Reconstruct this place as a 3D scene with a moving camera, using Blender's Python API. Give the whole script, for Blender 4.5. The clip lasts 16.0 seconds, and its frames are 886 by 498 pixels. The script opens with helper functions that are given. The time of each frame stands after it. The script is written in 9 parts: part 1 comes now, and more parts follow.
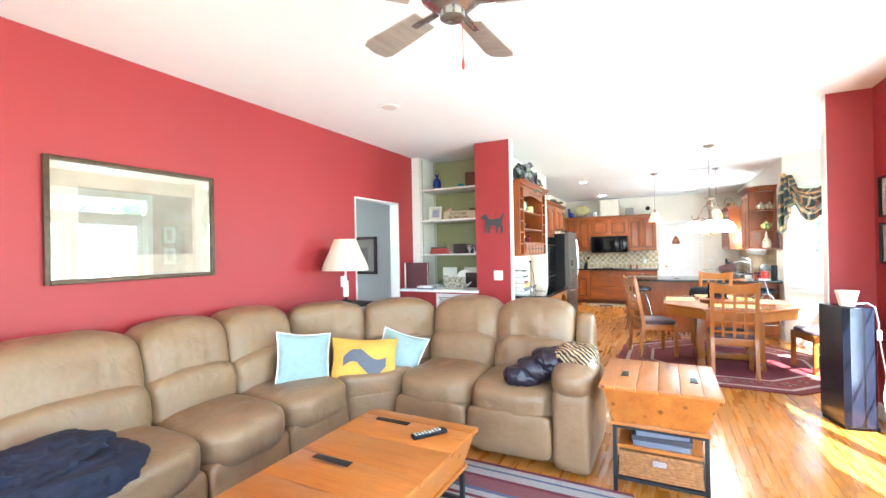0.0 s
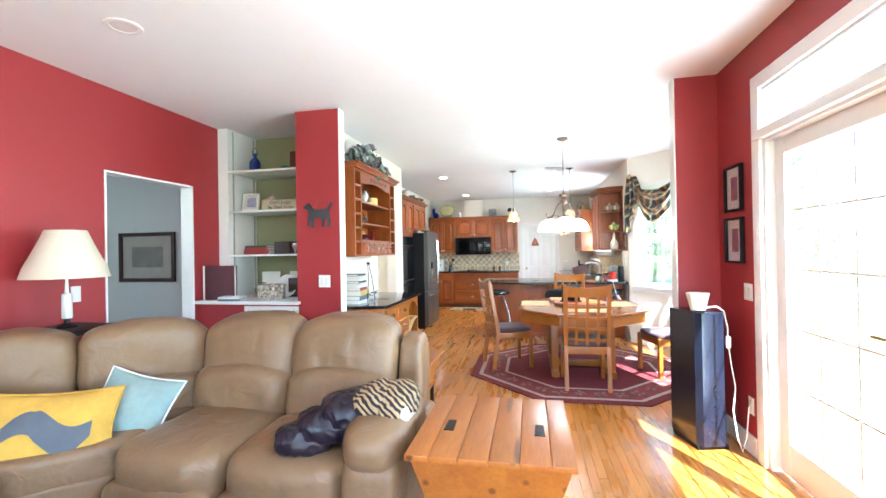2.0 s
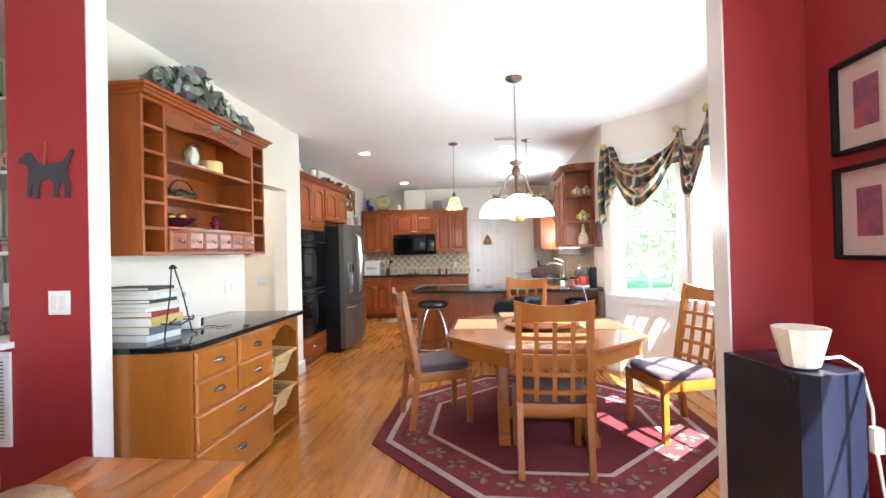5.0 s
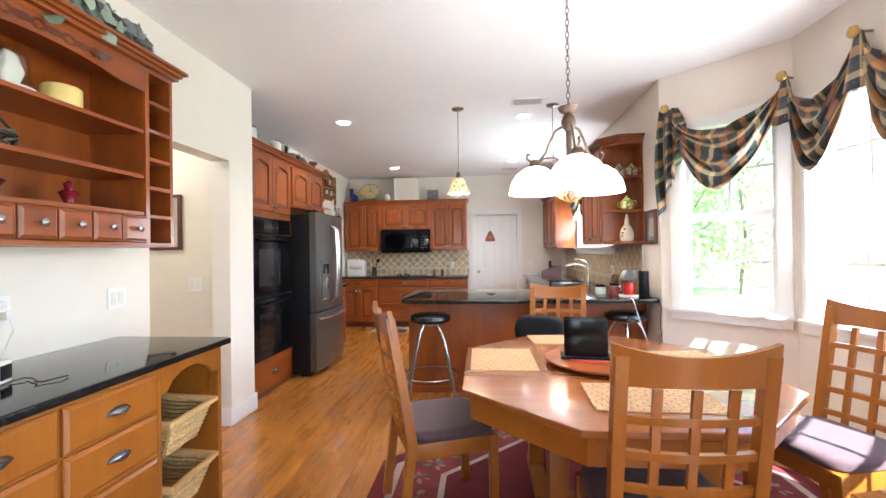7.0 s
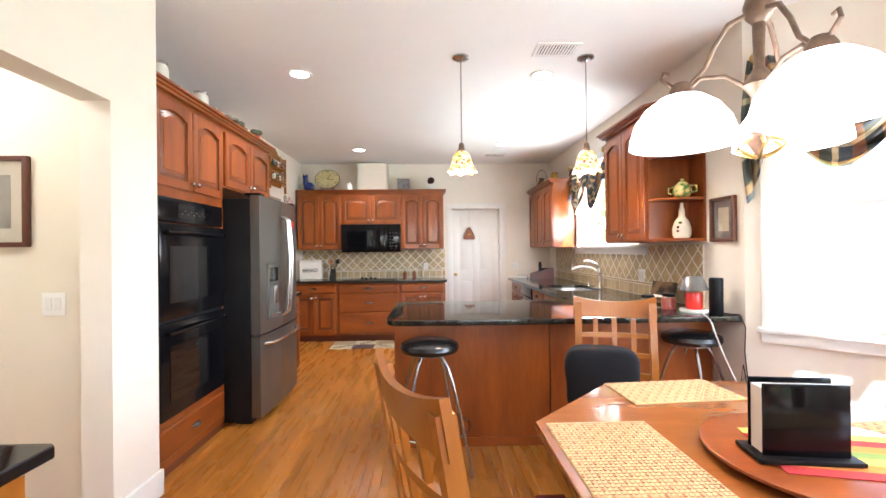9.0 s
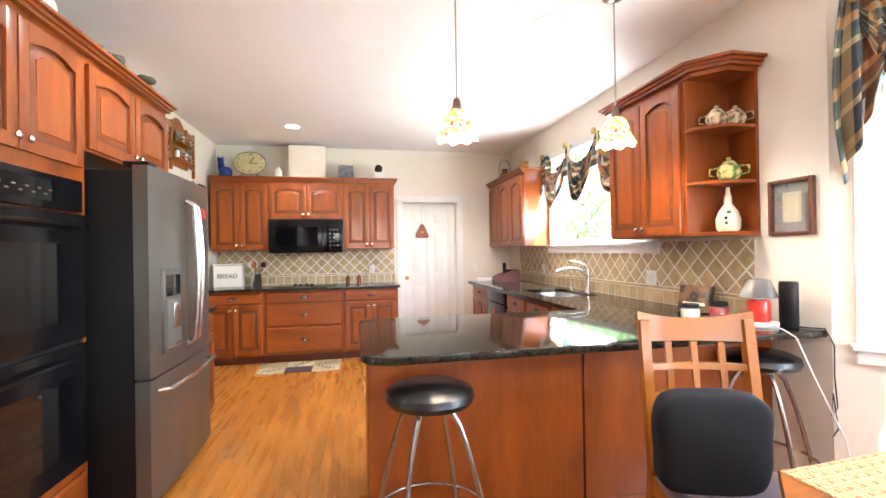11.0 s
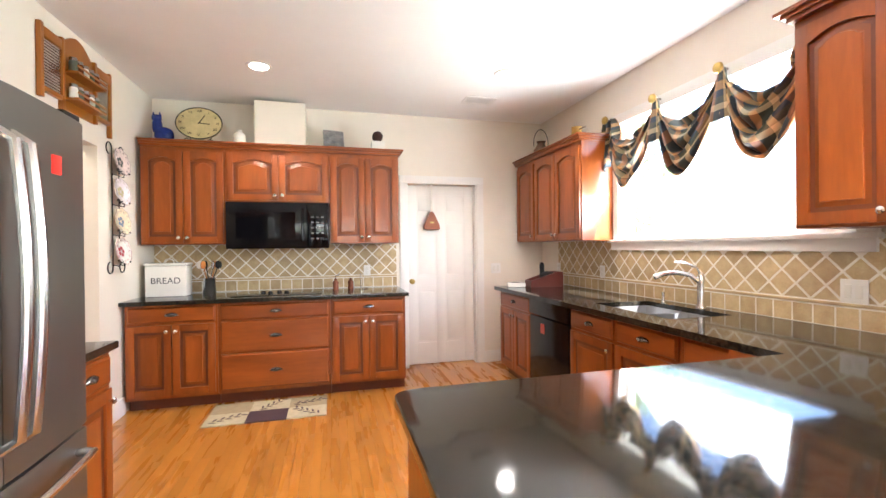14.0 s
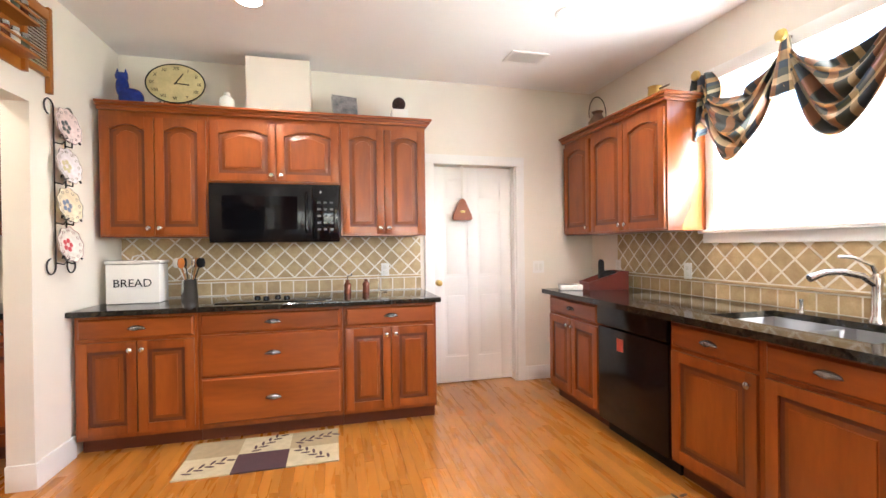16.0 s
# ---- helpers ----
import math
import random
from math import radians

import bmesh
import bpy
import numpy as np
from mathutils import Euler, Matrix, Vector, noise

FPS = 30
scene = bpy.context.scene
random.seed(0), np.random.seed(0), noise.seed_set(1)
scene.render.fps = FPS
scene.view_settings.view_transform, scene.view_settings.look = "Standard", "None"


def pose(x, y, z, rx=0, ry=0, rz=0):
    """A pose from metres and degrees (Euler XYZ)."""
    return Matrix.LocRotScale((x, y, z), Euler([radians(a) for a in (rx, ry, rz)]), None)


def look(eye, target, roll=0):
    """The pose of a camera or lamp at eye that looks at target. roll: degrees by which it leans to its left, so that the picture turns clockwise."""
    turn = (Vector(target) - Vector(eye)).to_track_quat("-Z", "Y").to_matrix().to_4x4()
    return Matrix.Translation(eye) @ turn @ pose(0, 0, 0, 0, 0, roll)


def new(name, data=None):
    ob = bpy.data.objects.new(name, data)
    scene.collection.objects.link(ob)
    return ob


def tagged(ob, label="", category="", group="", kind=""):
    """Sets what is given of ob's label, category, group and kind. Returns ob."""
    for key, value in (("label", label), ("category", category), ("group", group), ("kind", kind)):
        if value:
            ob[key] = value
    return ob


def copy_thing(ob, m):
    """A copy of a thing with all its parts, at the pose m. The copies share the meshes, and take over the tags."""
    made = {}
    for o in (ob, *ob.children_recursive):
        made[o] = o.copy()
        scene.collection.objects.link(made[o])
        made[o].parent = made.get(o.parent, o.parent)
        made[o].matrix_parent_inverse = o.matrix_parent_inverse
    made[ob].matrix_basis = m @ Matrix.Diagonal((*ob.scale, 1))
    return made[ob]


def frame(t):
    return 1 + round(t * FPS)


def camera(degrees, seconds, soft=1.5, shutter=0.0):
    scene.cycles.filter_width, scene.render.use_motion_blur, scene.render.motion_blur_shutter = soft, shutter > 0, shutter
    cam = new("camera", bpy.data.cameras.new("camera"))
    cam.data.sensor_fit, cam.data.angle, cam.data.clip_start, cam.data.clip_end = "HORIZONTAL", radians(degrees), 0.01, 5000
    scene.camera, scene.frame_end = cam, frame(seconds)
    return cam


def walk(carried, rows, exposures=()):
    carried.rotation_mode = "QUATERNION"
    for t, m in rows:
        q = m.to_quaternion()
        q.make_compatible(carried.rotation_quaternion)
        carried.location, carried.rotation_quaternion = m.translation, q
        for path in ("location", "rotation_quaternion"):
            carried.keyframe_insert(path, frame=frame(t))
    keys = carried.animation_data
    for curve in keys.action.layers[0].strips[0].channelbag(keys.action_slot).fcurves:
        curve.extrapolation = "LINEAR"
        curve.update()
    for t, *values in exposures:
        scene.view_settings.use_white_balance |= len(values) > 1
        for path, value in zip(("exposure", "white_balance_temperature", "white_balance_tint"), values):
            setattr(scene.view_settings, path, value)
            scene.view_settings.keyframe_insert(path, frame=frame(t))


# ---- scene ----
cam = camera(91.4, 16.0)
PATH = [
    (0.0, (0.312, -0.317, 1.480), (-0.602, 1.462, 1.486), -1.10),
    (0.5, (0.329, -0.060, 1.463), (-0.437, 1.784, 1.470), -1.10),
    (1.0, (0.350, 0.218, 1.450), (-0.275, 2.116, 1.457), -1.10),
    (1.5, (0.384, 0.519, 1.436), (-0.114, 2.454, 1.444), -1.08),
    (2.0, (0.426, 0.833, 1.427), (0.032, 2.792, 1.438), -1.02),
    (2.5, (0.478, 1.144, 1.427), (0.161, 3.118, 1.438), -1.00),
    (3.0, (0.530, 1.449, 1.425), (0.257, 3.430, 1.435), -1.00),
    (3.5, (0.564, 1.757, 1.417), (0.313, 3.741, 1.426), -1.02),
    (4.0, (0.591, 2.072, 1.402), (0.354, 4.059, 1.413), -1.12),
    (4.5, (0.621, 2.396, 1.377), (0.396, 4.384, 1.394), -1.30),
    (7.0, (0.368, 3.999, 1.346), (0.196, 5.991, 1.358), -0.80),
    (7.5, (0.252, 4.296, 1.334), (0.115, 6.291, 1.347), -0.65),
    (8.0, (0.137, 4.594, 1.352), (0.052, 6.592, 1.359), -0.60),
    (10.5, (-0.316, 5.884, 1.342), (-0.009, 7.860, 1.352), -0.80),
    (11.0, (-0.374, 6.114, 1.336), (0.016, 8.075, 1.344), -0.88),
    (11.5, (-0.421, 6.352, 1.337), (0.028, 8.300, 1.343), -0.88),
    (12.0, (-0.461, 6.600, 1.338), (0.021, 8.540, 1.343), -0.83),
    (12.5, (-0.488, 6.859, 1.336), (0.006, 8.796, 1.338), -0.78),
    (13.0, (-0.499, 7.122, 1.337), (-0.002, 9.059, 1.334), -0.70),
    (13.5, (-0.514, 7.371, 1.337), (-0.016, 9.308, 1.331), -0.62),
    (14.0, (-0.536, 7.602, 1.333), (-0.037, 9.539, 1.324), -0.60),
    (14.5, (-0.559, 7.827, 1.327), (-0.060, 9.763, 1.316), -0.57),
    (15.0, (-0.587, 8.051, 1.321), (-0.088, 9.988, 1.307), -0.55),
    (15.5, (-0.603, 8.272, 1.308), (-0.108, 10.210, 1.294), -0.60),
    (16.0, (-0.600, 8.489, 1.289), (-0.113, 10.429, 1.277), -0.70),
]
EXPO = 3.1
walk(cam, [(t, look(eye, target, roll)) for t, eye, target, roll in PATH],
     exposures=[(0.0, EXPO + 0.66, 5150, 1), (1.5, EXPO + 0.42, 5050, 2), (3.0, EXPO + 0.05, 5080, 5), (4.5, EXPO + 0.0, 5300, 9), (7.0, EXPO - 0.2, 5450, 11), (10.5, EXPO + 0.42, 5750, 11), (12.0, EXPO + 0.54, 5750, 11), (13.5, EXPO + 0.42, 5800, 12), (16.0, EXPO + 0.44, 5850, 12)])

# ---- world, sun, large lights ----
TO_SUN = Vector((0.43, -0.9, 1.2)).normalized()
world = bpy.data.worlds.new("world")
scene.world = world
world.use_nodes = True
sky = world.node_tree.nodes.new("ShaderNodeTexSky")
sky.sky_type, sky.sun_disc = "NISHITA", False
sky.sun_elevation = math.asin(TO_SUN.z)
sky.sun_rotation = math.atan2(TO_SUN.x, TO_SUN.y)
world.node_tree.links.new(sky.outputs[0], world.node_tree.nodes["Background"].inputs[0])
world.node_tree.nodes["Background"].inputs[1].default_value = 0.15
sun = new("sun", bpy.data.lights.new("sun", "SUN"))
sun.data.energy, sun.data.angle, sun.data.color = 5.0, radians(0.5), (1, 0.95, 0.87)
sun.matrix_world = look(TO_SUN * 30, (0, 0, 0))


def area(name, eye, target, w, h, watts, color=(1, 1, 1)):
    ob = new(name, bpy.data.lights.new(name, "AREA"))
    ob.data.shape, ob.data.size, ob.data.size_y, ob.data.energy, ob.data.color = "RECTANGLE", w, h, watts, color
    ob.matrix_world = look(eye, target)
    return ob


def lamp(name, place, watts, radius=0.05, color=(1, 0.87, 0.72), cone=None):
    ob = new(name, bpy.data.lights.new(name, "SPOT" if cone else "POINT"))
    ob.data.energy, ob.data.shadow_soft_size, ob.data.color = watts, radius, color
    if cone:
        ob.data.spot_size, ob.data.spot_blend = radians(cone), 0.6
    ob.location = place
    return ob


DAY = (1.0, 0.98, 0.95)
area("daylight_french_door", (2.62, 2.9, 0.6), (0, 2.9, 2.8), 2.2, 2.3, 19, DAY)
# next two: fill lamps at unseen windows added behind the camera
area("daylight_living_south", (0.0, -3.3, 1.7), (0, 0, 2.8), 3.2, 1.9, 8, DAY)
area("daylight_living_east", (2.12, 0.0, 1.4), (0, 0, 1.3), 2.4, 2.0, 6, DAY)
area("daylight_sink_window", (2.03, 10.0, 1.85), (0, 10.0, 3.2), 1.5, 0.85, 12, DAY)
area("daylight_bay", (2.78, 6.25, 1.6), (0, 6.3, 3.4), 1.2, 1.4, 14, DAY)
# unseen fill lamps, added to brighten passage, pantry and side room
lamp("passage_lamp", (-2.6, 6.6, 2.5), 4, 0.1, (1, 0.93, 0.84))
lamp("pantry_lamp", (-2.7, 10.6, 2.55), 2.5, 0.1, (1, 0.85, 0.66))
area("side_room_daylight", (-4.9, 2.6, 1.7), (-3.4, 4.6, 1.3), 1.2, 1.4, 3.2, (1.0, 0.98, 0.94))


# ---- materials ----
def material(name, color, rough=0.5, metal=0.0, vary=0.08, scale=6.0, stretch=(1, 1, 1), bump=0.0, bump_scale=60.0,
             coat=0.0, per_piece=0.0, dark=None, wave=0.0, emit=0.0, sheen=0.0, grain=0.0, trans=0.0, ior=1.45, spread=None, wrinkle=0.0):
    """A principled surface: colour varied at two scales, fine relief, a share of change from piece to piece."""
    m = bpy.data.materials.new(name)
    m.use_nodes = True
    nt = m.node_tree
    n, l = nt.nodes, nt.links
    b = n["Principled BSDF"]
    b.inputs["Roughness"].default_value, b.inputs["Metallic"].default_value = rough, metal
    b.inputs["Coat Weight"].default_value, b.inputs["Coat Roughness"].default_value = coat, 0.08
    b.inputs["Sheen Weight"].default_value = sheen
    b.inputs["Transmission Weight"].default_value, b.inputs["IOR"].default_value = trans, ior
    tc, mp = n.new("ShaderNodeTexCoord"), n.new("ShaderNodeMapping")
    mp.inputs["Scale"].default_value = stretch
    info, geo = n.new("ShaderNodeObjectInfo"), n.new("ShaderNodeNewGeometry")
    add = n.new("ShaderNodeMath")
    add.operation = "ADD"
    l.new(info.outputs["Random"], add.inputs[0]), l.new(geo.outputs["Random Per Island"], add.inputs[1])
    fr = n.new("ShaderNodeMath")
    fr.operation = "FRACT"
    l.new(add.outputs[0], fr.inputs[0])
    if per_piece:
        shift = n.new("ShaderNodeVectorMath")
        shift.operation = "SCALE"
        shift.inputs[0].default_value = (7.0, 5.0, 9.0)
        l.new(fr.outputs[0], shift.inputs["Scale"])
        plus = n.new("ShaderNodeVectorMath")
        l.new(tc.outputs["Object"], plus.inputs[0]), l.new(shift.outputs[0], plus.inputs[1])
        l.new(plus.outputs[0], mp.inputs[0])
    else:
        l.new(tc.outputs["Object"], mp.inputs[0])
    big, small = n.new("ShaderNodeTexNoise"), n.new("ShaderNodeTexNoise")
    for tex, s, det in ((big, scale, 3), (small, scale * 7, 4)):
        tex.inputs["Scale"].default_value, tex.inputs["Detail"].default_value = s, det
        l.new(mp.outputs[0], tex.inputs["Vector"])
    mix = n.new("ShaderNodeMix")
    mix.data_type = "RGBA"
    low = dark or tuple(c * (1 - 2.2 * vary) for c in color)
    high = color if dark else tuple(min(1, c * (1 + vary)) for c in color)
    mix.inputs["A"].default_value, mix.inputs["B"].default_value = (*low, 1), (*high, 1)
    avg = n.new("ShaderNodeMath")
    avg.operation = "MULTIPLY_ADD"
    l.new(small.outputs["Fac"], avg.inputs[0])
    avg.inputs[1].default_value = 0.4 + grain
    l.new(big.outputs["Fac"], avg.inputs[2])
    rng = n.new("ShaderNodeMapRange")
    l.new(avg.outputs[0], rng.inputs["Value"])
    mid = 0.5 + 0.5 * (0.4 + grain)
    width = spread or 0.28
    rng.inputs["From Min"].default_value, rng.inputs["From Max"].default_value = mid - width, mid + width
    l.new(rng.outputs[0], mix.inputs["Factor"])
    out = mix.outputs["Result"]
    if per_piece:
        hsv = n.new("ShaderNodeHueSaturation")
        r2 = n.new("ShaderNodeMapRange")
        r2.inputs["To Min"].default_value, r2.inputs["To Max"].default_value = 1 - per_piece, 1 + per_piece
        l.new(fr.outputs[0], r2.inputs["Value"]), l.new(r2.outputs[0], hsv.inputs["Value"])
        l.new(out, hsv.inputs["Color"])
        out = hsv.outputs["Color"]
    l.new(out, b.inputs["Base Color"])
    rr = n.new("ShaderNodeMapRange")
    rr.inputs["To Min"].default_value, rr.inputs["To Max"].default_value = max(0.02, rough - 0.06), min(1, rough + 0.06)
    l.new(big.outputs["Fac"], rr.inputs["Value"]), l.new(rr.outputs[0], b.inputs["Roughness"])
    if bump:
        fine, bp = n.new("ShaderNodeTexNoise"), n.new("ShaderNodeBump")
        fine.inputs["Scale"].default_value, fine.inputs["Detail"].default_value = bump_scale, 3
        l.new(mp.outputs[0], fine.inputs["Vector"])
        bp.inputs["Strength"].default_value, bp.inputs["Distance"].default_value = bump, 0.004
        l.new(fine.outputs["Fac"], bp.inputs["Height"]), l.new(bp.outputs[0], b.inputs["Normal"])
    if wrinkle:
        soft, bw = n.new("ShaderNodeTexNoise"), n.new("ShaderNodeBump")
        soft.inputs["Scale"].default_value, soft.inputs["Detail"].default_value, soft.inputs["Distortion"].default_value = 9, 2, 1.2
        bw.inputs["Strength"].default_value, bw.inputs["Distance"].default_value = wrinkle, 0.03
        l.new(mp.outputs[0], soft.inputs["Vector"]), l.new(soft.outputs["Fac"], bw.inputs["Height"])
        l.new(bw.outputs[0], bp.inputs["Normal"])
    if emit:
        b.inputs["Emission Color"].default_value, b.inputs["Emission Strength"].default_value = (1, 0.93, 0.8, 1), emit
    return m


RED = material("red_wall_paint", (0.31, 0.027, 0.030), 0.5, vary=0.03, scale=1.2, bump=0.08, bump_scale=140)
WHITE = material("white_trim_paint", (0.80, 0.78, 0.74), 0.35, vary=0.02, scale=2)
WALLW = material("warm_white_wall_paint", (0.78, 0.72, 0.625), 0.6, vary=0.025, scale=1.0, bump=0.06, bump_scale=140)
CREAM = material("cream_wall_paint", (0.76, 0.69, 0.56), 0.6, vary=0.02, scale=1.0)
GREY = material("pale_grey_wall_paint", (0.62, 0.66, 0.63), 0.6, vary=0.02, scale=1.0)
GREEN = material("olive_green_wall_paint", (0.27, 0.26, 0.13), 0.6, vary=0.03, scale=1.5)
CEIL_M = material("ceiling_paint", (0.86, 0.85, 0.83), 0.7, vary=0.015, scale=1.0, bump=0.05, bump_scale=120)
OAK = material("oak_boards", (0.46, 0.182, 0.025), 0.28, vary=0.1, scale=2.5, stretch=(6, 0.7, 1), per_piece=0.15,
               dark=(0.36, 0.132, 0.017), grain=0.15, coat=0.35, spread=0.4)
OAKBED = material("floor_bed", (0.24, 0.10, 0.03), 0.6)
CHERRY = material("glazed_cherry", (0.335, 0.083, 0.009), 0.34, vary=0.1, scale=1.7, stretch=(4, 4, 0.7),
                  dark=(0.15, 0.030, 0.004), grain=-0.1, coat=0.2, per_piece=0.1, spread=0.3)
CHERRY_H = material("glazed_cherry_across", (0.325, 0.079, 0.008), 0.34, vary=0.1, scale=1.7, stretch=(0.7, 4, 4),
                    dark=(0.15, 0.030, 0.004), grain=-0.1, coat=0.2, per_piece=0.1, spread=0.3)
CHERRY_D = material("dark_glazed_cherry", (0.20, 0.048, 0.005), 0.3, vary=0.1, scale=1.7, stretch=(4, 4, 0.7), dark=(0.13, 0.028, 0.003), coat=0.2)
# dark glaze of the door grooves; also paints shade in the frieze cutouts
GLAZE_AND_CUTOUT = material("glaze_and_cutout_shade", (0.12, 0.03, 0.012), 0.4)
HONEY = material("honey_maple", (0.345, 0.122, 0.013), 0.3, vary=0.1, scale=2.5, stretch=(4, 4, 0.6),
                 dark=(0.26, 0.080, 0.009), grain=0.2, coat=0.2, spread=0.4)
PINE = material("knotty_pine", (0.46, 0.172, 0.024), 0.36, vary=0.1, scale=2.0, stretch=(6, 0.7, 6),
                dark=(0.29, 0.085, 0.012), grain=0.35, coat=0.2, per_piece=0.1, spread=0.4)


def knots(m, color, size=0.07):
    """Scattered dark knots with soft rims in a wooden surface."""
    n, l = m.node_tree.nodes, m.node_tree.links
    b = n["Principled BSDF"]
    src = b.inputs["Base Color"].links[0].from_socket
    mp = [x for x in n if x.type == "MAPPING"][0]
    v, r, mix = n.new("ShaderNodeTexVoronoi"), n.new("ShaderNodeMapRange"), n.new("ShaderNodeMix")
    v.inputs["Scale"].default_value = 1.9
    r.inputs["From Min"].default_value, r.inputs["From Max"].default_value = size, size * 2.2
    r.inputs["To Min"].default_value, r.inputs["To Max"].default_value = 0.85, 0
    mix.data_type = "RGBA"
    mix.inputs["B"].default_value = (*color, 1)
    l.new(mp.outputs[0], v.inputs["Vector"]), l.new(v.outputs["Distance"], r.inputs["Value"]), l.new(r.outputs[0], mix.inputs["Factor"])
    l.new(src, mix.inputs["A"]), l.new(mix.outputs["Result"], b.inputs["Base Color"])


knots(PINE, (0.10, 0.03, 0.008), 0.10)
MAPLE_TOP = material("table_top_maple", (0.33, 0.108, 0.022), 0.22, vary=0.1, scale=2.0, stretch=(0.8, 6, 6),
                     dark=(0.22, 0.068, 0.013), grain=0.3, coat=0.4, spread=0.4)
GRANITE = material("black_granite", (0.030, 0.024, 0.016), 0.06, vary=0.4, scale=45, dark=(0.004, 0.005, 0.005), grain=0.7, spread=0.2)
GRANITE_B = material("plain_black_granite", (0.012, 0.012, 0.013), 0.06, vary=0.3, scale=30)
TILE = material("tumbled_travertine", (0.56, 0.43, 0.235), 0.5, vary=0.1, scale=14, dark=(0.37, 0.255, 0.12), per_piece=0.16, bump=0.25, bump_scale=90)
GROUT = material("pale_grout", (0.80, 0.76, 0.66), 0.8, vary=0.04, scale=20)
SLATE = material("slate_steel", (0.175, 0.170, 0.155), 0.36, metal=0.85, vary=0.02, scale=2, stretch=(30, 30, 0.6))
CHROME = material("brushed_steel", (0.62, 0.61, 0.6), 0.22, metal=1.0, vary=0.02)
PEWTER = material("dark_pewter", (0.42, 0.40, 0.38), 0.24, metal=0.9, vary=0.1, scale=40)
BLACK = material("gloss_black", (0.005, 0.005, 0.006), 0.14, vary=0.1, ior=1.32)
BLACKGLASS = material("black_glass", (0.003, 0.003, 0.004), 0.04, vary=0.1, ior=1.36)
MATTBLACK = material("matt_black", (0.006, 0.006, 0.007), 0.5, vary=0.1, ior=1.3)
IRON = material("black_iron", (0.02, 0.02, 0.02), 0.5, metal=0.4, vary=0.1)
LEATHER = material("tan_leather", (0.255, 0.162, 0.082), 0.34, vary=0.05, scale=4, dark=(0.185, 0.112, 0.056), wrinkle=0.3, bump=0.35, bump_scale=200, spread=0.5)
FABRIC = material("plum_brown_seat_fabric", (0.085, 0.048, 0.052), 0.85, vary=0.15, scale=30, bump=0.3, bump_scale=400, sheen=0.2)
BRASS = material("aged_brass", (0.55, 0.38, 0.12), 0.3, metal=0.9)
BRONZE = material("weathered_bronze", (0.20, 0.13, 0.09), 0.45, metal=0.6, vary=0.2, scale=30)
PAPER = material("off_white_paper", (0.75, 0.72, 0.64), 0.8, vary=0.03)
CERAMIC = material("white_glaze", (0.78, 0.76, 0.70), 0.15, vary=0.02)
WICKER = material("straw_wicker", (0.62, 0.42, 0.17), 0.6, vary=0.2, scale=60, per_piece=0.15)


def emission(name, color, strength):
    m = bpy.data.materials.new(name)
    m.use_nodes = True
    b = m.node_tree.nodes["Principled BSDF"]
    b.inputs["Base Color"].default_value = (0.8, 0.8, 0.8, 1)
    b.inputs["Emission Color"].default_value, b.inputs["Emission Strength"].default_value = (*color, 1), strength
    return m


GLOW = emission("lit_lamp_disc", (1, 0.93, 0.8), 5)
GLOWGLASS = emission("lit_frosted_glass", (1, 0.95, 0.86), 1.1)


def glass(name, color=(1, 1, 1), rough=0.0, base=0.03, edge=0.9):
    m = bpy.data.materials.new(name)
    m.use_nodes = True
    n, l = m.node_tree.nodes, m.node_tree.links
    for x in list(n):
        if x.type != "OUTPUT_MATERIAL":
            n.remove(x)
    t, g, f, mx = n.new("ShaderNodeBsdfTransparent"), n.new("ShaderNodeBsdfGlossy"), n.new("ShaderNodeLayerWeight"), n.new("ShaderNodeMixShader")
    t.inputs[0].default_value, g.inputs["Roughness"].default_value = (*color, 1), rough
    pw, ma = n.new("ShaderNodeMath"), n.new("ShaderNodeMath")
    pw.operation, ma.operation = "POWER", "MULTIPLY_ADD"
    pw.inputs[1].default_value, ma.inputs[1].default_value, ma.inputs[2].default_value = 4.5, edge, base
    l.new(f.outputs["Facing"], pw.inputs[0]), l.new(pw.outputs[0], ma.inputs[0])
    l.new(ma.outputs[0], mx.inputs[0]), l.new(t.outputs[0], mx.inputs[1]), l.new(g.outputs[0], mx.inputs[2])
    l.new(mx.outputs[0], n["Material Output"].inputs[0])
    return m


PANE = glass("window_glass")
PICTURE_GLASS = glass("picture_glass", base=0.13, edge=0.3)
JARGLASS = glass("jar_glass", (0.9, 0.93, 0.9))
JARGLASS.node_tree.links.remove(JARGLASS.node_tree.nodes["Mix Shader"].inputs[0].links[0])
JARGLASS.node_tree.nodes["Mix Shader"].inputs[0].default_value = 0.12


# ---- mesh helpers ----
def add_box(bm, x0, x1, y0, y1, z0, z1, bevel=0.0):
    v = [bm.verts.new(p) for p in ((x0, y0, z0), (x1, y0, z0), (x1, y1, z0), (x0, y1, z0),
                                   (x0, y0, z1), (x1, y0, z1), (x1, y1, z1), (x0, y1, z1))]
    f = [bm.faces.new([v[i] for i in q]) for q in ((0, 3, 2, 1), (4, 5, 6, 7), (0, 1, 5, 4), (1, 2, 6, 5), (2, 3, 7, 6), (3, 0, 4, 7))]
    if bevel:
        edges = {e for face in f for e in face.edges}
        bmesh.ops.bevel(bm, geom=list(edges), offset=bevel, segments=2, affect="EDGES", profile=0.6)


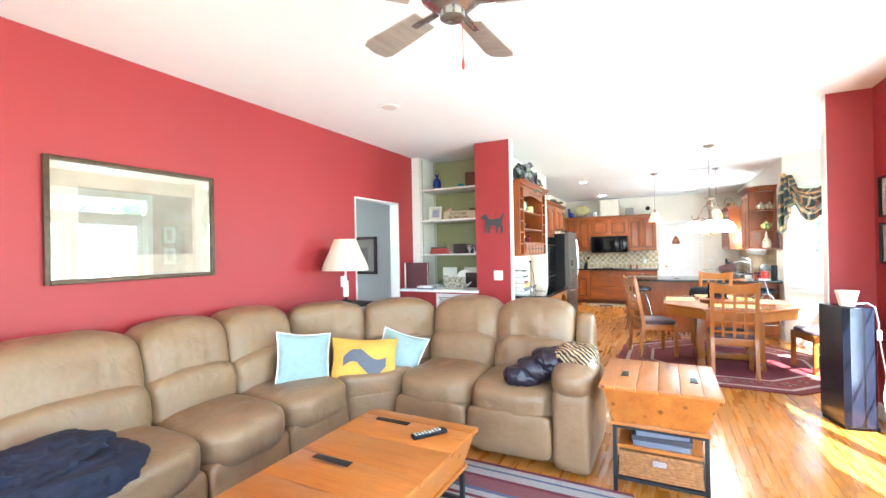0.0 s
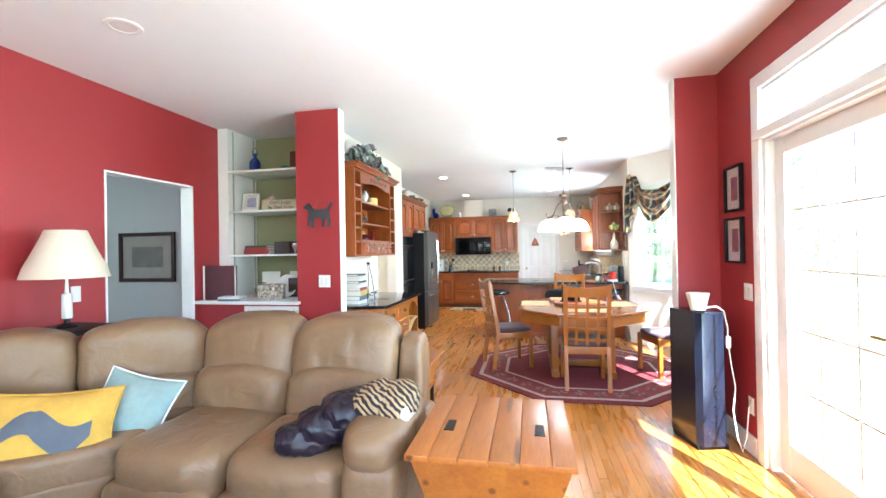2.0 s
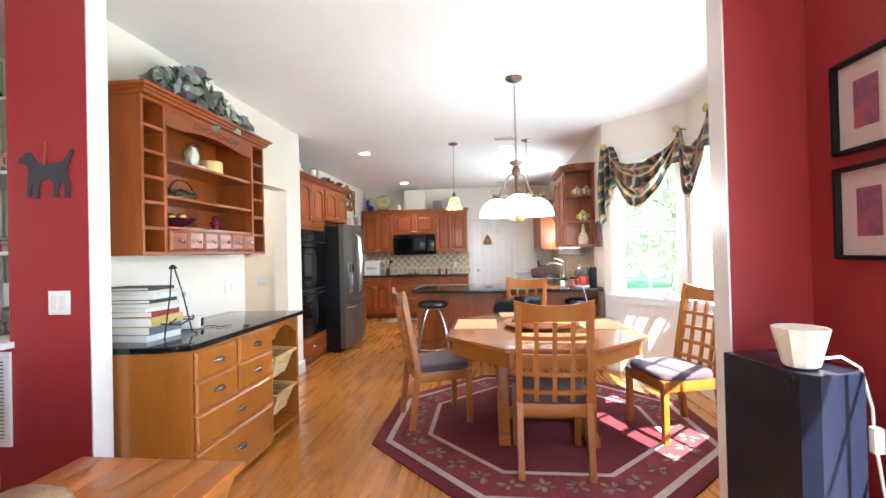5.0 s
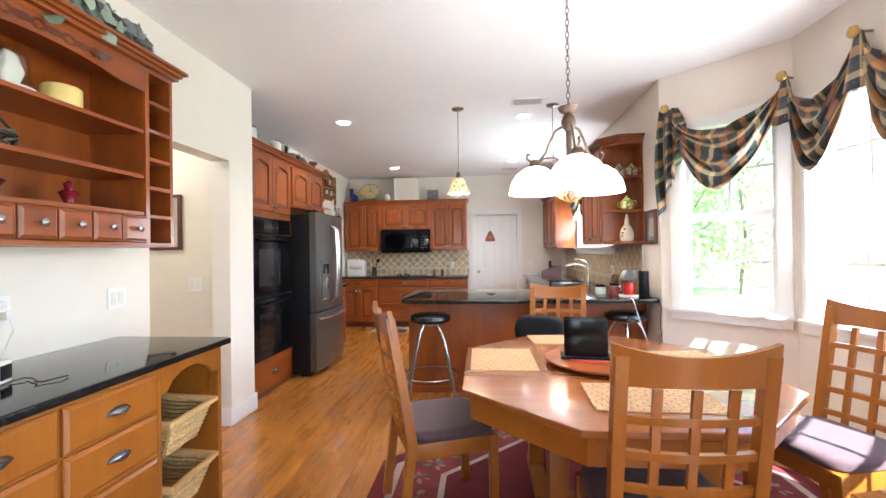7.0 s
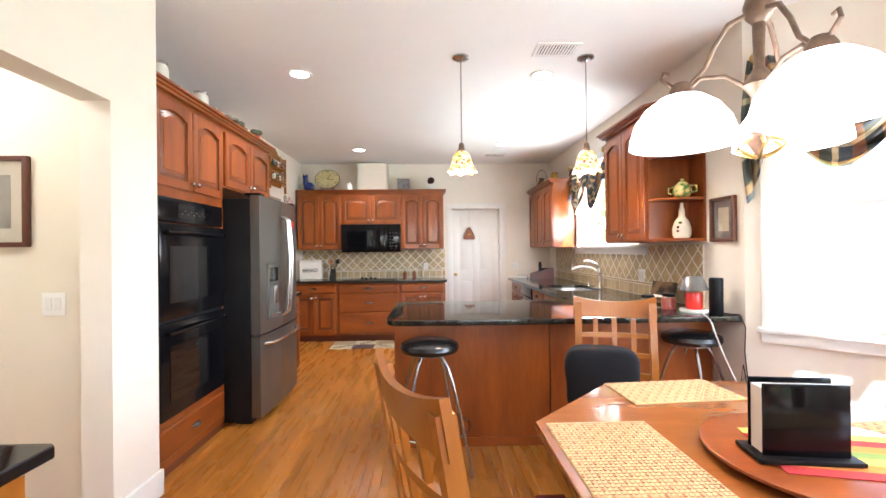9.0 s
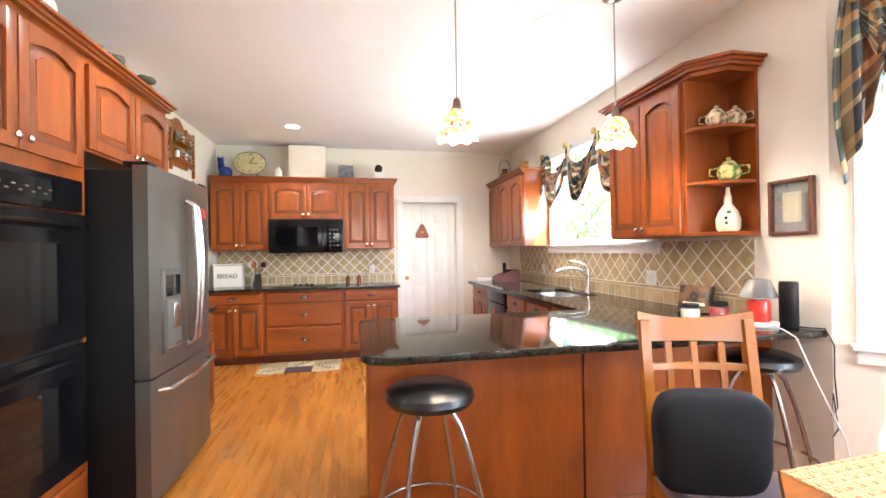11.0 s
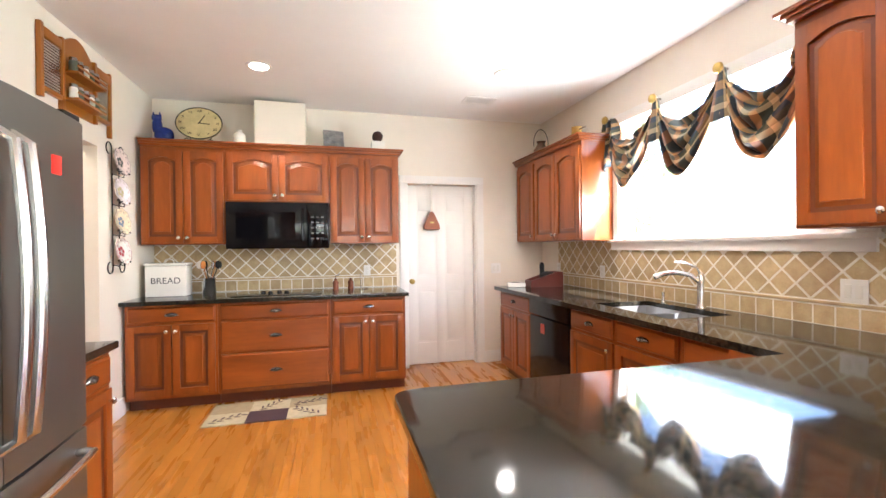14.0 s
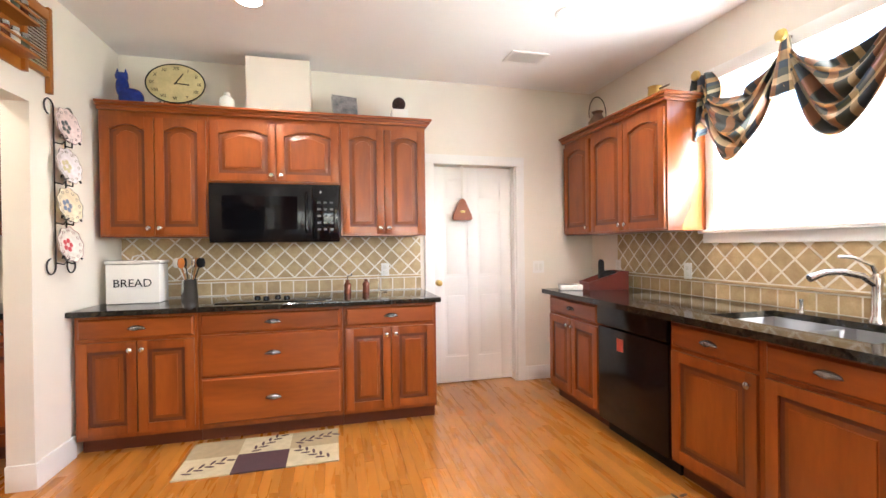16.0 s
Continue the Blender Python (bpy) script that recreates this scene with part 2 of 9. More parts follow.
def add_prism(bm, outline, z0, z1, bevel=0.0, at=None):
    """Extrudes an outline (counter-clockwise, x and y) from z0 to z1; at maps a point elsewhere."""
    at = at or (lambda x, y, z: (x, y, z))
    lo, hi = [bm.verts.new(at(x, y, z0)) for x, y in outline], [bm.verts.new(at(x, y, z1)) for x, y in outline]
    f = [bm.faces.new(lo[::-1]), bm.faces.new(hi)]
    for i in range(len(lo)):
        j = (i + 1) % len(lo)
        f.append(bm.faces.new((lo[i], lo[j], hi[j], hi[i])))
    if bevel:
        edges = {e for face in f[:2] for e in face.edges}
        bmesh.ops.bevel(bm, geom=list(edges), offset=bevel, segments=3, affect="EDGES", profile=0.6)


def add_lathe(bm, profile, seg=24, center=(0, 0, 0), closed=False):
    """A turned shape from (radius, height) pairs."""
    cx, cy, cz = center
    rings = [[bm.verts.new((cx + r * math.cos(a), cy + r * math.sin(a), cz + z)) for a in (2 * math.pi * k / seg for k in range(seg))] for r, z in profile]
    for a, b in zip(rings, rings[1:]):
        for k in range(seg):
            bm.faces.new((a[k], a[(k + 1) % seg], b[(k + 1) % seg], b[k]))
    if profile[0][0] > 0.0005:
        bm.faces.new(rings[0][::-1])
    if profile[-1][0] > 0.0005:
        bm.faces.new(rings[-1])


def add_tube(bm, pts, r, seg=8, taper=None):
    """A round bar along a line of points."""
    pts = [Vector(p) for p in pts]
    rings = []
    for i, p in enumerate(pts):
        d = (pts[min(i + 1, len(pts) - 1)] - pts[max(i - 1, 0)]).normalized()
        u = d.orthogonal().normalized() if i == 0 else (u - d * u.dot(d)).normalized()
        w = d.cross(u)
        rad = r if taper is None else r + (taper - r) * i / (len(pts) - 1)
        rings.append([bm.verts.new(p + (u * math.cos(a) + w * math.sin(a)) * rad) for a in (2 * math.pi * k / seg for k in range(seg))])
    for a, b in zip(rings, rings[1:]):
        for k in range(seg):
            bm.faces.new((a[k], a[(k + 1) % seg], b[(k + 1) % seg], b[k]))
    bm.faces.new(rings[0][::-1]), bm.faces.new(rings[-1])


def add_puff(bm, cx, cy, cz, w, d, h, n=10, p=3.5, turn=0.0, shape=None):
    """A stuffed block with rounded edges, centred at cx, cy, cz; shape moves a point of the unit block."""
    grid = {}
    c, s = math.cos(turn), math.sin(turn)

    def vert(x, y, z):
        key = (round(x, 4), round(y, 4), round(z, 4))
        if key not in grid:
            q = (abs(x) ** p + abs(y) ** p + abs(z) ** p) ** (1 / p)
            a = [x / q, y / q, z / q]
            if shape:
                a = shape(*a)
            px, py, pz = a[0] * w / 2, a[1] * d / 2, a[2] * h / 2
            grid[key] = bm.verts.new((cx + px * c - py * s, cy + px * s + py * c, cz + pz))
        return grid[key]
    st = [math.sin((-1 + 2 * i / n) * math.pi / 2 * 0.9) / math.sin(math.pi / 2 * 0.9) for i in range(n + 1)]
    for axis in range(3):
        for side in (-1, 1):
            for i in range(n):
                for j in range(n):
                    quad = []
                    for a, b in ((i, j), (i + 1, j), (i + 1, j + 1), (i, j + 1)):
                        pt = [0, 0, 0]
                        pt[axis], pt[(axis + 1) % 3], pt[(axis + 2) % 3] = side, st[a], st[b]
                        quad.append(vert(*pt))
                    bm.faces.new(quad if side > 0 else quad[::-1])


def mesh_of(name, bm, mat, smooth=None):
    me = bpy.data.meshes.new(name)
    bm.normal_update()
    if smooth:
        for f in bm.faces:
            f.smooth = True
        ang = radians(smooth)
        for e in bm.edges:
            if len(e.link_faces) == 2 and e.calc_face_angle(0) > ang:
                e.smooth = False
    bm.to_mesh(me)
    bm.free()
    me.materials.append(mat)
    return me


def part(name, bm, mat, parent=None, label="", smooth=35):
    """Links a bmesh as ONE mesh object under a thing or a part."""
    ob = new(name, mesh_of(name, bm, mat, smooth))
    ob.parent = parent
    if label:
        ob["label"] = label
    return ob


APART = ("divider", "side_panel", "seat_rail", "cubby_shelf", "leg_rail", "rail", "side", "base_rail", "panel_frame", "socket", "shelf_standard", "lid_end", "hinge_cover", "cover", "shelf")


def boxes(name, mat, parent, *dims, bevel=0.0, label=""):
    if parent and name in APART and len(dims) > 1:
        return [boxes(name, mat, parent, d, bevel=bevel, label=label) for d in dims][0]
    bm = bmesh.new()
    if mat is PANE:
        for x0, x1, y0, y1, z0, z1 in dims:
            bm.faces.new([bm.verts.new(p) for p in ((x0, y0, z0), (x1, y0, z0), (x1, y0, z1), (x0, y0, z1))])
        return part(name, bm, mat, parent, label)
    for d in dims:
        add_box(bm, *d, bevel)
    return part(name, bm, mat, parent, label)


def thing(name, label, category, group="", at=None):
    ob = tagged(new(name), label, category, group)
    ob.empty_display_size = 0.05
    if at:
        ob.matrix_world = at
    return ob


def structure(name, mat, *dims, bevel=0.0, label=""):
    ob = boxes(name, mat, None, *dims, bevel=bevel)
    return tagged(ob, label or name.replace("_", " "), "", "", "structure")


# ---- the shell ----
H = 2.79
EAST, WEST, KWEST, DWEST, NORTH = 1.90, -2.86, -2.19, -1.61, 12.32
PLAN = [(-5.2, -3.55), (2.05, -3.55), (2.05, 4.66), (2.81, 5.42), (2.81, 7.14), (2.05, 7.9), (2.05, 12.7), (-5.2, 12.7)]
for nm, mt, za, zb, lb in (("ceiling", CEIL_M, H, H + 0.15, "white painted ceiling"), ("floor", OAKBED, -0.2, -0.012, "honey-coloured oak strip floor")):
    bm = bmesh.new()
    add_prism(bm, PLAN, za, zb)
    tagged(part(nm, bm, mt), lb, "", "", "structure")
# living room: west wall with a doorway
structure("wall_west", RED, (WEST - 0.12, WEST, -3.4, 3.65, 0, H), (WEST - 0.12, WEST, 4.565, 5.42, 0, H),
          (WEST - 0.12, WEST, 3.65, 4.565, 2.12, H), label="red painted wall with a doorway")
structure("doorway_jamb", WHITE, (WEST - 0.125, WEST + 0.006, 4.55, 4.566, 0, 2.12), (WEST - 0.125, WEST + 0.006, 3.649, 3.665, 0, 2.12),
          (WEST - 0.125, WEST + 0.006, 3.665, 4.55, 2.105, 2.121), label="white jamb of the doorway")
structure("wall_hall", GREY, (-5.1, -5.0, 1.5, 6.4, 0, H), (-5.0, WEST - 0.12, 5.3, 5.4, 0, H), (-5.0, WEST - 0.12, 1.5, 1.6, 0, H),
          label="pale grey wall of the side room")
structure("wall_south", RED, (-3.0, -1.7, -3.52, -3.4, 0, H), (1.7, 2.0, -3.52, -3.4, 0, H), (-1.7, 1.7, -3.52, -3.4, 0, 0.7),
          (-1.7, 1.7, -3.52, -3.4, 2.65, H), label="unseen red wall with windows added for light")
# niche and pillar
structure("niche_side", WHITE, (-2.86, -2.74, 4.93, 5.42, 0, H), (-1.80, -1.762, 4.75, 5.42, 0, H), label="white painted side of the shelf niche")
structure("niche_back", GREEN, (-2.74, -1.80, 5.42, 5.47, 0, H), label="olive green back of the shelf niche")
structure("niche_front", RED, (-2.855, -1.762, 4.62, 4.72, 0, 0.945), label="red painted low wall under the niche counter")
structure("pillar_west", RED, (-1.762, -1.322, 4.619, 4.73, 0, H), label="red painted end wall")
structure("pillar_west_side", WHITE, (-1.321, -1.312, 4.619, 4.73, 0, H), (-1.762, -1.322, 4.731, 4.739, 0, H), label="white painted edge of the end wall")
# dining: west wall, the opening to the hall, the column
structure("wall_dining_west", WALLW, (-1.76, DWEST, 4.74, 6.43, 0, H), (-1.76, DWEST, 6.43, 7.27, 2.09, H), label="white painted wall behind the desk")
structure("column", WALLW, (-1.76, DWEST, 7.27, 7.62, 0, H), (-2.5, -1.76, 7.50, 7.62, 0, H), label="white painted wall end beside the ovens")
structure("wall_passage", CREAM, (-3.6, -3.5, 5.5, 7.5, 0, H), (-3.5, -1.76, 5.47, 5.55, 0, H), (-3.5, -2.5, 7.40, 7.5, 0, H), (-2.5, -1.765, 7.40, 7.499, 0, H),
          label="cream painted wall of the side passage")
structure("baseboard_column", WHITE, (-1.61, -1.59, 7.25, 7.63, 0, 0.14), (-1.75, -1.59, 7.235, 7.25, 0, 0.14), bevel=0.003, label="white baseboard round the wall end")
# kitchen west wall with the opening to the pantry
structure("wall_kitchen_west", WALLW, (KWEST - 0.13, KWEST, 11.30, NORTH, 0, H), (KWEST - 0.13, KWEST, 9.5, 11.30, 2.1, H), (-2.6, -2.4, 7.62, 9.5, 0, H), (-2.4, KWEST, 9.48, 9.6, 0, H),
          label="warm white wall with an opening to the pantry")
structure("wall_pantry", WALLW, (-3.6, -3.5, 9.0, 12.4, 0, H), (-3.5, KWEST - 0.13, 12.32, 12.42, 0, H), (-3.5, -2.6, 9.0, 9.1, 0, H), label="white wall of the pantry")
structure("baseboard_kitchen_west", WHITE, (KWEST, KWEST + 0.015, 11.30, 11.66, 0, 0.14), (KWEST - 0.13, KWEST + 0.015, 11.285, 11.30, 0, 0.14), bevel=0.003)
# north wall with a door
structure("wall_north", WALLW, (KWEST - 0.13, 0.27, NORTH, NORTH + 0.14, 0, H), (1.08, 2.04, NORTH, NORTH + 0.14, 0, H), (0.27, 1.08, NORTH, NORTH + 0.14, 2.04, H),
          label="warm white painted wall")
structure("wall_behind_door", WALLW, (0.2, 1.2, NORTH + 0.15, NORTH + 0.2, 0, 2.1))
structure("trim_door", WHITE, (0.19, 0.272, NORTH - 0.02, NORTH, 0, 2.12), (1.078, 1.16, NORTH - 0.02, NORTH, 0, 2.12), (0.19, 1.16, NORTH - 0.021, NORTH - 0.001, 2.04, 2.125),
          (0.271, 0.285, NORTH, NORTH + 0.12, 0, 2.04), (1.065, 1.079, NORTH, NORTH + 0.12, 0, 2.04), bevel=0.004, label="white door casing")
structure("baseboard_north", WHITE, (1.16, 1.19, NORTH - 0.015, NORTH, 0, 0.13), (1.19, EAST, NORTH - 0.015, NORTH, 0, 0.13), bevel=0.003)
# east walls: kitchen with the sink window, living room with the french door and an added, unseen window behind the
# camera
structure("wall_kitchen_east", WALLW, (EAST, 2.04, 7.82, 9.10, 0, H), (EAST, 2.04, 10.86, NORTH, 0, H), (EAST, 2.04, 9.10, 10.86, 0, 1.37), (EAST, 2.04, 9.10, 10.86, 2.38, H),
          label="warm white wall with a window over the sink")
structure("wall_east", RED, (EAST, 2.04, 4.01, 4.74, 0, H), (EAST, 2.04, 1.75, 4.01, 2.47, H), (EAST, 2.04, 1.3, 1.75, 0, H), (EAST, 2.04, -1.2, 1.3, 0, 0.35),
          (EAST, 2.04, -1.2, 1.3, 2.45, H), (EAST, 2.04, -3.4, -1.2, 0, H), label="red painted wall with a french door")
structure("pillar_east", RED, (1.59, EAST, 4.619, 4.74, 0, H), label="red painted short wall end")
structure("pillar_east_side", WHITE, (1.582, 1.590, 4.619, 4.741, 0, H), (1.59, EAST, 4.741, 4.748, 0, H), label="white painted edge of the short wall")
structure("baseboard_east", WHITE, (EAST - 0.015, EAST, 4.08, 4.60, 0, 0.13), (1.60, EAST - 0.015, 4.604, 4.619, 0, 0.13), bevel=0.003)

# bay: five sides, three of them windows
BAY = [(EAST, 7.82), (2.54, 7.18), (2.54, 5.38), (EAST, 4.74)]


def frame_between(a, b, inner):
    """A pose whose x runs from a to b along a wall, y out of the room, z up."""
    a, b = Vector((*a, 0)), Vector((*b, 0))
    d = (b - a).normalized()
    n = Vector((d.y, -d.x, 0)) if inner else Vector((-d.y, d.x, 0))
    m = Matrix.Identity(4)
    for i in range(3):
        m[i][0], m[i][1], m[i][2], m[i][3] = d[i], n[i], (0, 0, 1)[i], a[i]
    return m, (b - a).length


def window_unit(name, m, x0, x1, z0, z1, rows, cols, sill=True, sash=True, c=0.085, lip=0.02):
    """A window in an opening: casing, sashes with muntins, glass, sill. Local x along the wall, y outward."""
    w = thing(name, "white double-hung window with muntins and a painted casing", "window", at=m)
    w["kind"] = "structure"
    boxes("casing", WHITE, w, (x0 - c, x0, -0.022, 0.0, z0 - 0.01, z1 + c), (x1, x1 + c, -0.022, 0, z0 - 0.01, z1 + c), (x0, x1, -0.022, 0, z1, z1 + c), bevel=0.004)
    if sill:
        boxes("window_sill", WHITE, w, (x0 - c - lip, x1 + c + lip, -0.06, 0.02, z0 - 0.035, z0 - 0.01), (x0 - c, x1 + c, -0.034, 0, z0 - 0.10, z0 - 0.035), bevel=0.004)
    fr = []
    s = 0.045
    halves = [(z0, (z0 + z1) / 2), ((z0 + z1) / 2, z1)] if sash else [(z0, z1)]
    for k, (a, b) in enumerate(halves):
        y = 0.05 + 0.03 * k
        fr += [(x0, x0 + s, y, y + 0.03, a, b), (x1 - s, x1, y, y + 0.03, a, b), (x0 + s, x1 - s, y, y + 0.03, a, a + s), (x0 + s, x1 - s, y, y + 0.03, b - s * 0.6, b)]
        g = boxes("pane", PANE, w, (x0 + s, x1 - s, y + 0.012, y + 0.016, a + s, b - s * 0.6))
        g.visible_shadow = False
        r = rows // len(halves)
        bars = [(x0 + s + (x1 - x0 - 2 * s) * i / cols - 0.01, x0 + s + (x1 - x0 - 2 * s) * i / cols + 0.01, y + 0.004, y + 0.024, a + s, b - s * 0.6) for i in range(1, cols)]
        bars += [(x0 + s, x1 - s, y + 0.005, y + 0.023, a + s + (b - a - 1.6 * s) * j / r - 0.01, a + s + (b - a - 1.6 * s) * j / r + 0.01) for j in range(1, r)]
        if bars:
            boxes("muntin", WHITE, w, *bars)
    boxes("window_frame", WHITE, w, *fr, bevel=0.003)
    boxes("window_lining", WHITE, w, (x0, x0 + 0.006, 0, 0.139, z0, z1), (x1 - 0.006, x1, 0, 0.139, z0, z1), (x0, x1, 0, 0.139, z1 - 0.006, z1), (x0, x1, 0, 0.139, z0 - 0.01, z0))
    return w


for k, (a, b) in enumerate(zip(BAY, BAY[1:])):
    m, length = frame_between(a, b, False)
    e0, e1 = ((0.17, 0.10), (0.12, 0.12), (0.10, 0.17))[k]
    wall = structure("wall_bay", WALLW, (0, e0, 0, 0.14, 0, H), (length - e1, length, 0, 0.14, 0, H), (e0, length - e1, 0, 0.14, 0, 0.86),
                     (e0, length - e1, 0, 0.14, 2.3, H), label="cream white wall of the window bay")
    wall.matrix_world = m
    spans = [(e0, length - e1)] if k != 1 else [(e0, length / 2 - 0.04), (length / 2 + 0.04, length - e1)]
    if k == 1:
        structure("bay_mullion", WHITE, (length / 2 - 0.04, length / 2 + 0.04, 0, 0.14, 0.86, 2.3)).matrix_world = m
    for s0, s1 in spans:
        window_unit("window_bay", m, s0, s1, 0.87, 2.3, 4, 2, c=0.085 if k != 1 else 0.039, lip=0.02 if k != 1 else 0.0)
m_sink, _ = frame_between((EAST, 10.86), (EAST, 9.10), False)
window_unit("window_sink", m_sink, 0, 1.76, 1.39, 2.38, 1, 1, sash=False)
# two unseen windows, added to let light into the living room
m_liv, _ = frame_between((EAST, 1.3), (EAST, -1.2), False)
window_unit("window_living", m_liv, 0, 2.5, 0.37, 2.45, 4, 4)
m_south, _ = frame_between((1.7, -3.4), (-1.7, -3.4), False)
window_unit("window_south", m_south, 0, 3.4, 0.72, 2.65, 4, 6)


def french_door():
    """Glazed doors under a transom, in the east wall."""
    m, _ = frame_between((EAST, 4.01), (EAST, 1.75), False)
    d = thing("french_door", "white french doors with glass panes under a transom window", "door", at=m)
    d["kind"] = "structure"
    boxes("casing", WHITE, d, (-0.035, 0.06, -0.025, 0, 0, 2.53), (2.20, 2.295, -0.025, 0, 0, 2.53), (0.06, 2.2, -0.025, 0, 2.44, 2.53), bevel=0.005)
    boxes("door_frame", WHITE, d, (0, 0.09, 0.0, 0.13, 0, 2.17), (0, 0.06, 0, 0.13, 2.17, 2.47), (2.18, 2.26, 0, 0.13, 0, 2.47), (0.09, 2.18, 0, 0.13, 2.09, 2.17), (0.06, 2.18, 0, 0.13, 2.42, 2.47),
          (0.0, 2.26, -0.035, 0.0, 2.11, 2.17), bevel=0.004)
    g = boxes("transom_pane", PANE, d, (0.06, 2.18, 0.06, 0.064, 2.17, 2.42))
    g.visible_shadow = False
    for x0, x1 in ((0.09, 1.13), (1.14, 2.18)):
        leaf = boxes("door_leaf", WHITE, d, (x0, x0 + 0.10, 0.05, 0.09, 0.02, 2.09), (x1 - 0.10, x1, 0.05, 0.09, 0.02, 2.09), (x0 + 0.10, x1 - 0.10, 0.05, 0.09, 0.02, 0.22),
                     (x0 + 0.10, x1 - 0.10, 0.05, 0.09, 1.99, 2.09), bevel=0.003)
        a, b = x0 + 0.10, x1 - 0.10
        bars = [(a + (b - a) * i / 3 - 0.007, a + (b - a) * i / 3 + 0.007, 0.066, 0.075, 0.22, 1.99) for i in (1, 2)]
        bars += [(a, b, 0.0665, 0.0745, 0.22 + 1.77 * j / 5 - 0.007, 0.22 + 1.77 * j / 5 + 0.007) for j in range(1, 5)]
        boxes("muntin", WHITE, leaf, *bars)
        g = boxes("pane", PANE, leaf, (a, b, 0.068, 0.072, 0.22, 1.99))
        g.visible_shadow = False
    bm = bmesh.new()
    add_tube(bm, [(1.06, 0.04, 1.02), (1.06, 0.0, 1.02), (1.0, -0.012, 1.02), (0.95, -0.012, 1.02)], 0.009)
    part("door_handle", bm, BRASS, d, "brass door handle")


french_door()


# ---- cabinets ----
def arch_line(x0, x1, z, rise, n=10):
    """Points from x0 to x1 along a cathedral arch over the height z."""
    pts = []
    for i in range(n + 1):
        u = i / n
        pts.append((x0 + (x1 - x0) * u, z + rise * max(0.0, 1 - ((u - 0.5) / 0.46) ** 2)))
    return pts


def door_mesh(w, h, arch, mat=None):
    """A raised-panel door, its lower left corner at the origin, facing -y."""
    bm = bmesh.new()
    s, t = min(0.055, w * 0.2), 0.02
    rise = 0.035 if arch else 0.0
    flat = lambda x, y, z: (x, -z, y)
    add_box(bm, 0, s, -t, 0, 0, h, 0.0025)
    add_box(bm, w - s, w, -t, 0, 0, h, 0.0025)
    add_box(bm, s, w - s, -t, 0, 0, s, 0.0)
    low = arch_line(s, w - s, h - s - rise, rise) if arch else [(s, h - s), (w - s, h - s)]
    add_prism(bm, [(x, z) for x, z in low] + [(w - s, h), (s, h)], 0.0, t, at=flat)
    outer = [(s + 0.008, s + 0.008), (w - s - 0.008, s + 0.008)] + [(min(max(x, s + 0.008), w - s - 0.008), z - 0.008) for x, z in reversed(low)]
    rings = [ring_in(outer, w, h, s, k) for k in (0.0, 0.004, min(0.032, w * 0.1), min(0.036, w * 0.11), min(0.038, w * 0.115))]
    loops = [[bm.verts.new((x, y, z)) for x, z in ring] for ring, y in zip(rings, (-0.0078, -0.0088, -0.0135, -0.0135, -0.0178))]
    for k, (a, b) in enumerate(zip(loops, loops[1:])):
        for i in range(len(a)):
            if k > 1:
                bm.faces.new((a[i], a[(i + 1) % len(a)], b[(i + 1) % len(a)], b[i]))
    bm.faces.new(loops[-1])
    slope = bmesh.new()
    p = [[slope.verts.new((x, y, z)) for x, z in ring] for ring, y in zip(rings[:3], (-0.0045, -0.0055, -0.0135))]
    for a, b in zip(p, p[1:]):
        for i in range(len(a)):
            slope.faces.new((a[i], a[(i + 1) % len(a)], b[(i + 1) % len(a)], b[i]))
    return bm, slope


def ring_in(outer, w, h, s, k):
    """The outline of a door panel, moved inward by k."""
    cx, cz = w / 2, h / 2
    return [(x + (k if x < cx else -k if x > cx + 1e-6 else 0) * (1 if abs(x - cx) > w / 2 - s - 0.03 else abs(x - cx) / (w / 2 - s)), z + (k if z < cz else -k)) for x, z in outer]


def drawer_mesh(w, h):
    bm = bmesh.new()
    add_box(bm, 0, w, -0.0105, 0, 0, h)
    k = 0.014
    a = [bm.verts.new((x, -0.0106, z)) for x, z in ((0.003, 0.003), (w - 0.003, 0.003), (w - 0.003, h - 0.003), (0.003, h - 0.003))]
    b = [bm.verts.new((x, -0.02, z)) for x, z in ((k, k), (w - k, k), (w - k, h - k), (k, h - k))]
    for i in range(4):
        j = (i + 1) % 4
        bm.faces.new((a[i], a[j], b[j], b[i]))
    bm.faces.new(b)
    return bm


def knob(parent, x, z, y=-0.02, mat=None):
    bm = bmesh.new()
    add_lathe(bm, [(0.006, 0), (0.005, 0.012), (0.015, 0.018), (0.016, 0.024), (0.009, 0.029), (0.0003, 0.03)], 12)
    for v in bm.verts:
        v.co = Vector((x + v.co.x, y - v.co.z, z + v.co.y))
    part("knob", bm, mat or CHROME, parent, "round pewter knob")


def cup_pull(parent, x, z, y=-0.02, w=0.105):
    bm = bmesh.new()
    n, rows = 12, 5
    grid = []
    for j in range(rows + 1):
        ph = math.pi / 2 * j / rows
        grid.append([bm.verts.new((x - math.cos(math.pi * i / n) * w / 2 * (0.35 + 0.65 * math.cos(ph)), y - 0.002 - 0.022 * math.sin(ph) ** 0.7 * math.sin(math.pi * i / n) ** 0.4,
                                   z - 0.008 + 0.026 * math.sin(math.pi * i / n) * math.cos(ph) - 0.004 * math.sin(ph))) for i in range(n + 1)])
    for a, b in zip(grid, grid[1:]):
        for i in range(n):
            bm.faces.new((a[i], a[i + 1], b[i + 1], b[i]))
    bmesh.ops.solidify(bm, geom=bm.faces[:], thickness=0.0015)
    part("cup_pull", bm, PEWTER, parent, "dark pewter cup pull")


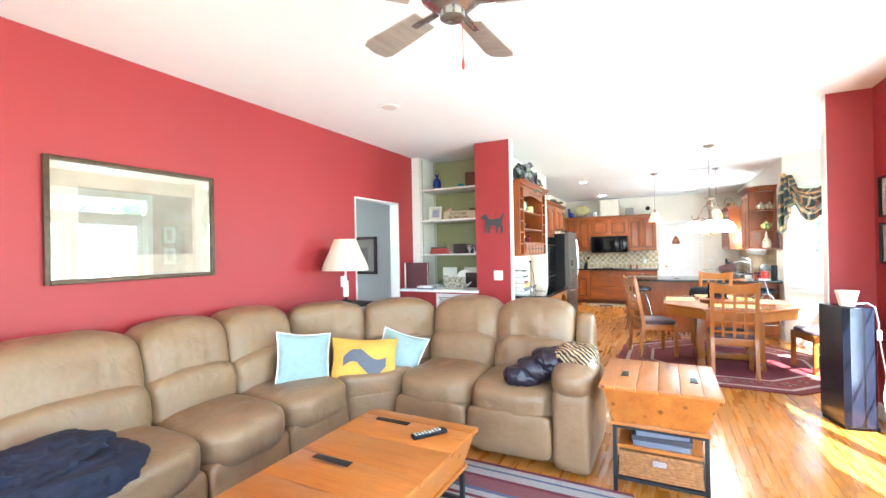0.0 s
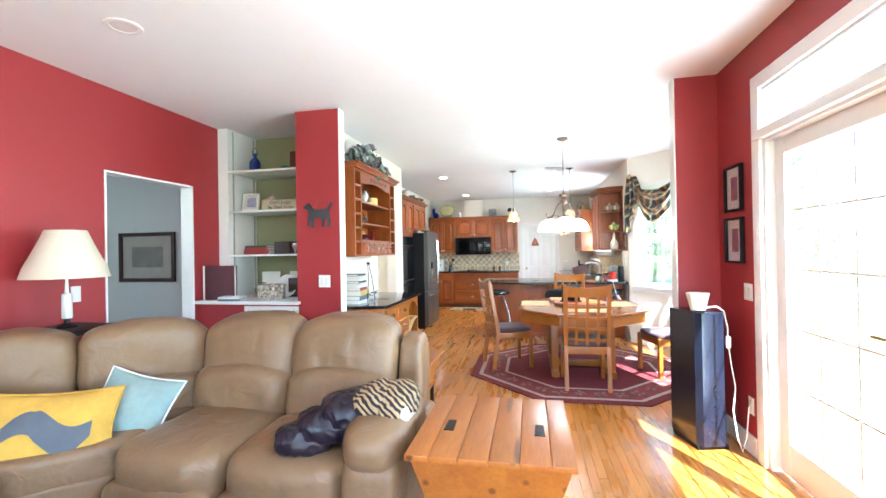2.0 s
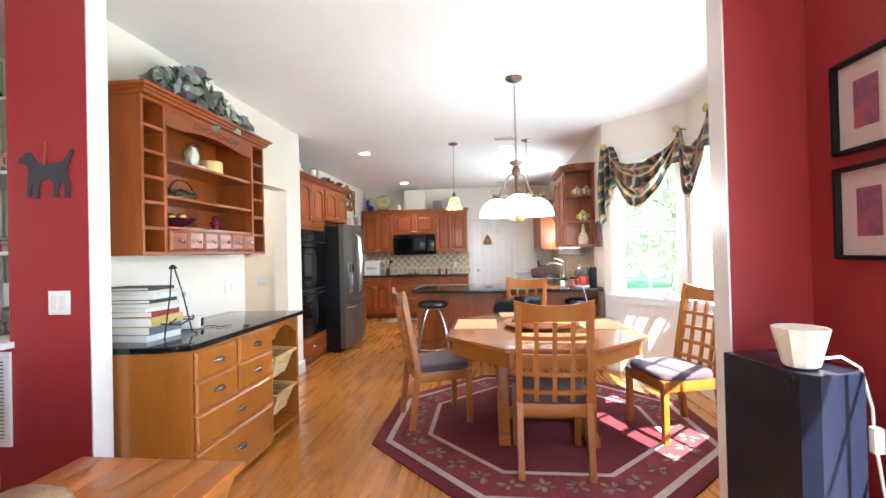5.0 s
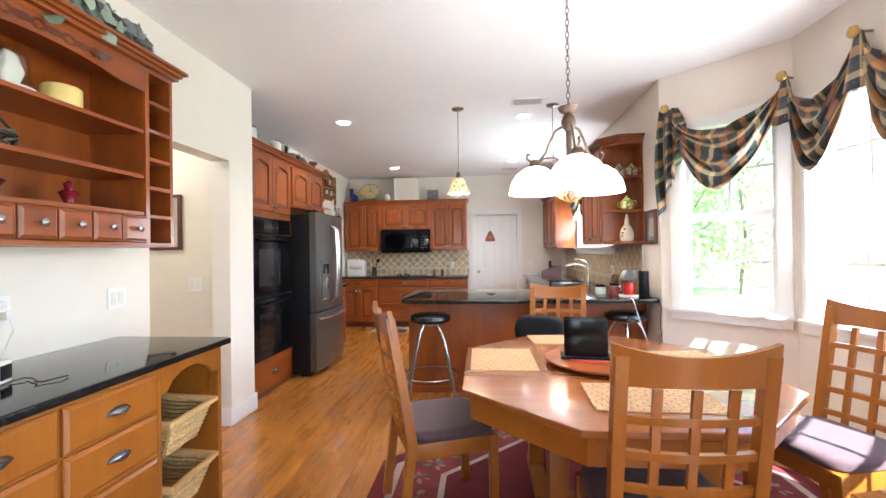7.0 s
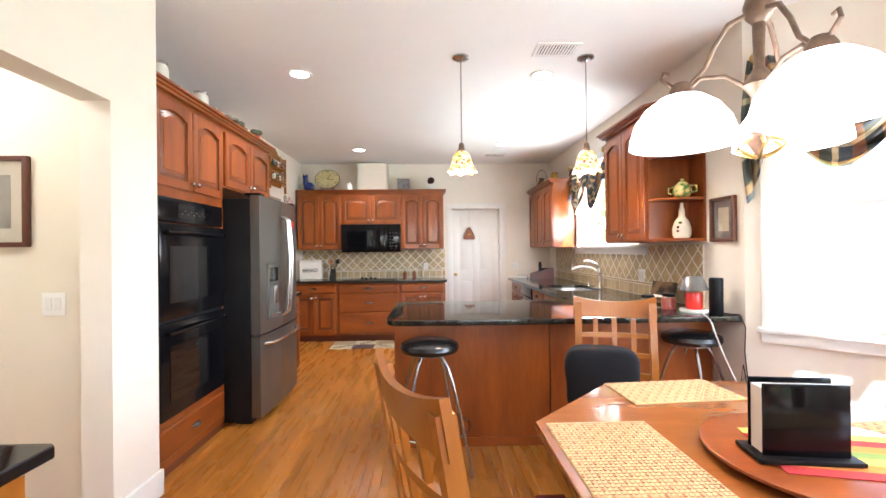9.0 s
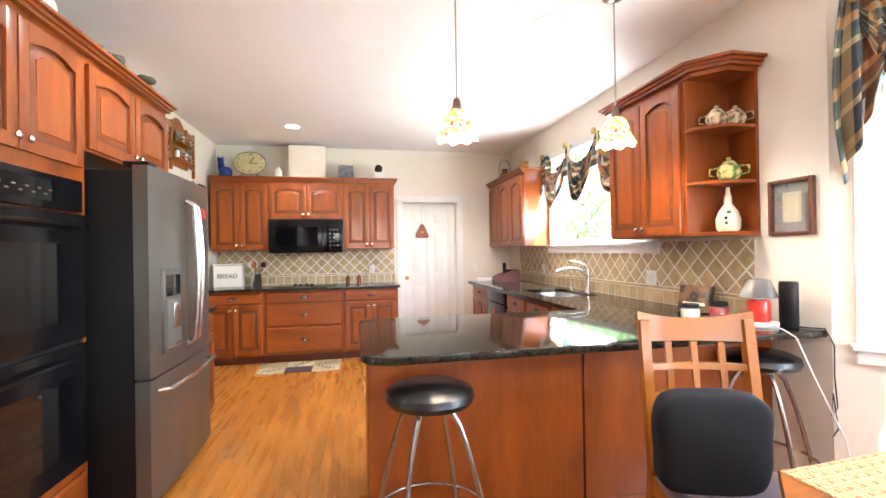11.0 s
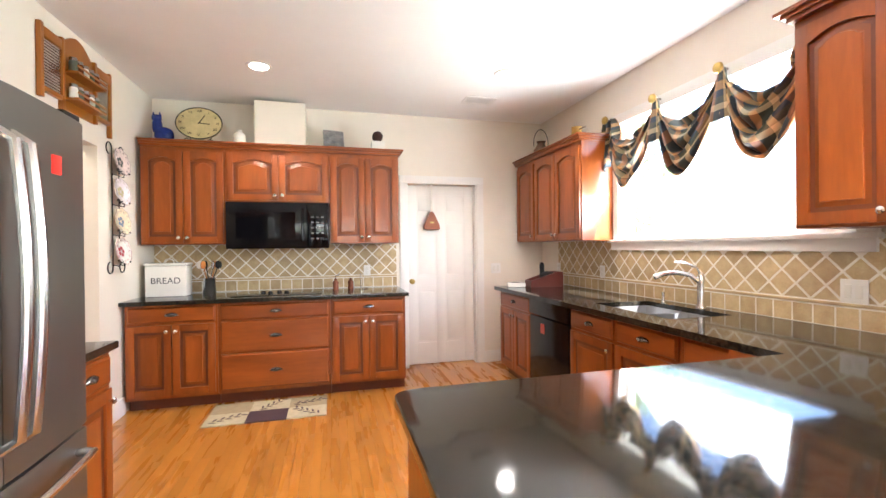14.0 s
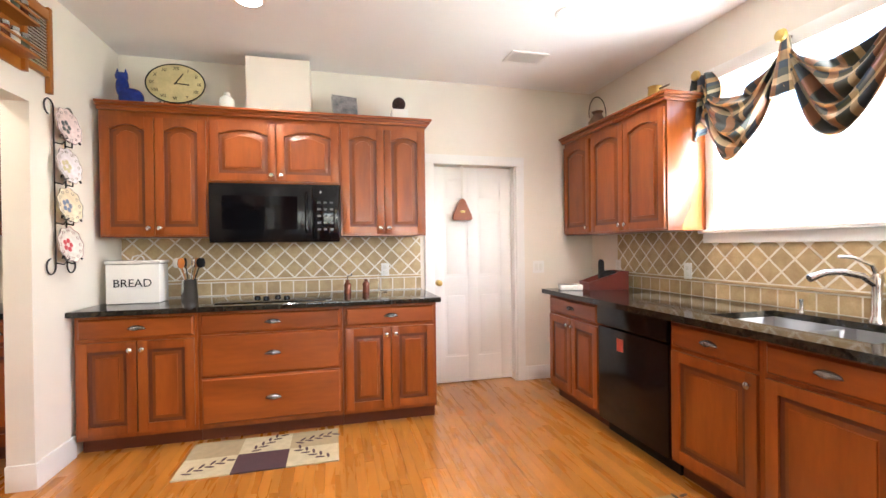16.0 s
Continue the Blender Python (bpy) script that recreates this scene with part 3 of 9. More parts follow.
def doors(cab, x0, x1, z0, z1, n, arch=False, knobs="low", y=0.0, mat=None):
    g = 0.004
    w = (x1 - x0) / n
    for i in range(n):
        a, b = x0 + i * w + g, x0 + (i + 1) * w - g
        panel, line = door_mesh(b - a, z1 - z0 - 2 * g, arch)
        d = part("door", panel, mat or CHERRY, cab)
        part("panel_bevel", line, CHERRY_D if mat is None else mat, d, "panel bevel with darker glaze")
        d.location = (a, y, z0 + g)
        s = min(0.055, (b - a) * 0.2)
        boxes("groove", GLAZE_AND_CUTOUT, d, (s + 0.0005, b - a - s - 0.0005, -0.0082, -0.001, s + 0.0005, z1 - z0 - 2 * g - s - (0.036 if arch else 0.0005)))
        side = (b - a - 0.03) if (i % 2 == 0 and n > 1) else 0.03
        if n == 1:
            side = b - a - 0.03
        kz = 0.045 if knobs == "low" else (z1 - z0 - 0.06)
        knob(d, side, kz)


def drawers(cab, x0, x1, cuts, y=0.0, mat=None, pulls=1):
    for hi, lo in zip(cuts, cuts[1:]):
        g = 0.004
        d = part("drawer", drawer_mesh(x1 - x0 - 2 * g, hi - lo - 2 * g), mat or CHERRY_H, cab)
        d.location = (x0 + g, y, lo + g)
        cup_pull(d, (x1 - x0) / 2 - g, (hi - lo) / 2 - g)


def base_cabinet(m, x0, x1, plan, label, depth=0.62, mat=None, group="base cabinets", top=0.878):
    """plan: 'drawer+doors', 'drawers', 'doors' or 'falsedrawer'."""
    cab = thing("base_cabinet", label, "cabinet", group, m)
    boxes("body", mat or CHERRY, cab, (x0 + 0.001, x1 - 0.001, 0.0, depth, 0.10, top))
    if top < 0.87:
        boxes("front_rail", mat or CHERRY, cab, (x0 + 0.001, x1 - 0.001, 0.0, 0.06, top + 0.001, 0.878))
    # toe kick in one even dark brown, shared with the door grooves
    boxes("toe_kick", GLAZE_AND_CUTOUT, cab, (x0 + 0.001, x1 - 0.001, 0.075, depth, 0.0, 0.10))
    if plan == "drawers":
        drawers(cab, x0 + 0.015, x1 - 0.015, (0.865, 0.725, 0.44, 0.125), mat=CHERRY_H)
    else:
        drawers(cab, x0 + 0.015, x1 - 0.015, (0.865, 0.725))
        doors(cab, x0 + 0.015, x1 - 0.015, 0.125, 0.715, 1 if x1 - x0 < 0.6 else 2, knobs="high")
    return cab


def wall_cabinet(m, x0, x1, z0, z1, label, depth=0.34, n=2, arch=True, crown=(), crown_z=0.0):
    cab = thing("wall_cabinet", label, "cabinet", "wall cabinets", m)
    boxes("body", CHERRY, cab, (x0 + 0.001, x1 - 0.001, 0.0, depth, z0, z1))
    doors(cab, x0 + 0.01, x1 - 0.01, z0 + 0.01, z1 - 0.035, n, arch)
    return cab


def crown(m, x0, x1, z, depth, ends=(True, True), name="crown_molding"):
    """A stepped moulding along the top of a row of wall cabinets."""
    c = thing(name, "cherry crown molding along the cabinet tops", "molding", at=m)
    e0, e1 = (0.045 if ends[0] else 0), (0.045 if ends[1] else 0)
    for k, (o, a, b) in enumerate(((0.012, 0, 0.02), (0.026, 0.02, 0.038), (0.045, 0.038, 0.055))):
        f = o / 0.045
        boxes("molding_step", CHERRY_H, c, (x0 - e0 * f, x1 + e1 * f, -o - 0.02, depth, z + a, z + b), bevel=0.003)
    return c


NBASE = pose(0, 11.64, 0)
base_cabinet(NBASE, -2.17, -1.48, "drawer+doors", "glazed cherry base cabinet, drawer over two doors, under the bread bin")
base_cabinet(NBASE, -1.48, -0.55, "drawers", "glazed cherry base cabinet with three wide drawers under the cooktop")
base_cabinet(NBASE, -0.55, 0.13, "drawer+doors", "glazed cherry base cabinet, drawer over two doors, beside the white door")


def counter(name, outline, label, mat, z=0.88, t=0.036):
    bm = bmesh.new()
    add_prism(bm, outline, z, z + t, 0.008)
    return tagged(part(name, bm, mat, None), label, "countertop")


counter("countertop_cooktop", [(-2.185, 11.575), (0.155, 11.575), (0.155, 12.30), (-2.185, 12.30)], "black granite countertop of the cooktop run", GRANITE)

NUP = pose(0, 11.92, 0)
for x0, x1, z0, lab in ((-2.15, -1.47, 1.38, "glazed cherry wall cabinet with two arched doors beside the west wall"),
                        (-1.47, -0.55, 1.77, "short glazed cherry wall cabinet, two arched doors, above the microwave"),
                        (-0.55, 0.12, 1.38, "glazed cherry wall cabinet with two arched doors beside the white door")):
    wall_cabinet(NUP, x0, x1, z0, 2.25, lab, depth=0.395)
crown(NUP, -2.15, 0.12, 2.25, 0.395, (False, True))

# east run: sink side; local x runs to the south
EB = pose(1.19, 11.86, 0, 0, 0, -90)
base_cabinet(EB, 0.0, 0.72, "drawer+doors", "glazed cherry base cabinet, drawer over two doors, beside the dishwasher", depth=0.70)
base_cabinet(EB, 1.37, 1.90, "drawer+doors", "glazed cherry base cabinet with one drawer between dishwasher and sink", depth=0.70, top=0.69).name = "base_cabinet"
base_cabinet(EB, 1.90, 2.43, "drawer+doors", "glazed cherry sink base cabinet with a false drawer", depth=0.70, top=0.69)
base_cabinet(EB, 2.43, 3.0, "drawer+doors", "glazed cherry sink base cabinet with a false drawer", depth=0.70)
dish = thing("dishwasher", "gloss black built-in dishwasher with a recessed handle and a magnet", "dishwasher", at=EB)
boxes("body", BLACK, dish, (0.722, 1.368, -0.02, 0.6, 0.10, 0.73), bevel=0.004)
boxes("control_panel", BLACK, dish, (0.722, 1.368, -0.03, 0.6, 0.745, 0.876), bevel=0.006)
boxes("toe_kick", MATTBLACK, dish, (0.722, 1.368, 0.06, 0.6, 0.0, 0.10))
boxes("magnet", material("red_magnet", (0.5, 0.08, 0.05), 0.4), dish, (0.93, 0.99, -0.026, -0.02, 0.60, 0.68), label="small red and white magnet")


def ubase():
    """Counter of the sink side and the peninsula in one slab, with the sink's hole."""
    bm = bmesh.new()
    r = 0.12
    corner = [(-0.37 + r - r * math.cos(a), 7.84 + r - r * math.sin(a)) for a in (math.pi / 2 * k / 6 for k in range(7))]
    far = [(-0.32 - 0.05 * math.cos(a), 8.81 + 0.05 * math.sin(a)) for a in (math.pi / 2 * k / 4 for k in (4, 3, 2, 1, 0))]
    hole = [(1.74, 9.9802), (1.74, 10.35), (1.30, 10.35), (1.30, 9.63), (1.74, 9.63), (1.74, 9.9798)]
    add_prism(bm, [(1.885, 7.83), (1.885, 9.9798)] + hole[::-1] + [(1.885, 9.9802), (1.885, 11.88), (1.12, 11.88), (1.12, 8.86)] + far + corner, 0.88, 0.916)
    bm.normal_update()
    edges = [e for e in bm.edges if len(e.link_faces) == 2 and abs(e.calc_face_angle(0)) > 0.8 and (max(v.co.y for v in e.verts) < 7.97 or max(v.co.x for v in e.verts) < -0.2)
             and abs(e.verts[0].co.z - e.verts[1].co.z) < 0.01]
    bmesh.ops.bevel(bm, geom=edges, offset=0.01, segments=3, affect="EDGES", profile=0.6)
    bmesh.ops.triangulate(bm, faces=[f for f in bm.faces if len(f.verts) > 8])
    return tagged(part("countertop_peninsula", bm, GRANITE, None), "speckled black granite countertop of sink run and peninsula", "countertop")


ubase()
SATIN = material("satin_steel", (0.50, 0.50, 0.50), 0.3, metal=0.85, vary=0.03)
sink = thing("sink", "stainless steel double-bowl undermount sink", "sink")
for y0, y1 in ((9.635, 9.96), (9.99, 10.345)):
    boxes("bowl", SATIN, sink, (1.305, 1.735, y0, y1, 0.70, 0.705), (1.30, 1.306, y0, y1, 0.70, 0.882), (1.734, 1.74, y0, y1, 0.70, 0.882),
          (1.30, 1.74, y0 - 0.006, y0, 0.70, 0.882), (1.30, 1.74, y1, y1 + 0.006, 0.70, 0.882))
faucet = thing("faucet", "brushed steel single-lever kitchen faucet on the granite", "faucet")
bm = bmesh.new()
add_lathe(bm, [(0.032, 0), (0.03, 0.015), (0.022, 0.03), (0.02, 0.16), (0.024, 0.20), (0.015, 0.225)], 16, (1.80, 9.92, 0.916))
part("body", bm, CHROME, faucet)
bm = bmesh.new()
add_tube(bm, [(1.80, 9.92, 1.08), (1.74, 9.94, 1.13), (1.66, 9.97, 1.15), (1.58, 9.99, 1.145), (1.52, 10.01, 1.12)], 0.014, 10, 0.018)
part("spout", bm, CHROME, faucet)
bm = bmesh.new()
add_tube(bm, [(1.80, 9.92, 1.13), (1.78, 9.925, 1.18), (1.70, 9.95, 1.215), (1.64, 9.97, 1.22)], 0.010, 8, 0.007)
part("lever", bm, CHROME, faucet)
soap = thing("soap_pump", "small brushed steel soap pump beside the sink", "soap dispenser")
bm = bmesh.new()
add_lathe(bm, [(0.018, 0), (0.012, 0.01), (0.009, 0.05), (0.012, 0.07), (0.002, 0.075)], 12, (1.80, 10.25, 0.916))
part("body", bm, CHROME, soap)

# peninsula base
pen = thing("peninsula_base", "cherry panelled peninsula under the black granite counter", "cabinet")
boxes("panel", CHERRY, pen, (-0.33, 0.735, 8.13, 8.15, 0.06, 0.88))
boxes("panel", CHERRY, pen, (0.745, 1.885, 8.125, 8.15, 0.06, 0.88))
boxes("end_panel", CHERRY, pen, (-0.335, -0.315, 8.15, 8.80, 0.02, 0.88))
boxes("body", CHERRY, pen, (-0.314, 1.12, 8.151, 8.80, 0.02, 0.878), (1.12, 1.885, 8.151, 9.10, 0.02, 0.878))
boxes("toe_board", CHERRY_H, pen, (-0.33, 1.885, 8.118, 8.13, 0, 0.06))
EU = pose(1.57, 12.26, 0, 0, 0, -90)
wall_cabinet(EU, 0.0, 0.45, 1.38, 2.25, "narrow glazed cherry wall cabinet with one arched door in the corner", n=1, depth=0.325)
wall_cabinet(EU, 0.45, 1.33, 1.38, 2.25, "glazed cherry wall cabinet with two arched doors beside the sink window", depth=0.325)
crown(EU, 0.0, 1.33, 2.25, 0.32, (False, True))
wall_cabinet(EU, 3.11, 3.87, 1.40, 2.36, "tall glazed cherry wall cabinet with two arched doors by the peninsula", depth=0.325)


def corner_shelf():
    """Open end shelves with a cut front corner."""
    s = thing("corner_shelf", "open cherry end shelves holding painted ceramics", "shelf")
    y0, y1 = 8.39, 8.19
    out = lambda o: [(1.57 - o, 8.388), (1.57 - o, 8.32), (1.70 - o * 0.7, y1 - o), (1.895, y1 - o), (1.895, 8.388)]
    for z, t, o in ((1.40, 0.022, 0.004), (1.70, 0.018, -0.004), (2.02, 0.018, -0.004), (2.335, 0.025, 0.004)):
        bm = bmesh.new()
        add_prism(bm, out(o), z, z + t)
        part("shelf", bm, CHERRY_H, s)
    boxes("side_panel", CHERRY, s, (1.575, 1.895, 8.375, 8.389, 1.42, 2.336), (1.880, 1.896, 8.19, 8.374, 1.421, 2.335))
    c = thing("crown_molding", "cherry crown molding over the end shelves", "molding")
    for o, a, b in ((0.014, 2.36, 2.38), (0.03, 2.38, 2.398), (0.05, 2.398, 2.415)):
        bm = bmesh.new()
        add_prism(bm, [(1.55 - o, 9.15 + o), (1.55 - o, 8.31), (1.695 - o * 0.7, 8.175 - o), (1.895, 8.175 - o), (1.895, 9.15 + o)], a, b)
        part("molding_step", bm, CHERRY_H, c)


corner_shelf()

# ---- ovens and fridge ----
OV = pose(-1.69, 7.625, 0, 0, 0, 90)
oc = thing("oven_cabinet", "tall glazed cherry cabinet with arched doors around the double oven", "cabinet", at=OV)
boxes("side", CHERRY, oc, (0, 0.09, 0, 0.6, 0.0, 2.30), (0.88, 0.925, 0, 0.6, 0.0, 2.30))
boxes("body", CHERRY, oc, (0.09, 0.88, 0.0, 0.6, 1.70, 2.30))
boxes("drawer_case", CHERRY, oc, (0.09, 0.88, 0, 0.6, 0.05, 0.34))
boxes("back", CHERRY, oc, (0.09, 0.88, 0.05, 0.6, 0.341, 1.699))
doors(oc, 0.06, 0.895, 1.76, 2.30, 2, True)
drawers(oc, 0.075, 0.895, (0.30, 0.10))
# dark brown strip along the foot of the oven cabinet
boxes("toe_kick", GLAZE_AND_CUTOUT, oc, (0.0, 0.925, 0.0, 0.02, 0, 0.05))
OV = pose(-1.69, 7.67, 0, 0, 0, 90)
ov = thing("double_oven", "gloss black built-in double wall oven with two glass doors", "oven", at=OV)
boxes("control_panel", BLACK, ov, (0.05, 0.83, -0.02, 0.05, 1.545, 1.695), bevel=0.006)
boxes("display", BLACKGLASS, ov, (0.25, 0.66, -0.0225, -0.0205, 1.575, 1.665))
for k in range(10):
    boxes("button", PEWTER, ov, (0.28 + 0.035 * k, 0.30 + 0.035 * k, -0.0245, -0.0226, 1.60 + 0.02 * (k % 2), 1.606 + 0.02 * (k % 2)))
for z0, z1 in ((0.945, 1.535), (0.35, 0.925)):
    d = boxes("oven_door", BLACK, ov, (0.05, 0.83, -0.03, 0.05, z0, z1), bevel=0.008)
    boxes("oven_window", BLACKGLASS, d, (0.14, 0.74, -0.033, -0.0305, z0 + 0.10, z1 - 0.14))
    bm = bmesh.new()
    add_tube(bm, [(0.09 + 0.7 * i / 12, -0.055 - 0.016 * math.sin(math.pi * i / 12), z1 - 0.055 - 0.004 * math.cos(math.pi * i / 6)) for i in range(13)], 0.012, 8)
    add_tube(bm, [(0.10, -0.03, z1 - 0.055), (0.10, -0.058, z1 - 0.055)], 0.012, 8)
    add_tube(bm, [(0.78, -0.03, z1 - 0.055), (0.78, -0.058, z1 - 0.055)], 0.012, 8)
    part("oven_handle", bm, BLACK, d, "gloss black bar handle")
boxes("vent_strip", MATTBLACK, ov, (0.05, 0.83, -0.012, 0.05, 0.926, 0.944))
wall_cabinet(OV, 0.88, 1.82, 1.86, 2.335, "glazed cherry cabinet with two arched doors above the fridge", depth=0.55)
boxes("panel", CHERRY, oc, (0.0, 0.925, 0.0, 0.6, 2.301, 2.336))
crown(OV, -0.04, 1.82, 2.336, 0.6, (False, True))

FR = pose(-1.42, 8.57, 0, 0, 0, 90)
fr = thing("fridge", "slate steel french-door refrigerator with a bottom freezer and water dispenser", "refrigerator", at=FR)
boxes("case", MATTBLACK, fr, (0.01, 0.90, 0.075, 0.78, 0.02, 1.775), bevel=0.006)


def bowed(name, x0, x1, z0, z1, parent, bow=0.02):
    bm = bmesh.new()
    n = 8
    f = lambda x: -bow * (1 - ((x - 0.455) / 0.455) ** 2)
    pts = [(x0 + (x1 - x0) * i / n, f(x0 + (x1 - x0) * i / n)) for i in range(n + 1)] + [(x1, 0.07), (x0, 0.07)]
    add_prism(bm, pts, z0, z1, 0.006)
    return part(name, bm, SLATE, parent)


dl = bowed("fridge_door", 0.005, 0.453, 0.70, 1.80, fr)
dr = bowed("fridge_door", 0.458, 0.905, 0.70, 1.80, fr)
fz = bowed("freezer_drawer", 0.005, 0.905, 0.05, 0.69, fr)
boxes("kick_grille", MATTBLACK, fr, (0.03, 0.88, 0.08, 0.2, 0.0, 0.05))
boxes("hinge_cover", MATTBLACK, fr, (0.02, 0.12, 0.0, 0.12, 1.80, 1.82), (0.79, 0.89, 0.0, 0.12, 1.80, 1.82), bevel=0.004)
for d, x in ((dl, 0.425), (dr, 0.487)):
    bm = bmesh.new()
    add_tube(bm, [(x, -0.03, 0.80), (x, -0.075, 0.83)] + [(x, -0.075 - 0.022 * math.sin(math.pi * i / 10), 0.83 + 0.80 * i / 10) for i in range(1, 10)] + [(x, -0.075, 1.63), (x, -0.03, 1.66)], 0.014, 10)
    part("door_handle", bm, CHROME, d, "bowed bright steel handle")
bm = bmesh.new()
add_tube(bm, [(0.08, -0.01, 0.62), (0.09, -0.06, 0.625)] + [(0.09 + 0.73 * i / 10, -0.06 - 0.022 * math.sin(math.pi * i / 10), 0.625) for i in range(1, 10)] + [(0.82, -0.06, 0.625), (0.83, -0.01, 0.62)], 0.014, 10)
part("freezer_handle", bm, CHROME, fz, "bowed bright steel handle")
disp = boxes("water_dispenser", SLATE, dl, (0.12, 0.345, -0.028, 0.0, 0.80, 1.26), bevel=0.006, label="recessed water dispenser with a lit panel")
boxes("dispenser_well", material("grey_plastic", (0.10, 0.10, 0.095), 0.35), disp, (0.14, 0.325, -0.0305, -0.0282, 0.84, 1.09), bevel=0.0008)
boxes("dispenser_lip", CHROME, disp, (0.13, 0.335, -0.040, -0.0283, 0.825, 0.838), bevel=0.002)
boxes("dispenser_screen", BLACKGLASS, disp, (0.14, 0.325, -0.0305, -0.0282, 1.11, 1.225))
boxes("paddle", CHROME, disp, (0.205, 0.28, -0.045, -0.0326, 0.93, 1.07), bevel=0.003)

# pantry beyond the opening
PB = pose(-1.53, 9.50, 0, 0, 0, 90)
base_cabinet(PB, 0.0, 0.40, "drawer+doors", "glazed cherry base cabinet, drawer over door, beside the fridge")
counter("countertop_pantry", [(-2.18, 9.495), (-1.50, 9.495), (-1.50, 9.925), (-2.18, 9.925)], "short black granite countertop beside the fridge", GRANITE)
PW = pose(-3.41, 11.69, 0)
base_cabinet(PW, 0.0, 0.54, "drawer+doors", "cherry base cabinet in the butler pantry")
base_cabinet(PW, 0.54, 1.08, "drawer+doors", "cherry base cabinet in the butler pantry")
counter("countertop_butler", [(-3.49, 11.66), (-2.325, 11.66), (-2.325, 12.31), (-3.49, 12.31)], "black granite countertop in the butler pantry", GRANITE)


def glass_cabinet(m, w, label):
    """A wall cabinet with two glazed doors, shelves and glass jars."""
    c = thing("glass_cabinet", label, "cabinet", "pantry wall cabinets", m)
    z0, z1, d = 1.40, 2.25, 0.34
    boxes("side", CHERRY, c, (0.0, 0.018, 0, d, z0, z1), (w - 0.018, w, 0, d, z0, z1))
    boxes("back", CHERRY, c, (0.018, w - 0.018, d - 0.012, d, z0, z1))
    for z in (z0, z0 + 0.28, z0 + 0.56, z1 - 0.018):
        boxes("shelf", CHERRY_H, c, (0.0185, w - 0.0185, 0.002, d - 0.0125, z, z + 0.018))
    for k in range(2):
        x0, x1 = 0.004 + k * w / 2, (k + 1) * w / 2 - 0.004
        dr = boxes("door", CHERRY, c, (x0, x0 + 0.045, -0.02, -0.001, z0, z1), (x1 - 0.045, x1, -0.02, -0.001, z0, z1), (x0 + 0.045, x1 - 0.045, -0.02, -0.001, z0, z0 + 0.05),
                   (x0 + 0.045, x1 - 0.045, -0.02, -0.001, z1 - 0.07, z1), bevel=0.002)
        xm = (x0 + x1) / 2
        boxes("muntin", CHERRY_H, dr, (xm - 0.006, xm + 0.006, -0.018, -0.006, z0 + 0.05, z1 - 0.07), *((x0 + 0.045, x1 - 0.045, -0.0175, -0.0065, z0 + 0.05 + 0.183 * j - 0.006, z0 + 0.05 + 0.183 * j + 0.006) for j in (1, 2, 3)))
        boxes("pane", PANE, dr, (x0 + 0.045, x1 - 0.045, -0.010, -0.008, z0 + 0.05, z1 - 0.07)).visible_shadow = False
        knob(dr, x1 - 0.022 if k == 0 else x0 + 0.022, z0 + 0.06)
    return c


for k in range(2):
    gm = PW @ pose(0.54 * k, 0.28, 0)
    glass_cabinet(gm, 0.538, "cherry wall cabinet with glazed doors over glassware in the pantry")
    for j in range(6):
        gl = thing("drinking_glass", "clear drinking glass behind the pantry cabinet's glazed door", "glass", "pantry glasses", gm @ pose(0.10 + 0.16 * (j % 3), 0.16, 1.419 + 0.28 * (j // 3)))
        bm = bmesh.new()
        add_lathe(bm, [(0.028, 0), (0.035, 0.005), (0.038, 0.13), (0.034, 0.13), (0.028, 0.01), (0.0003, 0.009)], 14)
        part("tumbler", bm, JARGLASS, gl, smooth=60)

# microwave
DIMKEY = material("grey_keypad_print", (0.10, 0.10, 0.10), 0.4)
mw = thing("microwave", "gloss black over-the-range microwave with a glass window", "microwave", at=pose(-1.46, 11.87, 0))
boxes("body", BLACK, mw, (0, 0.90, 0, 0.42, 1.335, 1.765), bevel=0.006)
boxes("microwave_door", BLACK, mw, (0.005, 0.70, -0.03, 0, 1.35, 1.75), bevel=0.006)
boxes("microwave_window", BLACKGLASS, mw, (0.09, 0.60, -0.033, -0.0305, 1.43, 1.67))
boxes("control_panel", BLACKGLASS, mw, (0.705, 0.895, -0.028, 0, 1.35, 1.75), bevel=0.006)
bm = bmesh.new()
add_tube(bm, [(0.665, -0.03, 1.40), (0.665, -0.06, 1.42), (0.665, -0.068, 1.55), (0.665, -0.06, 1.68), (0.665, -0.03, 1.70)], 0.010, 8)
part("door_handle", bm, BLACK, mw, "gloss black handle")
for j in range(5):
    for i in range(3):
        boxes("button", DIMKEY, mw, (0.74 + 0.045 * i, 0.765 + 0.045 * i, -0.0296, -0.0281, 1.42 + 0.05 * j, 1.435 + 0.05 * j))
structure("vent_chase", WALLW, (-1.23, -0.77, 12.0, NORTH, 2.305, 2.74), label="white plastered chase above the cabinets")

# white door to the north
dn = thing("panel_door", "white six-panel interior door, closed, with a brass knob", "door", at=pose(0.285, NORTH + 0.09, 0))
dn["kind"] = "structure"
bm = bmesh.new()
add_box(bm, 0, 0.78, 0.006, 0.04, 0.01, 2.035)
xs, zs = ((0.0, 0.11), (0.34, 0.44), (0.67, 0.78)), ((0.01, 0.25), (0.85, 1.0), (1.62, 1.72), (1.92, 2.035))
for a, b in xs:
    add_box(bm, a, b, 0, 0.0059, 0.01, 2.035, 0.002)
for a, b in zs:
    for x0, x1 in ((0.11, 0.34), (0.44, 0.67)):
        add_box(bm, x0, x1, 0, 0.0059, a, b)
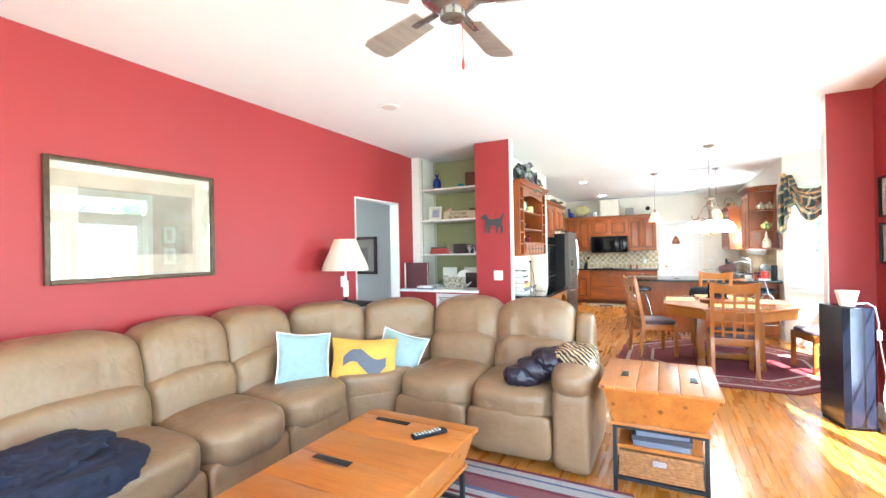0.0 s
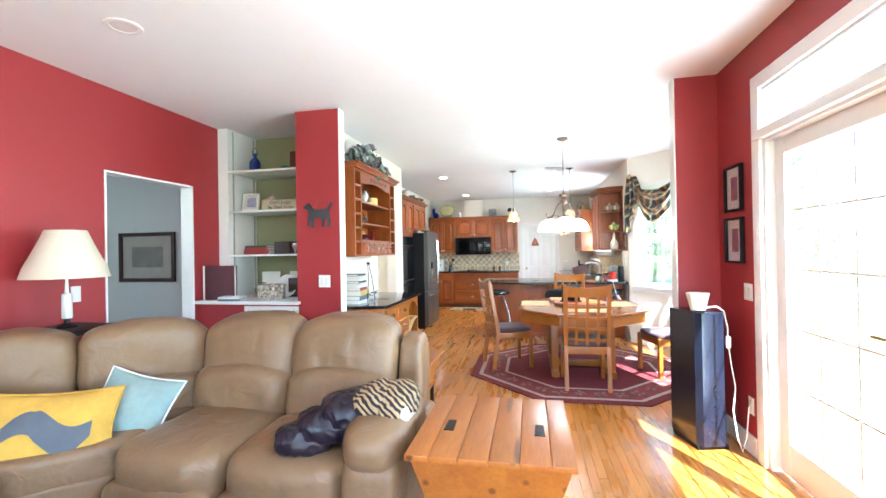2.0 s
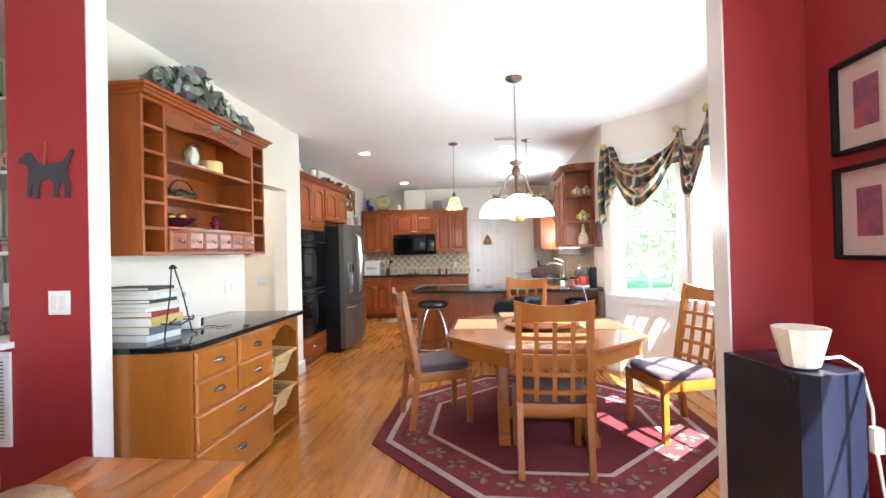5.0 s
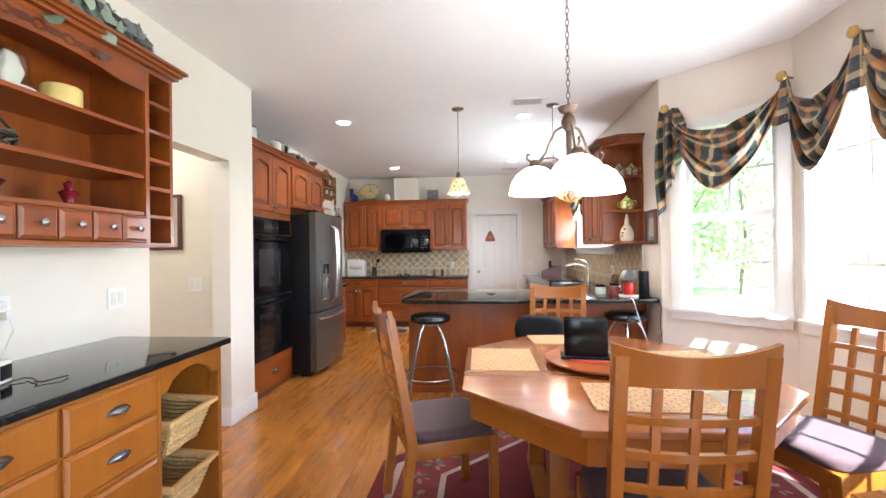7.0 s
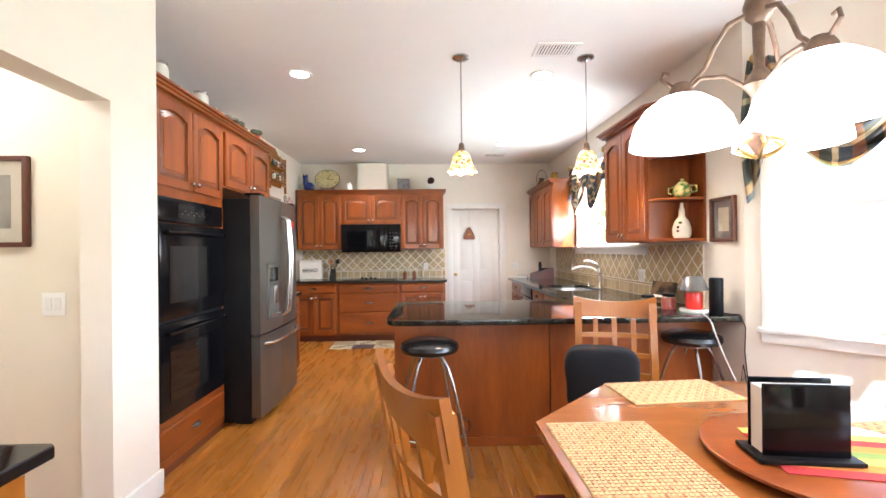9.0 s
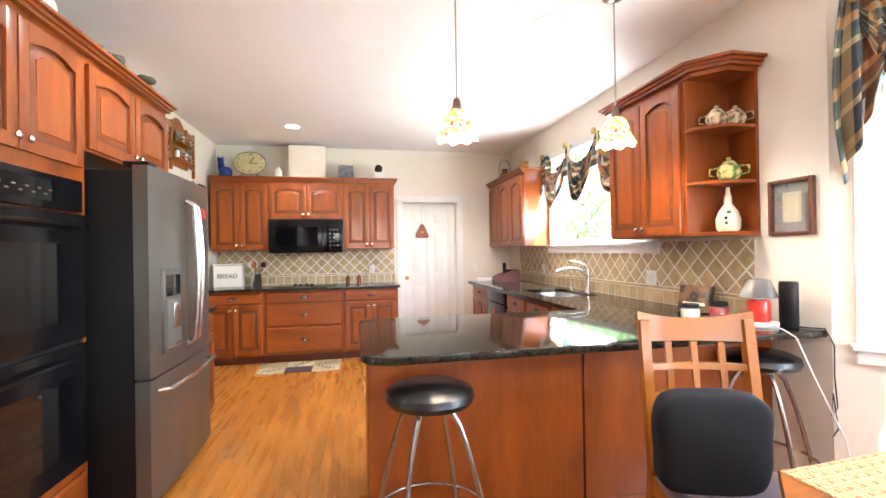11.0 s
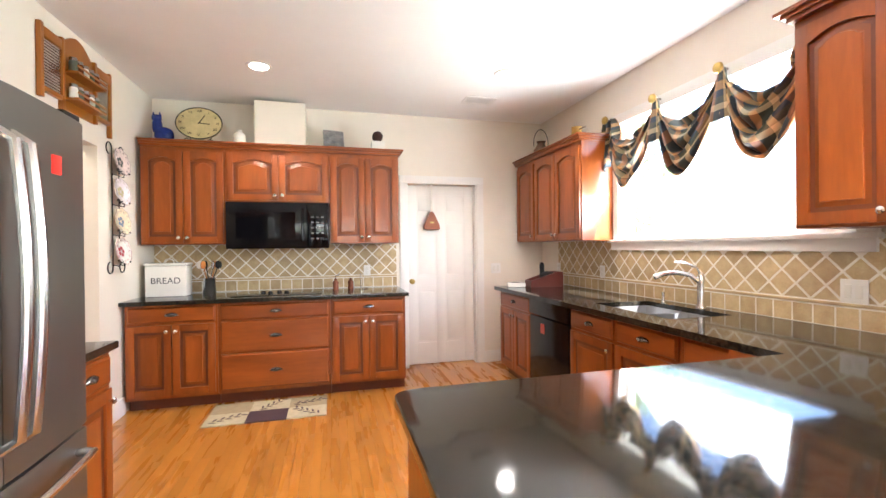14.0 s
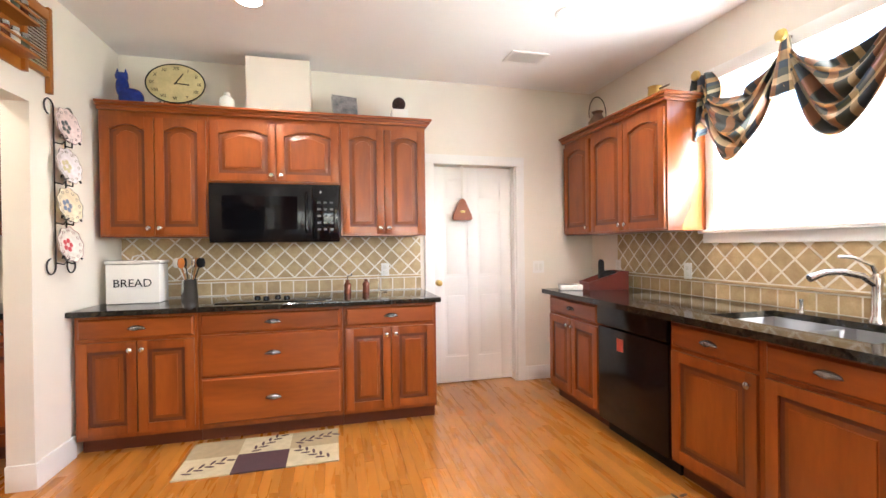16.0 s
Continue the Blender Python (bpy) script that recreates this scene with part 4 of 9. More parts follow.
for (x0, x1) in ((0.11, 0.34), (0.44, 0.67)):
    for a, b in ((0.25, 0.85), (1.0, 1.62), (1.72, 1.92)):
        add_box(bm, x0 + 0.025, x1 - 0.025, 0.001, 0.0058, a + 0.025, b - 0.025, 0.003)
part("door_leaf", bm, WHITE, dn)
bm = bmesh.new()
add_lathe(bm, [(0.028, 0), (0.026, 0.006), (0.01, 0.01), (0.009, 0.035), (0.026, 0.045), (0.028, 0.06), (0.018, 0.07), (0.0003, 0.072)], 16)
for v in bm.verts:
    v.co = Vector((0.05 + v.co.x, -v.co.z, 0.95 + v.co.y))
part("door_knob", bm, BRASS, dn, "brass door knob")


# ---- dining ----
def octagon(hw, hd, cut):
    return [(-hw + cut, -hd), (hw - cut, -hd), (hw, -hd + cut), (hw, hd - cut), (hw - cut, hd), (-hw + cut, hd), (-hw, hd - cut), (-hw, -hd + cut)]


MAROON = material("maroon_wool", (0.13, 0.011, 0.014), 0.95, vary=0.12, scale=8, bump=0.4, bump_scale=300)
MAROON2 = material("rose_wool", (0.19, 0.030, 0.028), 0.95, vary=0.2, scale=10, bump=0.4, bump_scale=300)
CREAMWOOL = material("cream_wool", (0.44, 0.34, 0.28), 0.95, vary=0.08, scale=30, bump=0.4, bump_scale=300)
GREYGREEN = material("grey_green_wool", (0.13, 0.14, 0.10), 0.95, vary=0.1, scale=30)


def dining_rug():
    r = thing("octagonal_rug", "octagonal maroon wool rug with floral border under the dining table", "rug", at=pose(0.98, 6.25, 0))
    for k, (s, mat, z) in enumerate(((0, MAROON, 0.010), (0.095, CREAMWOOL, 0.0112), (0.14, MAROON2, 0.0124), (0.385, CREAMWOOL, 0.0136), (0.42, MAROON, 0.0148))):
        bm = bmesh.new()
        add_prism(bm, octagon(1.25 - s, 1.25 - s, 0.76 - s * 0.586), 0.001 + 0.001 * k, z)
        part(("field", "line", "border", "inner_line", "center")[k], bm, mat, r)
    rnd = random.Random(4)
    bm, bm2 = bmesh.new(), bmesh.new()
    o = octagon(1.25 - 0.26, 1.25 - 0.26, 0.76 - 0.26 * 0.586)
    for (a, b) in zip(o, o[1:] + o[:1]):
        a, b = Vector(a), Vector(b)
        n = max(3, round((b - a).length / 0.2))
        for i in range(n):
            c = a.lerp(b, (i + 0.5) / n)
            for k in range(6):
                ang = k * math.pi / 3 + rnd.random()
                d, rad = 0.035 + 0.02 * rnd.random(), 0.022 + rnd.random() * 0.012
                tgt = bm if (i + k) % 3 else bm2
                p = [(c.x + d * math.cos(ang) + rad * math.cos(ang) * math.cos(q) - rad * 0.5 * math.sin(ang) * math.sin(q),
                      c.y + d * math.sin(ang) + rad * math.sin(ang) * math.cos(q) + rad * 0.5 * math.cos(ang) * math.sin(q)) for q in (math.pi * 2 * j / 7 for j in range(7))]
                add_prism(tgt, p, 0.010, 0.0135)
    part("flower_border", bm, material("dusty_rose_wool", (0.27, 0.17, 0.13), 0.95, vary=0.2, scale=30), r, "small cream flower petals")["kind"] = "stuff"
    part("leaf_border", bm2, GREYGREEN, r, "small grey-green leaves")["kind"] = "stuff"


dining_rug()


def dining_table():
    t = thing("dining_table", "octagonal honey maple pedestal dining table on the rug", "table", at=pose(0.98, 6.25, 0))
    bm = bmesh.new()
    add_prism(bm, octagon(0.70, 0.80, 0.41), 0.725, 0.755, 0.008)
    part("tabletop", bm, MAPLE_TOP, t)
    bm = bmesh.new()
    add_prism(bm, octagon(0.665, 0.765, 0.40), 0.62, 0.7245)
    part("apron", bm, HONEY, t)
    for x in (-0.30, 0.30):
        for y in (-0.38, 0.38):
            boxes("leg", HONEY, t, (x - 0.04, x + 0.04, y - 0.04, y + 0.04, 0.03, 0.62), bevel=0.006)
    boxes("base_rail", HONEY, t, (-0.34, -0.26, -0.50, 0.50, 0.016, 0.085), (0.26, 0.34, -0.50, 0.50, 0.016, 0.085), (-0.26, 0.26, -0.04, 0.04, 0.03, 0.10), bevel=0.008)


dining_table()


def dining_chair():
    """A chair with a lattice back; it faces +y."""
    c = thing("dining_chair", "honey maple dining chair with lattice back and plum-brown padded seat", "chair", "dining chairs")
    rake = lambda z: -0.205 - max(0, z - 0.44) * 0.17
    for sx in (-1, 1):
        bm = bmesh.new()
        pts = [(0.0, -0.26), (0.44, -0.205), (1.03, rake(1.03))]
        for (z0, y0), (z1, y1) in zip(pts, pts[1:]):
            w = 0.019
            v = [bm.verts.new((sx * 0.205 + a * w, y + b * 0.022, z)) for z, y in ((z0, y0), (z1, y1)) for a, b in ((-1, -1), (1, -1), (1, 1), (-1, 1))]
            for q in ((0, 3, 2, 1), (4, 5, 6, 7), (0, 1, 5, 4), (1, 2, 6, 5), (2, 3, 7, 6), (3, 0, 4, 7)):
                bm.faces.new([v[i] for i in q])
        part("back_post", bm, HONEY, c)
        boxes("front_leg", HONEY, c, (sx * 0.21 - 0.02, sx * 0.21 + 0.02, 0.185, 0.225, 0, 0.43), bevel=0.004)
        boxes("side_rail", HONEY, c, (sx * 0.21 - 0.012, sx * 0.21 + 0.012, -0.19, 0.185, 0.355, 0.43), bevel=0.003)
    boxes("seat_rail", HONEY, c, (-0.19, 0.19, 0.19, 0.215, 0.355, 0.43), (-0.19, 0.19, -0.215, -0.19, 0.355, 0.43), bevel=0.003)
    bm = bmesh.new()
    add_puff(bm, 0, 0.01, 0.455, 0.46, 0.44, 0.07, 8, 5)
    part("seat", bm, FABRIC, c, "plum-brown padded seat", smooth=80)
    # curved rails of the back
    bow = lambda x: 0.03 * ((x / 0.2) ** 2 - 1)
    for name, z0, z1 in (("top_rail", 0.94, 1.045), ("cross_rail", 0.825, 0.85), ("cross_rail", 0.715, 0.74), ("cross_rail", 0.605, 0.63), ("cross_rail", 0.495, 0.52)):
        bm = bmesh.new()
        n = 10
        rows = []
        for i in range(n + 1):
            x = -0.205 + 0.41 * i / n
            rise = 0.032 * (x / 0.2) ** 2 - 0.014 if name == "top_rail" else 0
            rows.append([bm.verts.new((x * (1.12 if name == "top_rail" else 1), rake(z) + bow(x) + dy, z)) for z, dy in ((z0, -0.011), (z1 + rise, -0.011), (z1 + rise, 0.011), (z0, 0.011))])
        for a, b in zip(rows, rows[1:]):
            for k in range(4):
                bm.faces.new((a[k], b[k], b[(k + 1) % 4], a[(k + 1) % 4]))
        bm.faces.new(rows[0]), bm.faces.new(rows[-1][::-1])
        bmesh.ops.recalc_face_normals(bm, faces=bm.faces[:])
        part(name, bm, HONEY, c)
    for x in (-0.105, 0.0, 0.105):
        bm = bmesh.new()
        w = 0.013
        v = [bm.verts.new((x + a * w, rake(z) + bow(x) + b * 0.008, z)) for z in (0.45, 0.935) for a, b in ((-1, -1), (1, -1), (1, 1), (-1, 1))]
        for q in ((0, 3, 2, 1), (4, 5, 6, 7), (0, 1, 5, 4), (1, 2, 6, 5), (2, 3, 7, 6), (3, 0, 4, 7)):
            bm.faces.new([v[i] for i in q])
        part("slat", bm, HONEY, c)
    return c


chair = dining_chair()
chair.matrix_basis = pose(0.97, 5.59, 0.012, 0, 0, 0)
copy_thing(chair, pose(0.15, 6.28, 0.012, 0, 0, -68))
copy_thing(chair, pose(1.92, 6.10, 0.012, 0, 0, 105))
far_chair = copy_thing(chair, pose(0.92, 7.40, 0.002, 0, 0, 163))


def stool(x, y, rz):
    s = thing("bar_stool", "backless bar stool with round black vinyl seat and bowed metal legs", "stool", "bar stools", pose(x, y, 0, 0, 0, rz))
    bm = bmesh.new()
    add_lathe(bm, [(0.15, 0), (0.175, 0.008), (0.185, 0.03), (0.178, 0.055), (0.14, 0.072), (0.0003, 0.078)], 32, (0, 0, 0.715))
    part("seat", bm, material("black_vinyl", (0.012, 0.011, 0.011), 0.24, bump=0.2, bump_scale=150), s)
    bm = bmesh.new()
    add_lathe(bm, [(0.10, 0), (0.10, 0.02)], 16, (0, 0, 0.695))
    part("seat_plate", bm, PEWTER, s)
    for k in range(4):
        a = math.pi / 4 + k * math.pi / 2
        bm = bmesh.new()
        add_tube(bm, [((0.08 + 0.22 * (u ** 0.65)) * math.cos(a), (0.08 + 0.22 * (u ** 0.65)) * math.sin(a), 0.705 * (1 - u) + 0.005) for u in (i / 10 for i in range(11))], 0.011, 8)
        part("leg", bm, PEWTER, s)
    bm = bmesh.new()
    add_tube(bm, [(0.248 * math.cos(a), 0.248 * math.sin(a), 0.25) for a in (2 * math.pi * i / 24 for i in range(25))], 0.007, 6)
    part("foot_ring", bm, PEWTER, s)


stool(-0.09, 7.87, 10)
stool(1.66, 8.0, 30)

# ---- lamps of the ceiling ----
for x, y in ((-1.12, 8.66), (-1.08, 11.3), (0.85, 8.68), (0.9, 11.0), (1.6, 10.08), (-1.9, 2.96)):
    lit = (x, y) not in ((1.6, 10.08), (-1.9, 2.96))
    c = thing("recessed_downlight", "round recessed downlight with a white trim ring, " + ("lit" if lit else "unlit"), "ceiling light", "recessed downlights", pose(x, y, H))
    bm = bmesh.new()
    add_lathe(bm, [(0.072, -0.001), (0.072, -0.008), (0.095, -0.008), (0.1, -0.001)], 24)
    part("trim_ring", bm, WHITE, c)
    bm = bmesh.new()
    add_lathe(bm, [(0.071, -0.002), (0.071, -0.004)], 24)
    part("lens", bm, GLOW if lit else CERAMIC, c)
    if lit:
        lamp("downlight", (x, y, H - 0.06), 6.5, 0.06, cone=130)


def pendant(x, y):
    p = thing("pendant_lamp", "lit pendant lamp with scalloped mosaic glass shade on a rod", "pendant lamp", "pendant lamps", pose(x, y, 0))
    bm = bmesh.new()
    add_lathe(bm, [(0.062, H - 2.79 + 2.789), (0.062, 2.778), (0.045, 2.768), (0.01, 2.76)], 20)
    part("canopy", bm, PEWTER, p)
    bm = bmesh.new()
    add_tube(bm, [(0, 0, 2.77), (0, 0, 2.14)], 0.005, 8)
    part("rod", bm, PEWTER, p)
    bm = bmesh.new()
    add_lathe(bm, [(0.012, 2.15), (0.02, 2.14), (0.025, 2.10), (0.035, 2.09), (0.036, 2.07)], 16)
    part("socket", bm, BRONZE, p)
    bm = bmesh.new()
    seg = 48
    prof = [(0.035, 2.085), (0.055, 2.07), (0.072, 2.03), (0.082, 1.985), (0.10, 1.945), (0.108, 1.93)]
    rings = [[bm.verts.new(((r + (0.006 * math.cos(8 * a) if i > 3 else 0)) * math.cos(a), (r + (0.006 * math.cos(8 * a) if i > 3 else 0)) * math.sin(a), z - (0.008 * math.cos(8 * a) if i == 5 else 0)))
              for a in (2 * math.pi * k / seg for k in range(seg))] for i, (r, z) in enumerate(prof)]
    for a, b in zip(rings, rings[1:]):
        for k in range(seg):
            bm.faces.new((a[k], a[(k + 1) % seg], b[(k + 1) % seg], b[k]))
    part("shade", bm, MOSAIC, p, "cream mosaic glass shade with amber and red flowers", smooth=60)
    lamp("pendant_bulb", (x, y, 1.97), 2.5, 0.03)


def mosaic():
    m = bpy.data.materials.new("mosaic_glass")
    m.use_nodes = True
    n, l = m.node_tree.nodes, m.node_tree.links
    b = n["Principled BSDF"]
    v, r, tc = n.new("ShaderNodeTexVoronoi"), n.new("ShaderNodeValToRGB"), n.new("ShaderNodeTexCoord")
    v.inputs["Scale"].default_value = 55
    l.new(tc.outputs["Object"], v.inputs["Vector"])
    sp = n.new("ShaderNodeSeparateColor")
    l.new(v.outputs["Color"], sp.inputs[0]), l.new(sp.outputs[0], r.inputs[0])
    e = r.color_ramp
    e.interpolation = "CONSTANT"
    e.elements[0].color, e.elements[1].color = (0.80, 0.62, 0.34, 1), (0.75, 0.42, 0.12, 1)
    e.elements[1].position = 0.55
    for pos, c in ((0.72, (0.7, 0.12, 0.04, 1)), (0.84, (0.85, 0.5, 0.05, 1)), (0.93, (0.25, 0.3, 0.08, 1))):
        k = e.elements.new(pos)
        k.color = c
    l.new(r.outputs[0], b.inputs["Base Color"]), l.new(r.outputs[0], b.inputs["Emission Color"])
    b.inputs["Emission Strength"].default_value, b.inputs["Roughness"].default_value = 0.16, 0.25
    return m


MOSAIC = mosaic()
pendant(0.16, 8.36)
pendant(1.10, 8.36)


def chandelier(x, y):
    c = thing("chandelier", "three-light bronze chandelier with frosted bell shades on a chain, lit", "chandelier", at=pose(x, y, 0, 0, 0, 60))
    bm = bmesh.new()
    add_lathe(bm, [(0.07, 2.789), (0.068, 2.775), (0.045, 2.76), (0.012, 2.75)], 20)
    part("canopy", bm, BRONZE, c)
    bm = bmesh.new()
    z = 2.755
    k = 0
    while z > 2.12:
        pts = [(0.009 * math.cos(a) * (k % 2), 0.009 * math.cos(a) * (1 - k % 2), z - 0.02 + 0.02 * math.sin(a)) for a in (2 * math.pi * i / 10 for i in range(11))]
        add_tube(bm, pts, 0.0022, 5)
        z -= 0.032
        k += 1
    part("chain", bm, BRONZE, c)
    bm = bmesh.new()
    add_lathe(bm, [(0.004, 2.12), (0.02, 2.105), (0.055, 2.095), (0.045, 2.075), (0.018, 2.06), (0.03, 2.045), (0.038, 2.02), (0.032, 1.99), (0.016, 1.97), (0.013, 1.85), (0.03, 1.82), (0.04, 1.80), (0.02, 1.77),
                   (0.012, 1.68), (0.035, 1.66), (0.03, 1.64), (0.008, 1.60), (0.0003, 1.595)], 20)
    part("stem", bm, BRONZE, c)
    bm = bmesh.new()
    for k in range(6):
        a = k * math.pi / 3
        add_tube(bm, [((0.01 + 0.05 * math.sin(u * 3.1)) * math.cos(a), (0.01 + 0.05 * math.sin(u * 3.1)) * math.sin(a), 1.60 + 0.055 * u) for u in (i / 6 for i in range(7))], 0.005, 6)
    part("finial", bm, BRASS, c, "gilt scrolled finial")
    for k in range(3):
        a = math.radians(90 + 120 * k)
        ca, sa = math.cos(a), math.sin(a)
        bm = bmesh.new()
        line = [(0.03, 2.0), (0.07, 1.985), (0.105, 1.93), (0.13, 1.87), (0.17, 1.83), (0.215, 1.835), (0.24, 1.86), (0.235, 1.88), (0.22, 1.875)]
        add_tube(bm, [(r * ca, r * sa, z) for r, z in line], 0.0075, 8, 0.005)
        add_tube(bm, [(r * ca, r * sa, z) for r, z in ((0.03, 1.80), (0.08, 1.84), (0.14, 1.845), (0.19, 1.80))], 0.006, 8)
        part("arm", bm, BRONZE, c)
        bm = bmesh.new()
        add_lathe(bm, [(0.02, 1.84), (0.032, 1.82), (0.036, 1.80)], 16, (0.19 * ca, 0.19 * sa, 0))
        part("socket", bm, BRONZE, c)
        bm = bmesh.new()
        add_lathe(bm, [(0.03, 1.805), (0.06, 1.795), (0.10, 1.765), (0.128, 1.725), (0.142, 1.68), (0.145, 1.655)], 32, (0.19 * ca, 0.19 * sa, 0))
        part("shade", bm, GLOWGLASS, c, "frosted white bell shade", smooth=60)
        b = lamp("chandelier_bulb", (0, 0, 0), 3, 0.04)
        b.location = pose(x, y, 0, 0, 0, 60) @ Vector((0.19 * ca, 0.19 * sa, 1.66))


chandelier(0.84, 6.32)


# ---- living room ----


def sofa():
    s = thing("sectional_sofa", "tan leather reclining sectional sofa along two walls with puffed cushions", "sofa")
    # west side units: y ranges; north side units: x ranges
    for y0, y1 in ((2.31, 1.72), (1.72, 1.16), (1.16, 0.42), (0.42, -0.4), (-0.4, -1.2)):
        w, yc = y0 - y1 - 0.004, (y0 + y1) / 2
        add = lambda name, *a, **k: part_puff(s, name, *a, **k)
        add("back_cushion", -2.60, yc, 0.81, 0.38, w + 0.03, 0.45, tilt=0.10, p=4.0)
        add("lumbar_cushion", -2.52, yc, 0.59, 0.38, w + 0.02, 0.33, tilt=0.05, p=4.6)
        add("seat_cushion", -2.16, yc, 0.40, 0.69, w + 0.02, 0.28, p=3.8)
        add("footrest", -1.93, yc, 0.21, 0.16, w, 0.30, p=6)
        boxes("base", LEATHER, s, (-2.78, -1.96, y1 + 0.01, y0 - 0.01, 0.03, 0.36))
    for x0, x1 in ((-1.60, -0.99), (-0.99, -0.37)):
        w, xc = x1 - x0 - 0.004, (x0 + x1) / 2
        part_puff(s, "back_cushion", xc, 3.34, 0.79, w + 0.03, 0.38, 0.47, tilty=0.10, p=4.0)
        part_puff(s, "lumbar_cushion", xc, 3.25, 0.59, w + 0.02, 0.38, 0.34, tilty=0.05, p=4.6)
        part_puff(s, "seat_cushion", xc, 2.88, 0.405, w + 0.02, 0.75, 0.28, p=3.8)
        part_puff(s, "footrest", xc, 2.58, 0.215, w, 0.16, 0.31, p=6)
        boxes("base", LEATHER, s, (x0 + 0.01, x1 - 0.01, 2.62, 3.46, 0.03, 0.36))
    # corner wedge
    a = math.radians(45)
    part_puff(s, "corner_back_cushion", -2.42, 2.66, 0.80, 0.68, 0.32, 0.42, turn=a, p=4.5)
    part_puff(s, "corner_back_cushion", -1.94, 3.14, 0.80, 0.68, 0.32, 0.42, turn=a, p=4.5)
    part_puff(s, "corner_lumbar_cushion", -2.36, 2.60, 0.57, 0.66, 0.32, 0.26, turn=a, p=4.5)
    part_puff(s, "corner_lumbar_cushion", -1.88, 3.08, 0.57, 0.66, 0.32, 0.26, turn=a, p=4.5)
    bm = bmesh.new()
    add_prism(bm, [(-2.62, 2.32), (-1.90, 2.32), (-1.60, 2.62), (-1.60, 3.30), (-1.80, 3.30), (-2.62, 2.48)], 0.30, 0.51, 0.05)
    part("corner_seat_cushion", bm, LEATHER, s, smooth=60)
    bm = bmesh.new()
    add_prism(bm, [(-2.76, 2.32), (-1.90, 2.32), (-1.60, 2.60), (-1.60, 3.46), (-1.76, 3.46), (-2.76, 2.46)], 0.03, 0.36, 0.02)
    part("corner_base", bm, LEATHER, s, smooth=60)
    bm = bmesh.new()
    add_prism(bm, [(-2.78, 2.33), (-2.70, 2.33), (-1.70, 3.40), (-1.70, 3.47), (-1.78, 3.47), (-2.78, 2.42)], 0.361, 0.88, 0.02)
    part("corner_back_panel", bm, LEATHER, s, smooth=60)
    # arm at the east end
    part_puff(s, "arm_pad", -0.25, 2.80, 0.60, 0.30, 0.66, 0.24, p=2.7)
    part_puff(s, "arm_panel", -0.25, 2.93, 0.29, 0.25, 0.86, 0.56, p=9)
    part_puff(s, "back_panel", -0.28, 3.38, 0.50, 0.15, 0.26, 0.86, p=5, tilty=0.06)
    bm = bmesh.new()
    add_tube(bm, [(-0.145, 2.95, 0.46), (-0.14, 2.92, 0.44), (-0.14, 2.90, 0.40)], 0.012, 8)
    part("recline_lever", bm, MATTBLACK, s, "black recline lever")


def part_puff(parent, name, cx, cy, cz, w, d, h, turn=0.0, p=3.6, tilt=0.0, tilty=0.0, mat=None, label="", rumple=0.0):
    bm = bmesh.new()
    seamed = name in ("back_cushion", "corner_back_cushion")
    stuffed = name.endswith("cushion") or name == "arm_pad"
    add_puff(bm, 0, 0, 0, w, d, h, 60 if rumple else 34 if stuffed else 14, p, 0)
    if stuffed:
        flat = "seat" in name or name == "arm_pad"
        long, size = (0, w) if (w > d) != flat or "corner" in name else (1, d)
        if name == "arm_pad":
            long, size = 1, d
        for v in bm.verts:
            u, e = v.co[long] / size, (abs(v.co.z) / h if not flat else abs(v.co[1 - long]) / (d if long == 0 else w)) * 2
            crease = noise.noise(Vector((v.co[long] * 34 + cx * 5, (v.co.z if not flat else v.co[1 - long]) * 5, cy * 3)))
            v.co *= 1 + 0.02 * crease * max(0, e - 0.35)
            if name.endswith("lumbar_cushion"):
                v.co.z += h * 0.08 * math.cos(u * math.pi) * (v.co.z > -h * 0.2) - 0.01 * (v.co.z > 0)
    if seamed:
        long, size = (0, w) if w > d else (1, d)
        for v in bm.verts:
            u = v.co[long] / size
            v.co[1 - long] *= 1 - 0.035 * (math.exp(-((u - 0.17) / 0.02) ** 2) + math.exp(-((u + 0.17) / 0.02) ** 2))
            v.co.z += h * 0.06 * math.cos(u * math.pi) * (v.co.z > 0)
    if turn:
        bmesh.ops.rotate(bm, cent=(0, 0, 0), matrix=Matrix.Rotation(turn, 3, "Z"), verts=bm.verts[:])
    rnd = random.Random(int(abs(cx * 131 + cy * 71 + cz * 17) * 10))
    sx, sy = rnd.random() * 9, rnd.random() * 9
    for v in bm.verts:
        c = v.co
        c.x += -tilt * c.z * 1.5 * (1 if tilt else 0)
        c.y += tilty * c.z * 1.5
        k = noise.noise(Vector((c.x * 7 + sx, c.y * 7 + sy, c.z * 7))) * 0.012
        if rumple:
            q = Vector((c.x * 9 + sx, c.y * 9 + sy, c.z * 9))
            k = (0.5 - abs(noise.noise(q))) * 2 * rumple + (0.5 - abs(noise.noise(q * 2.7))) * rumple
        c += c.normalized() * k
    ob = part(name, bm, mat or LEATHER, parent, label, smooth=80)
    ob.location = (cx, cy, cz)
    return ob


sofa()


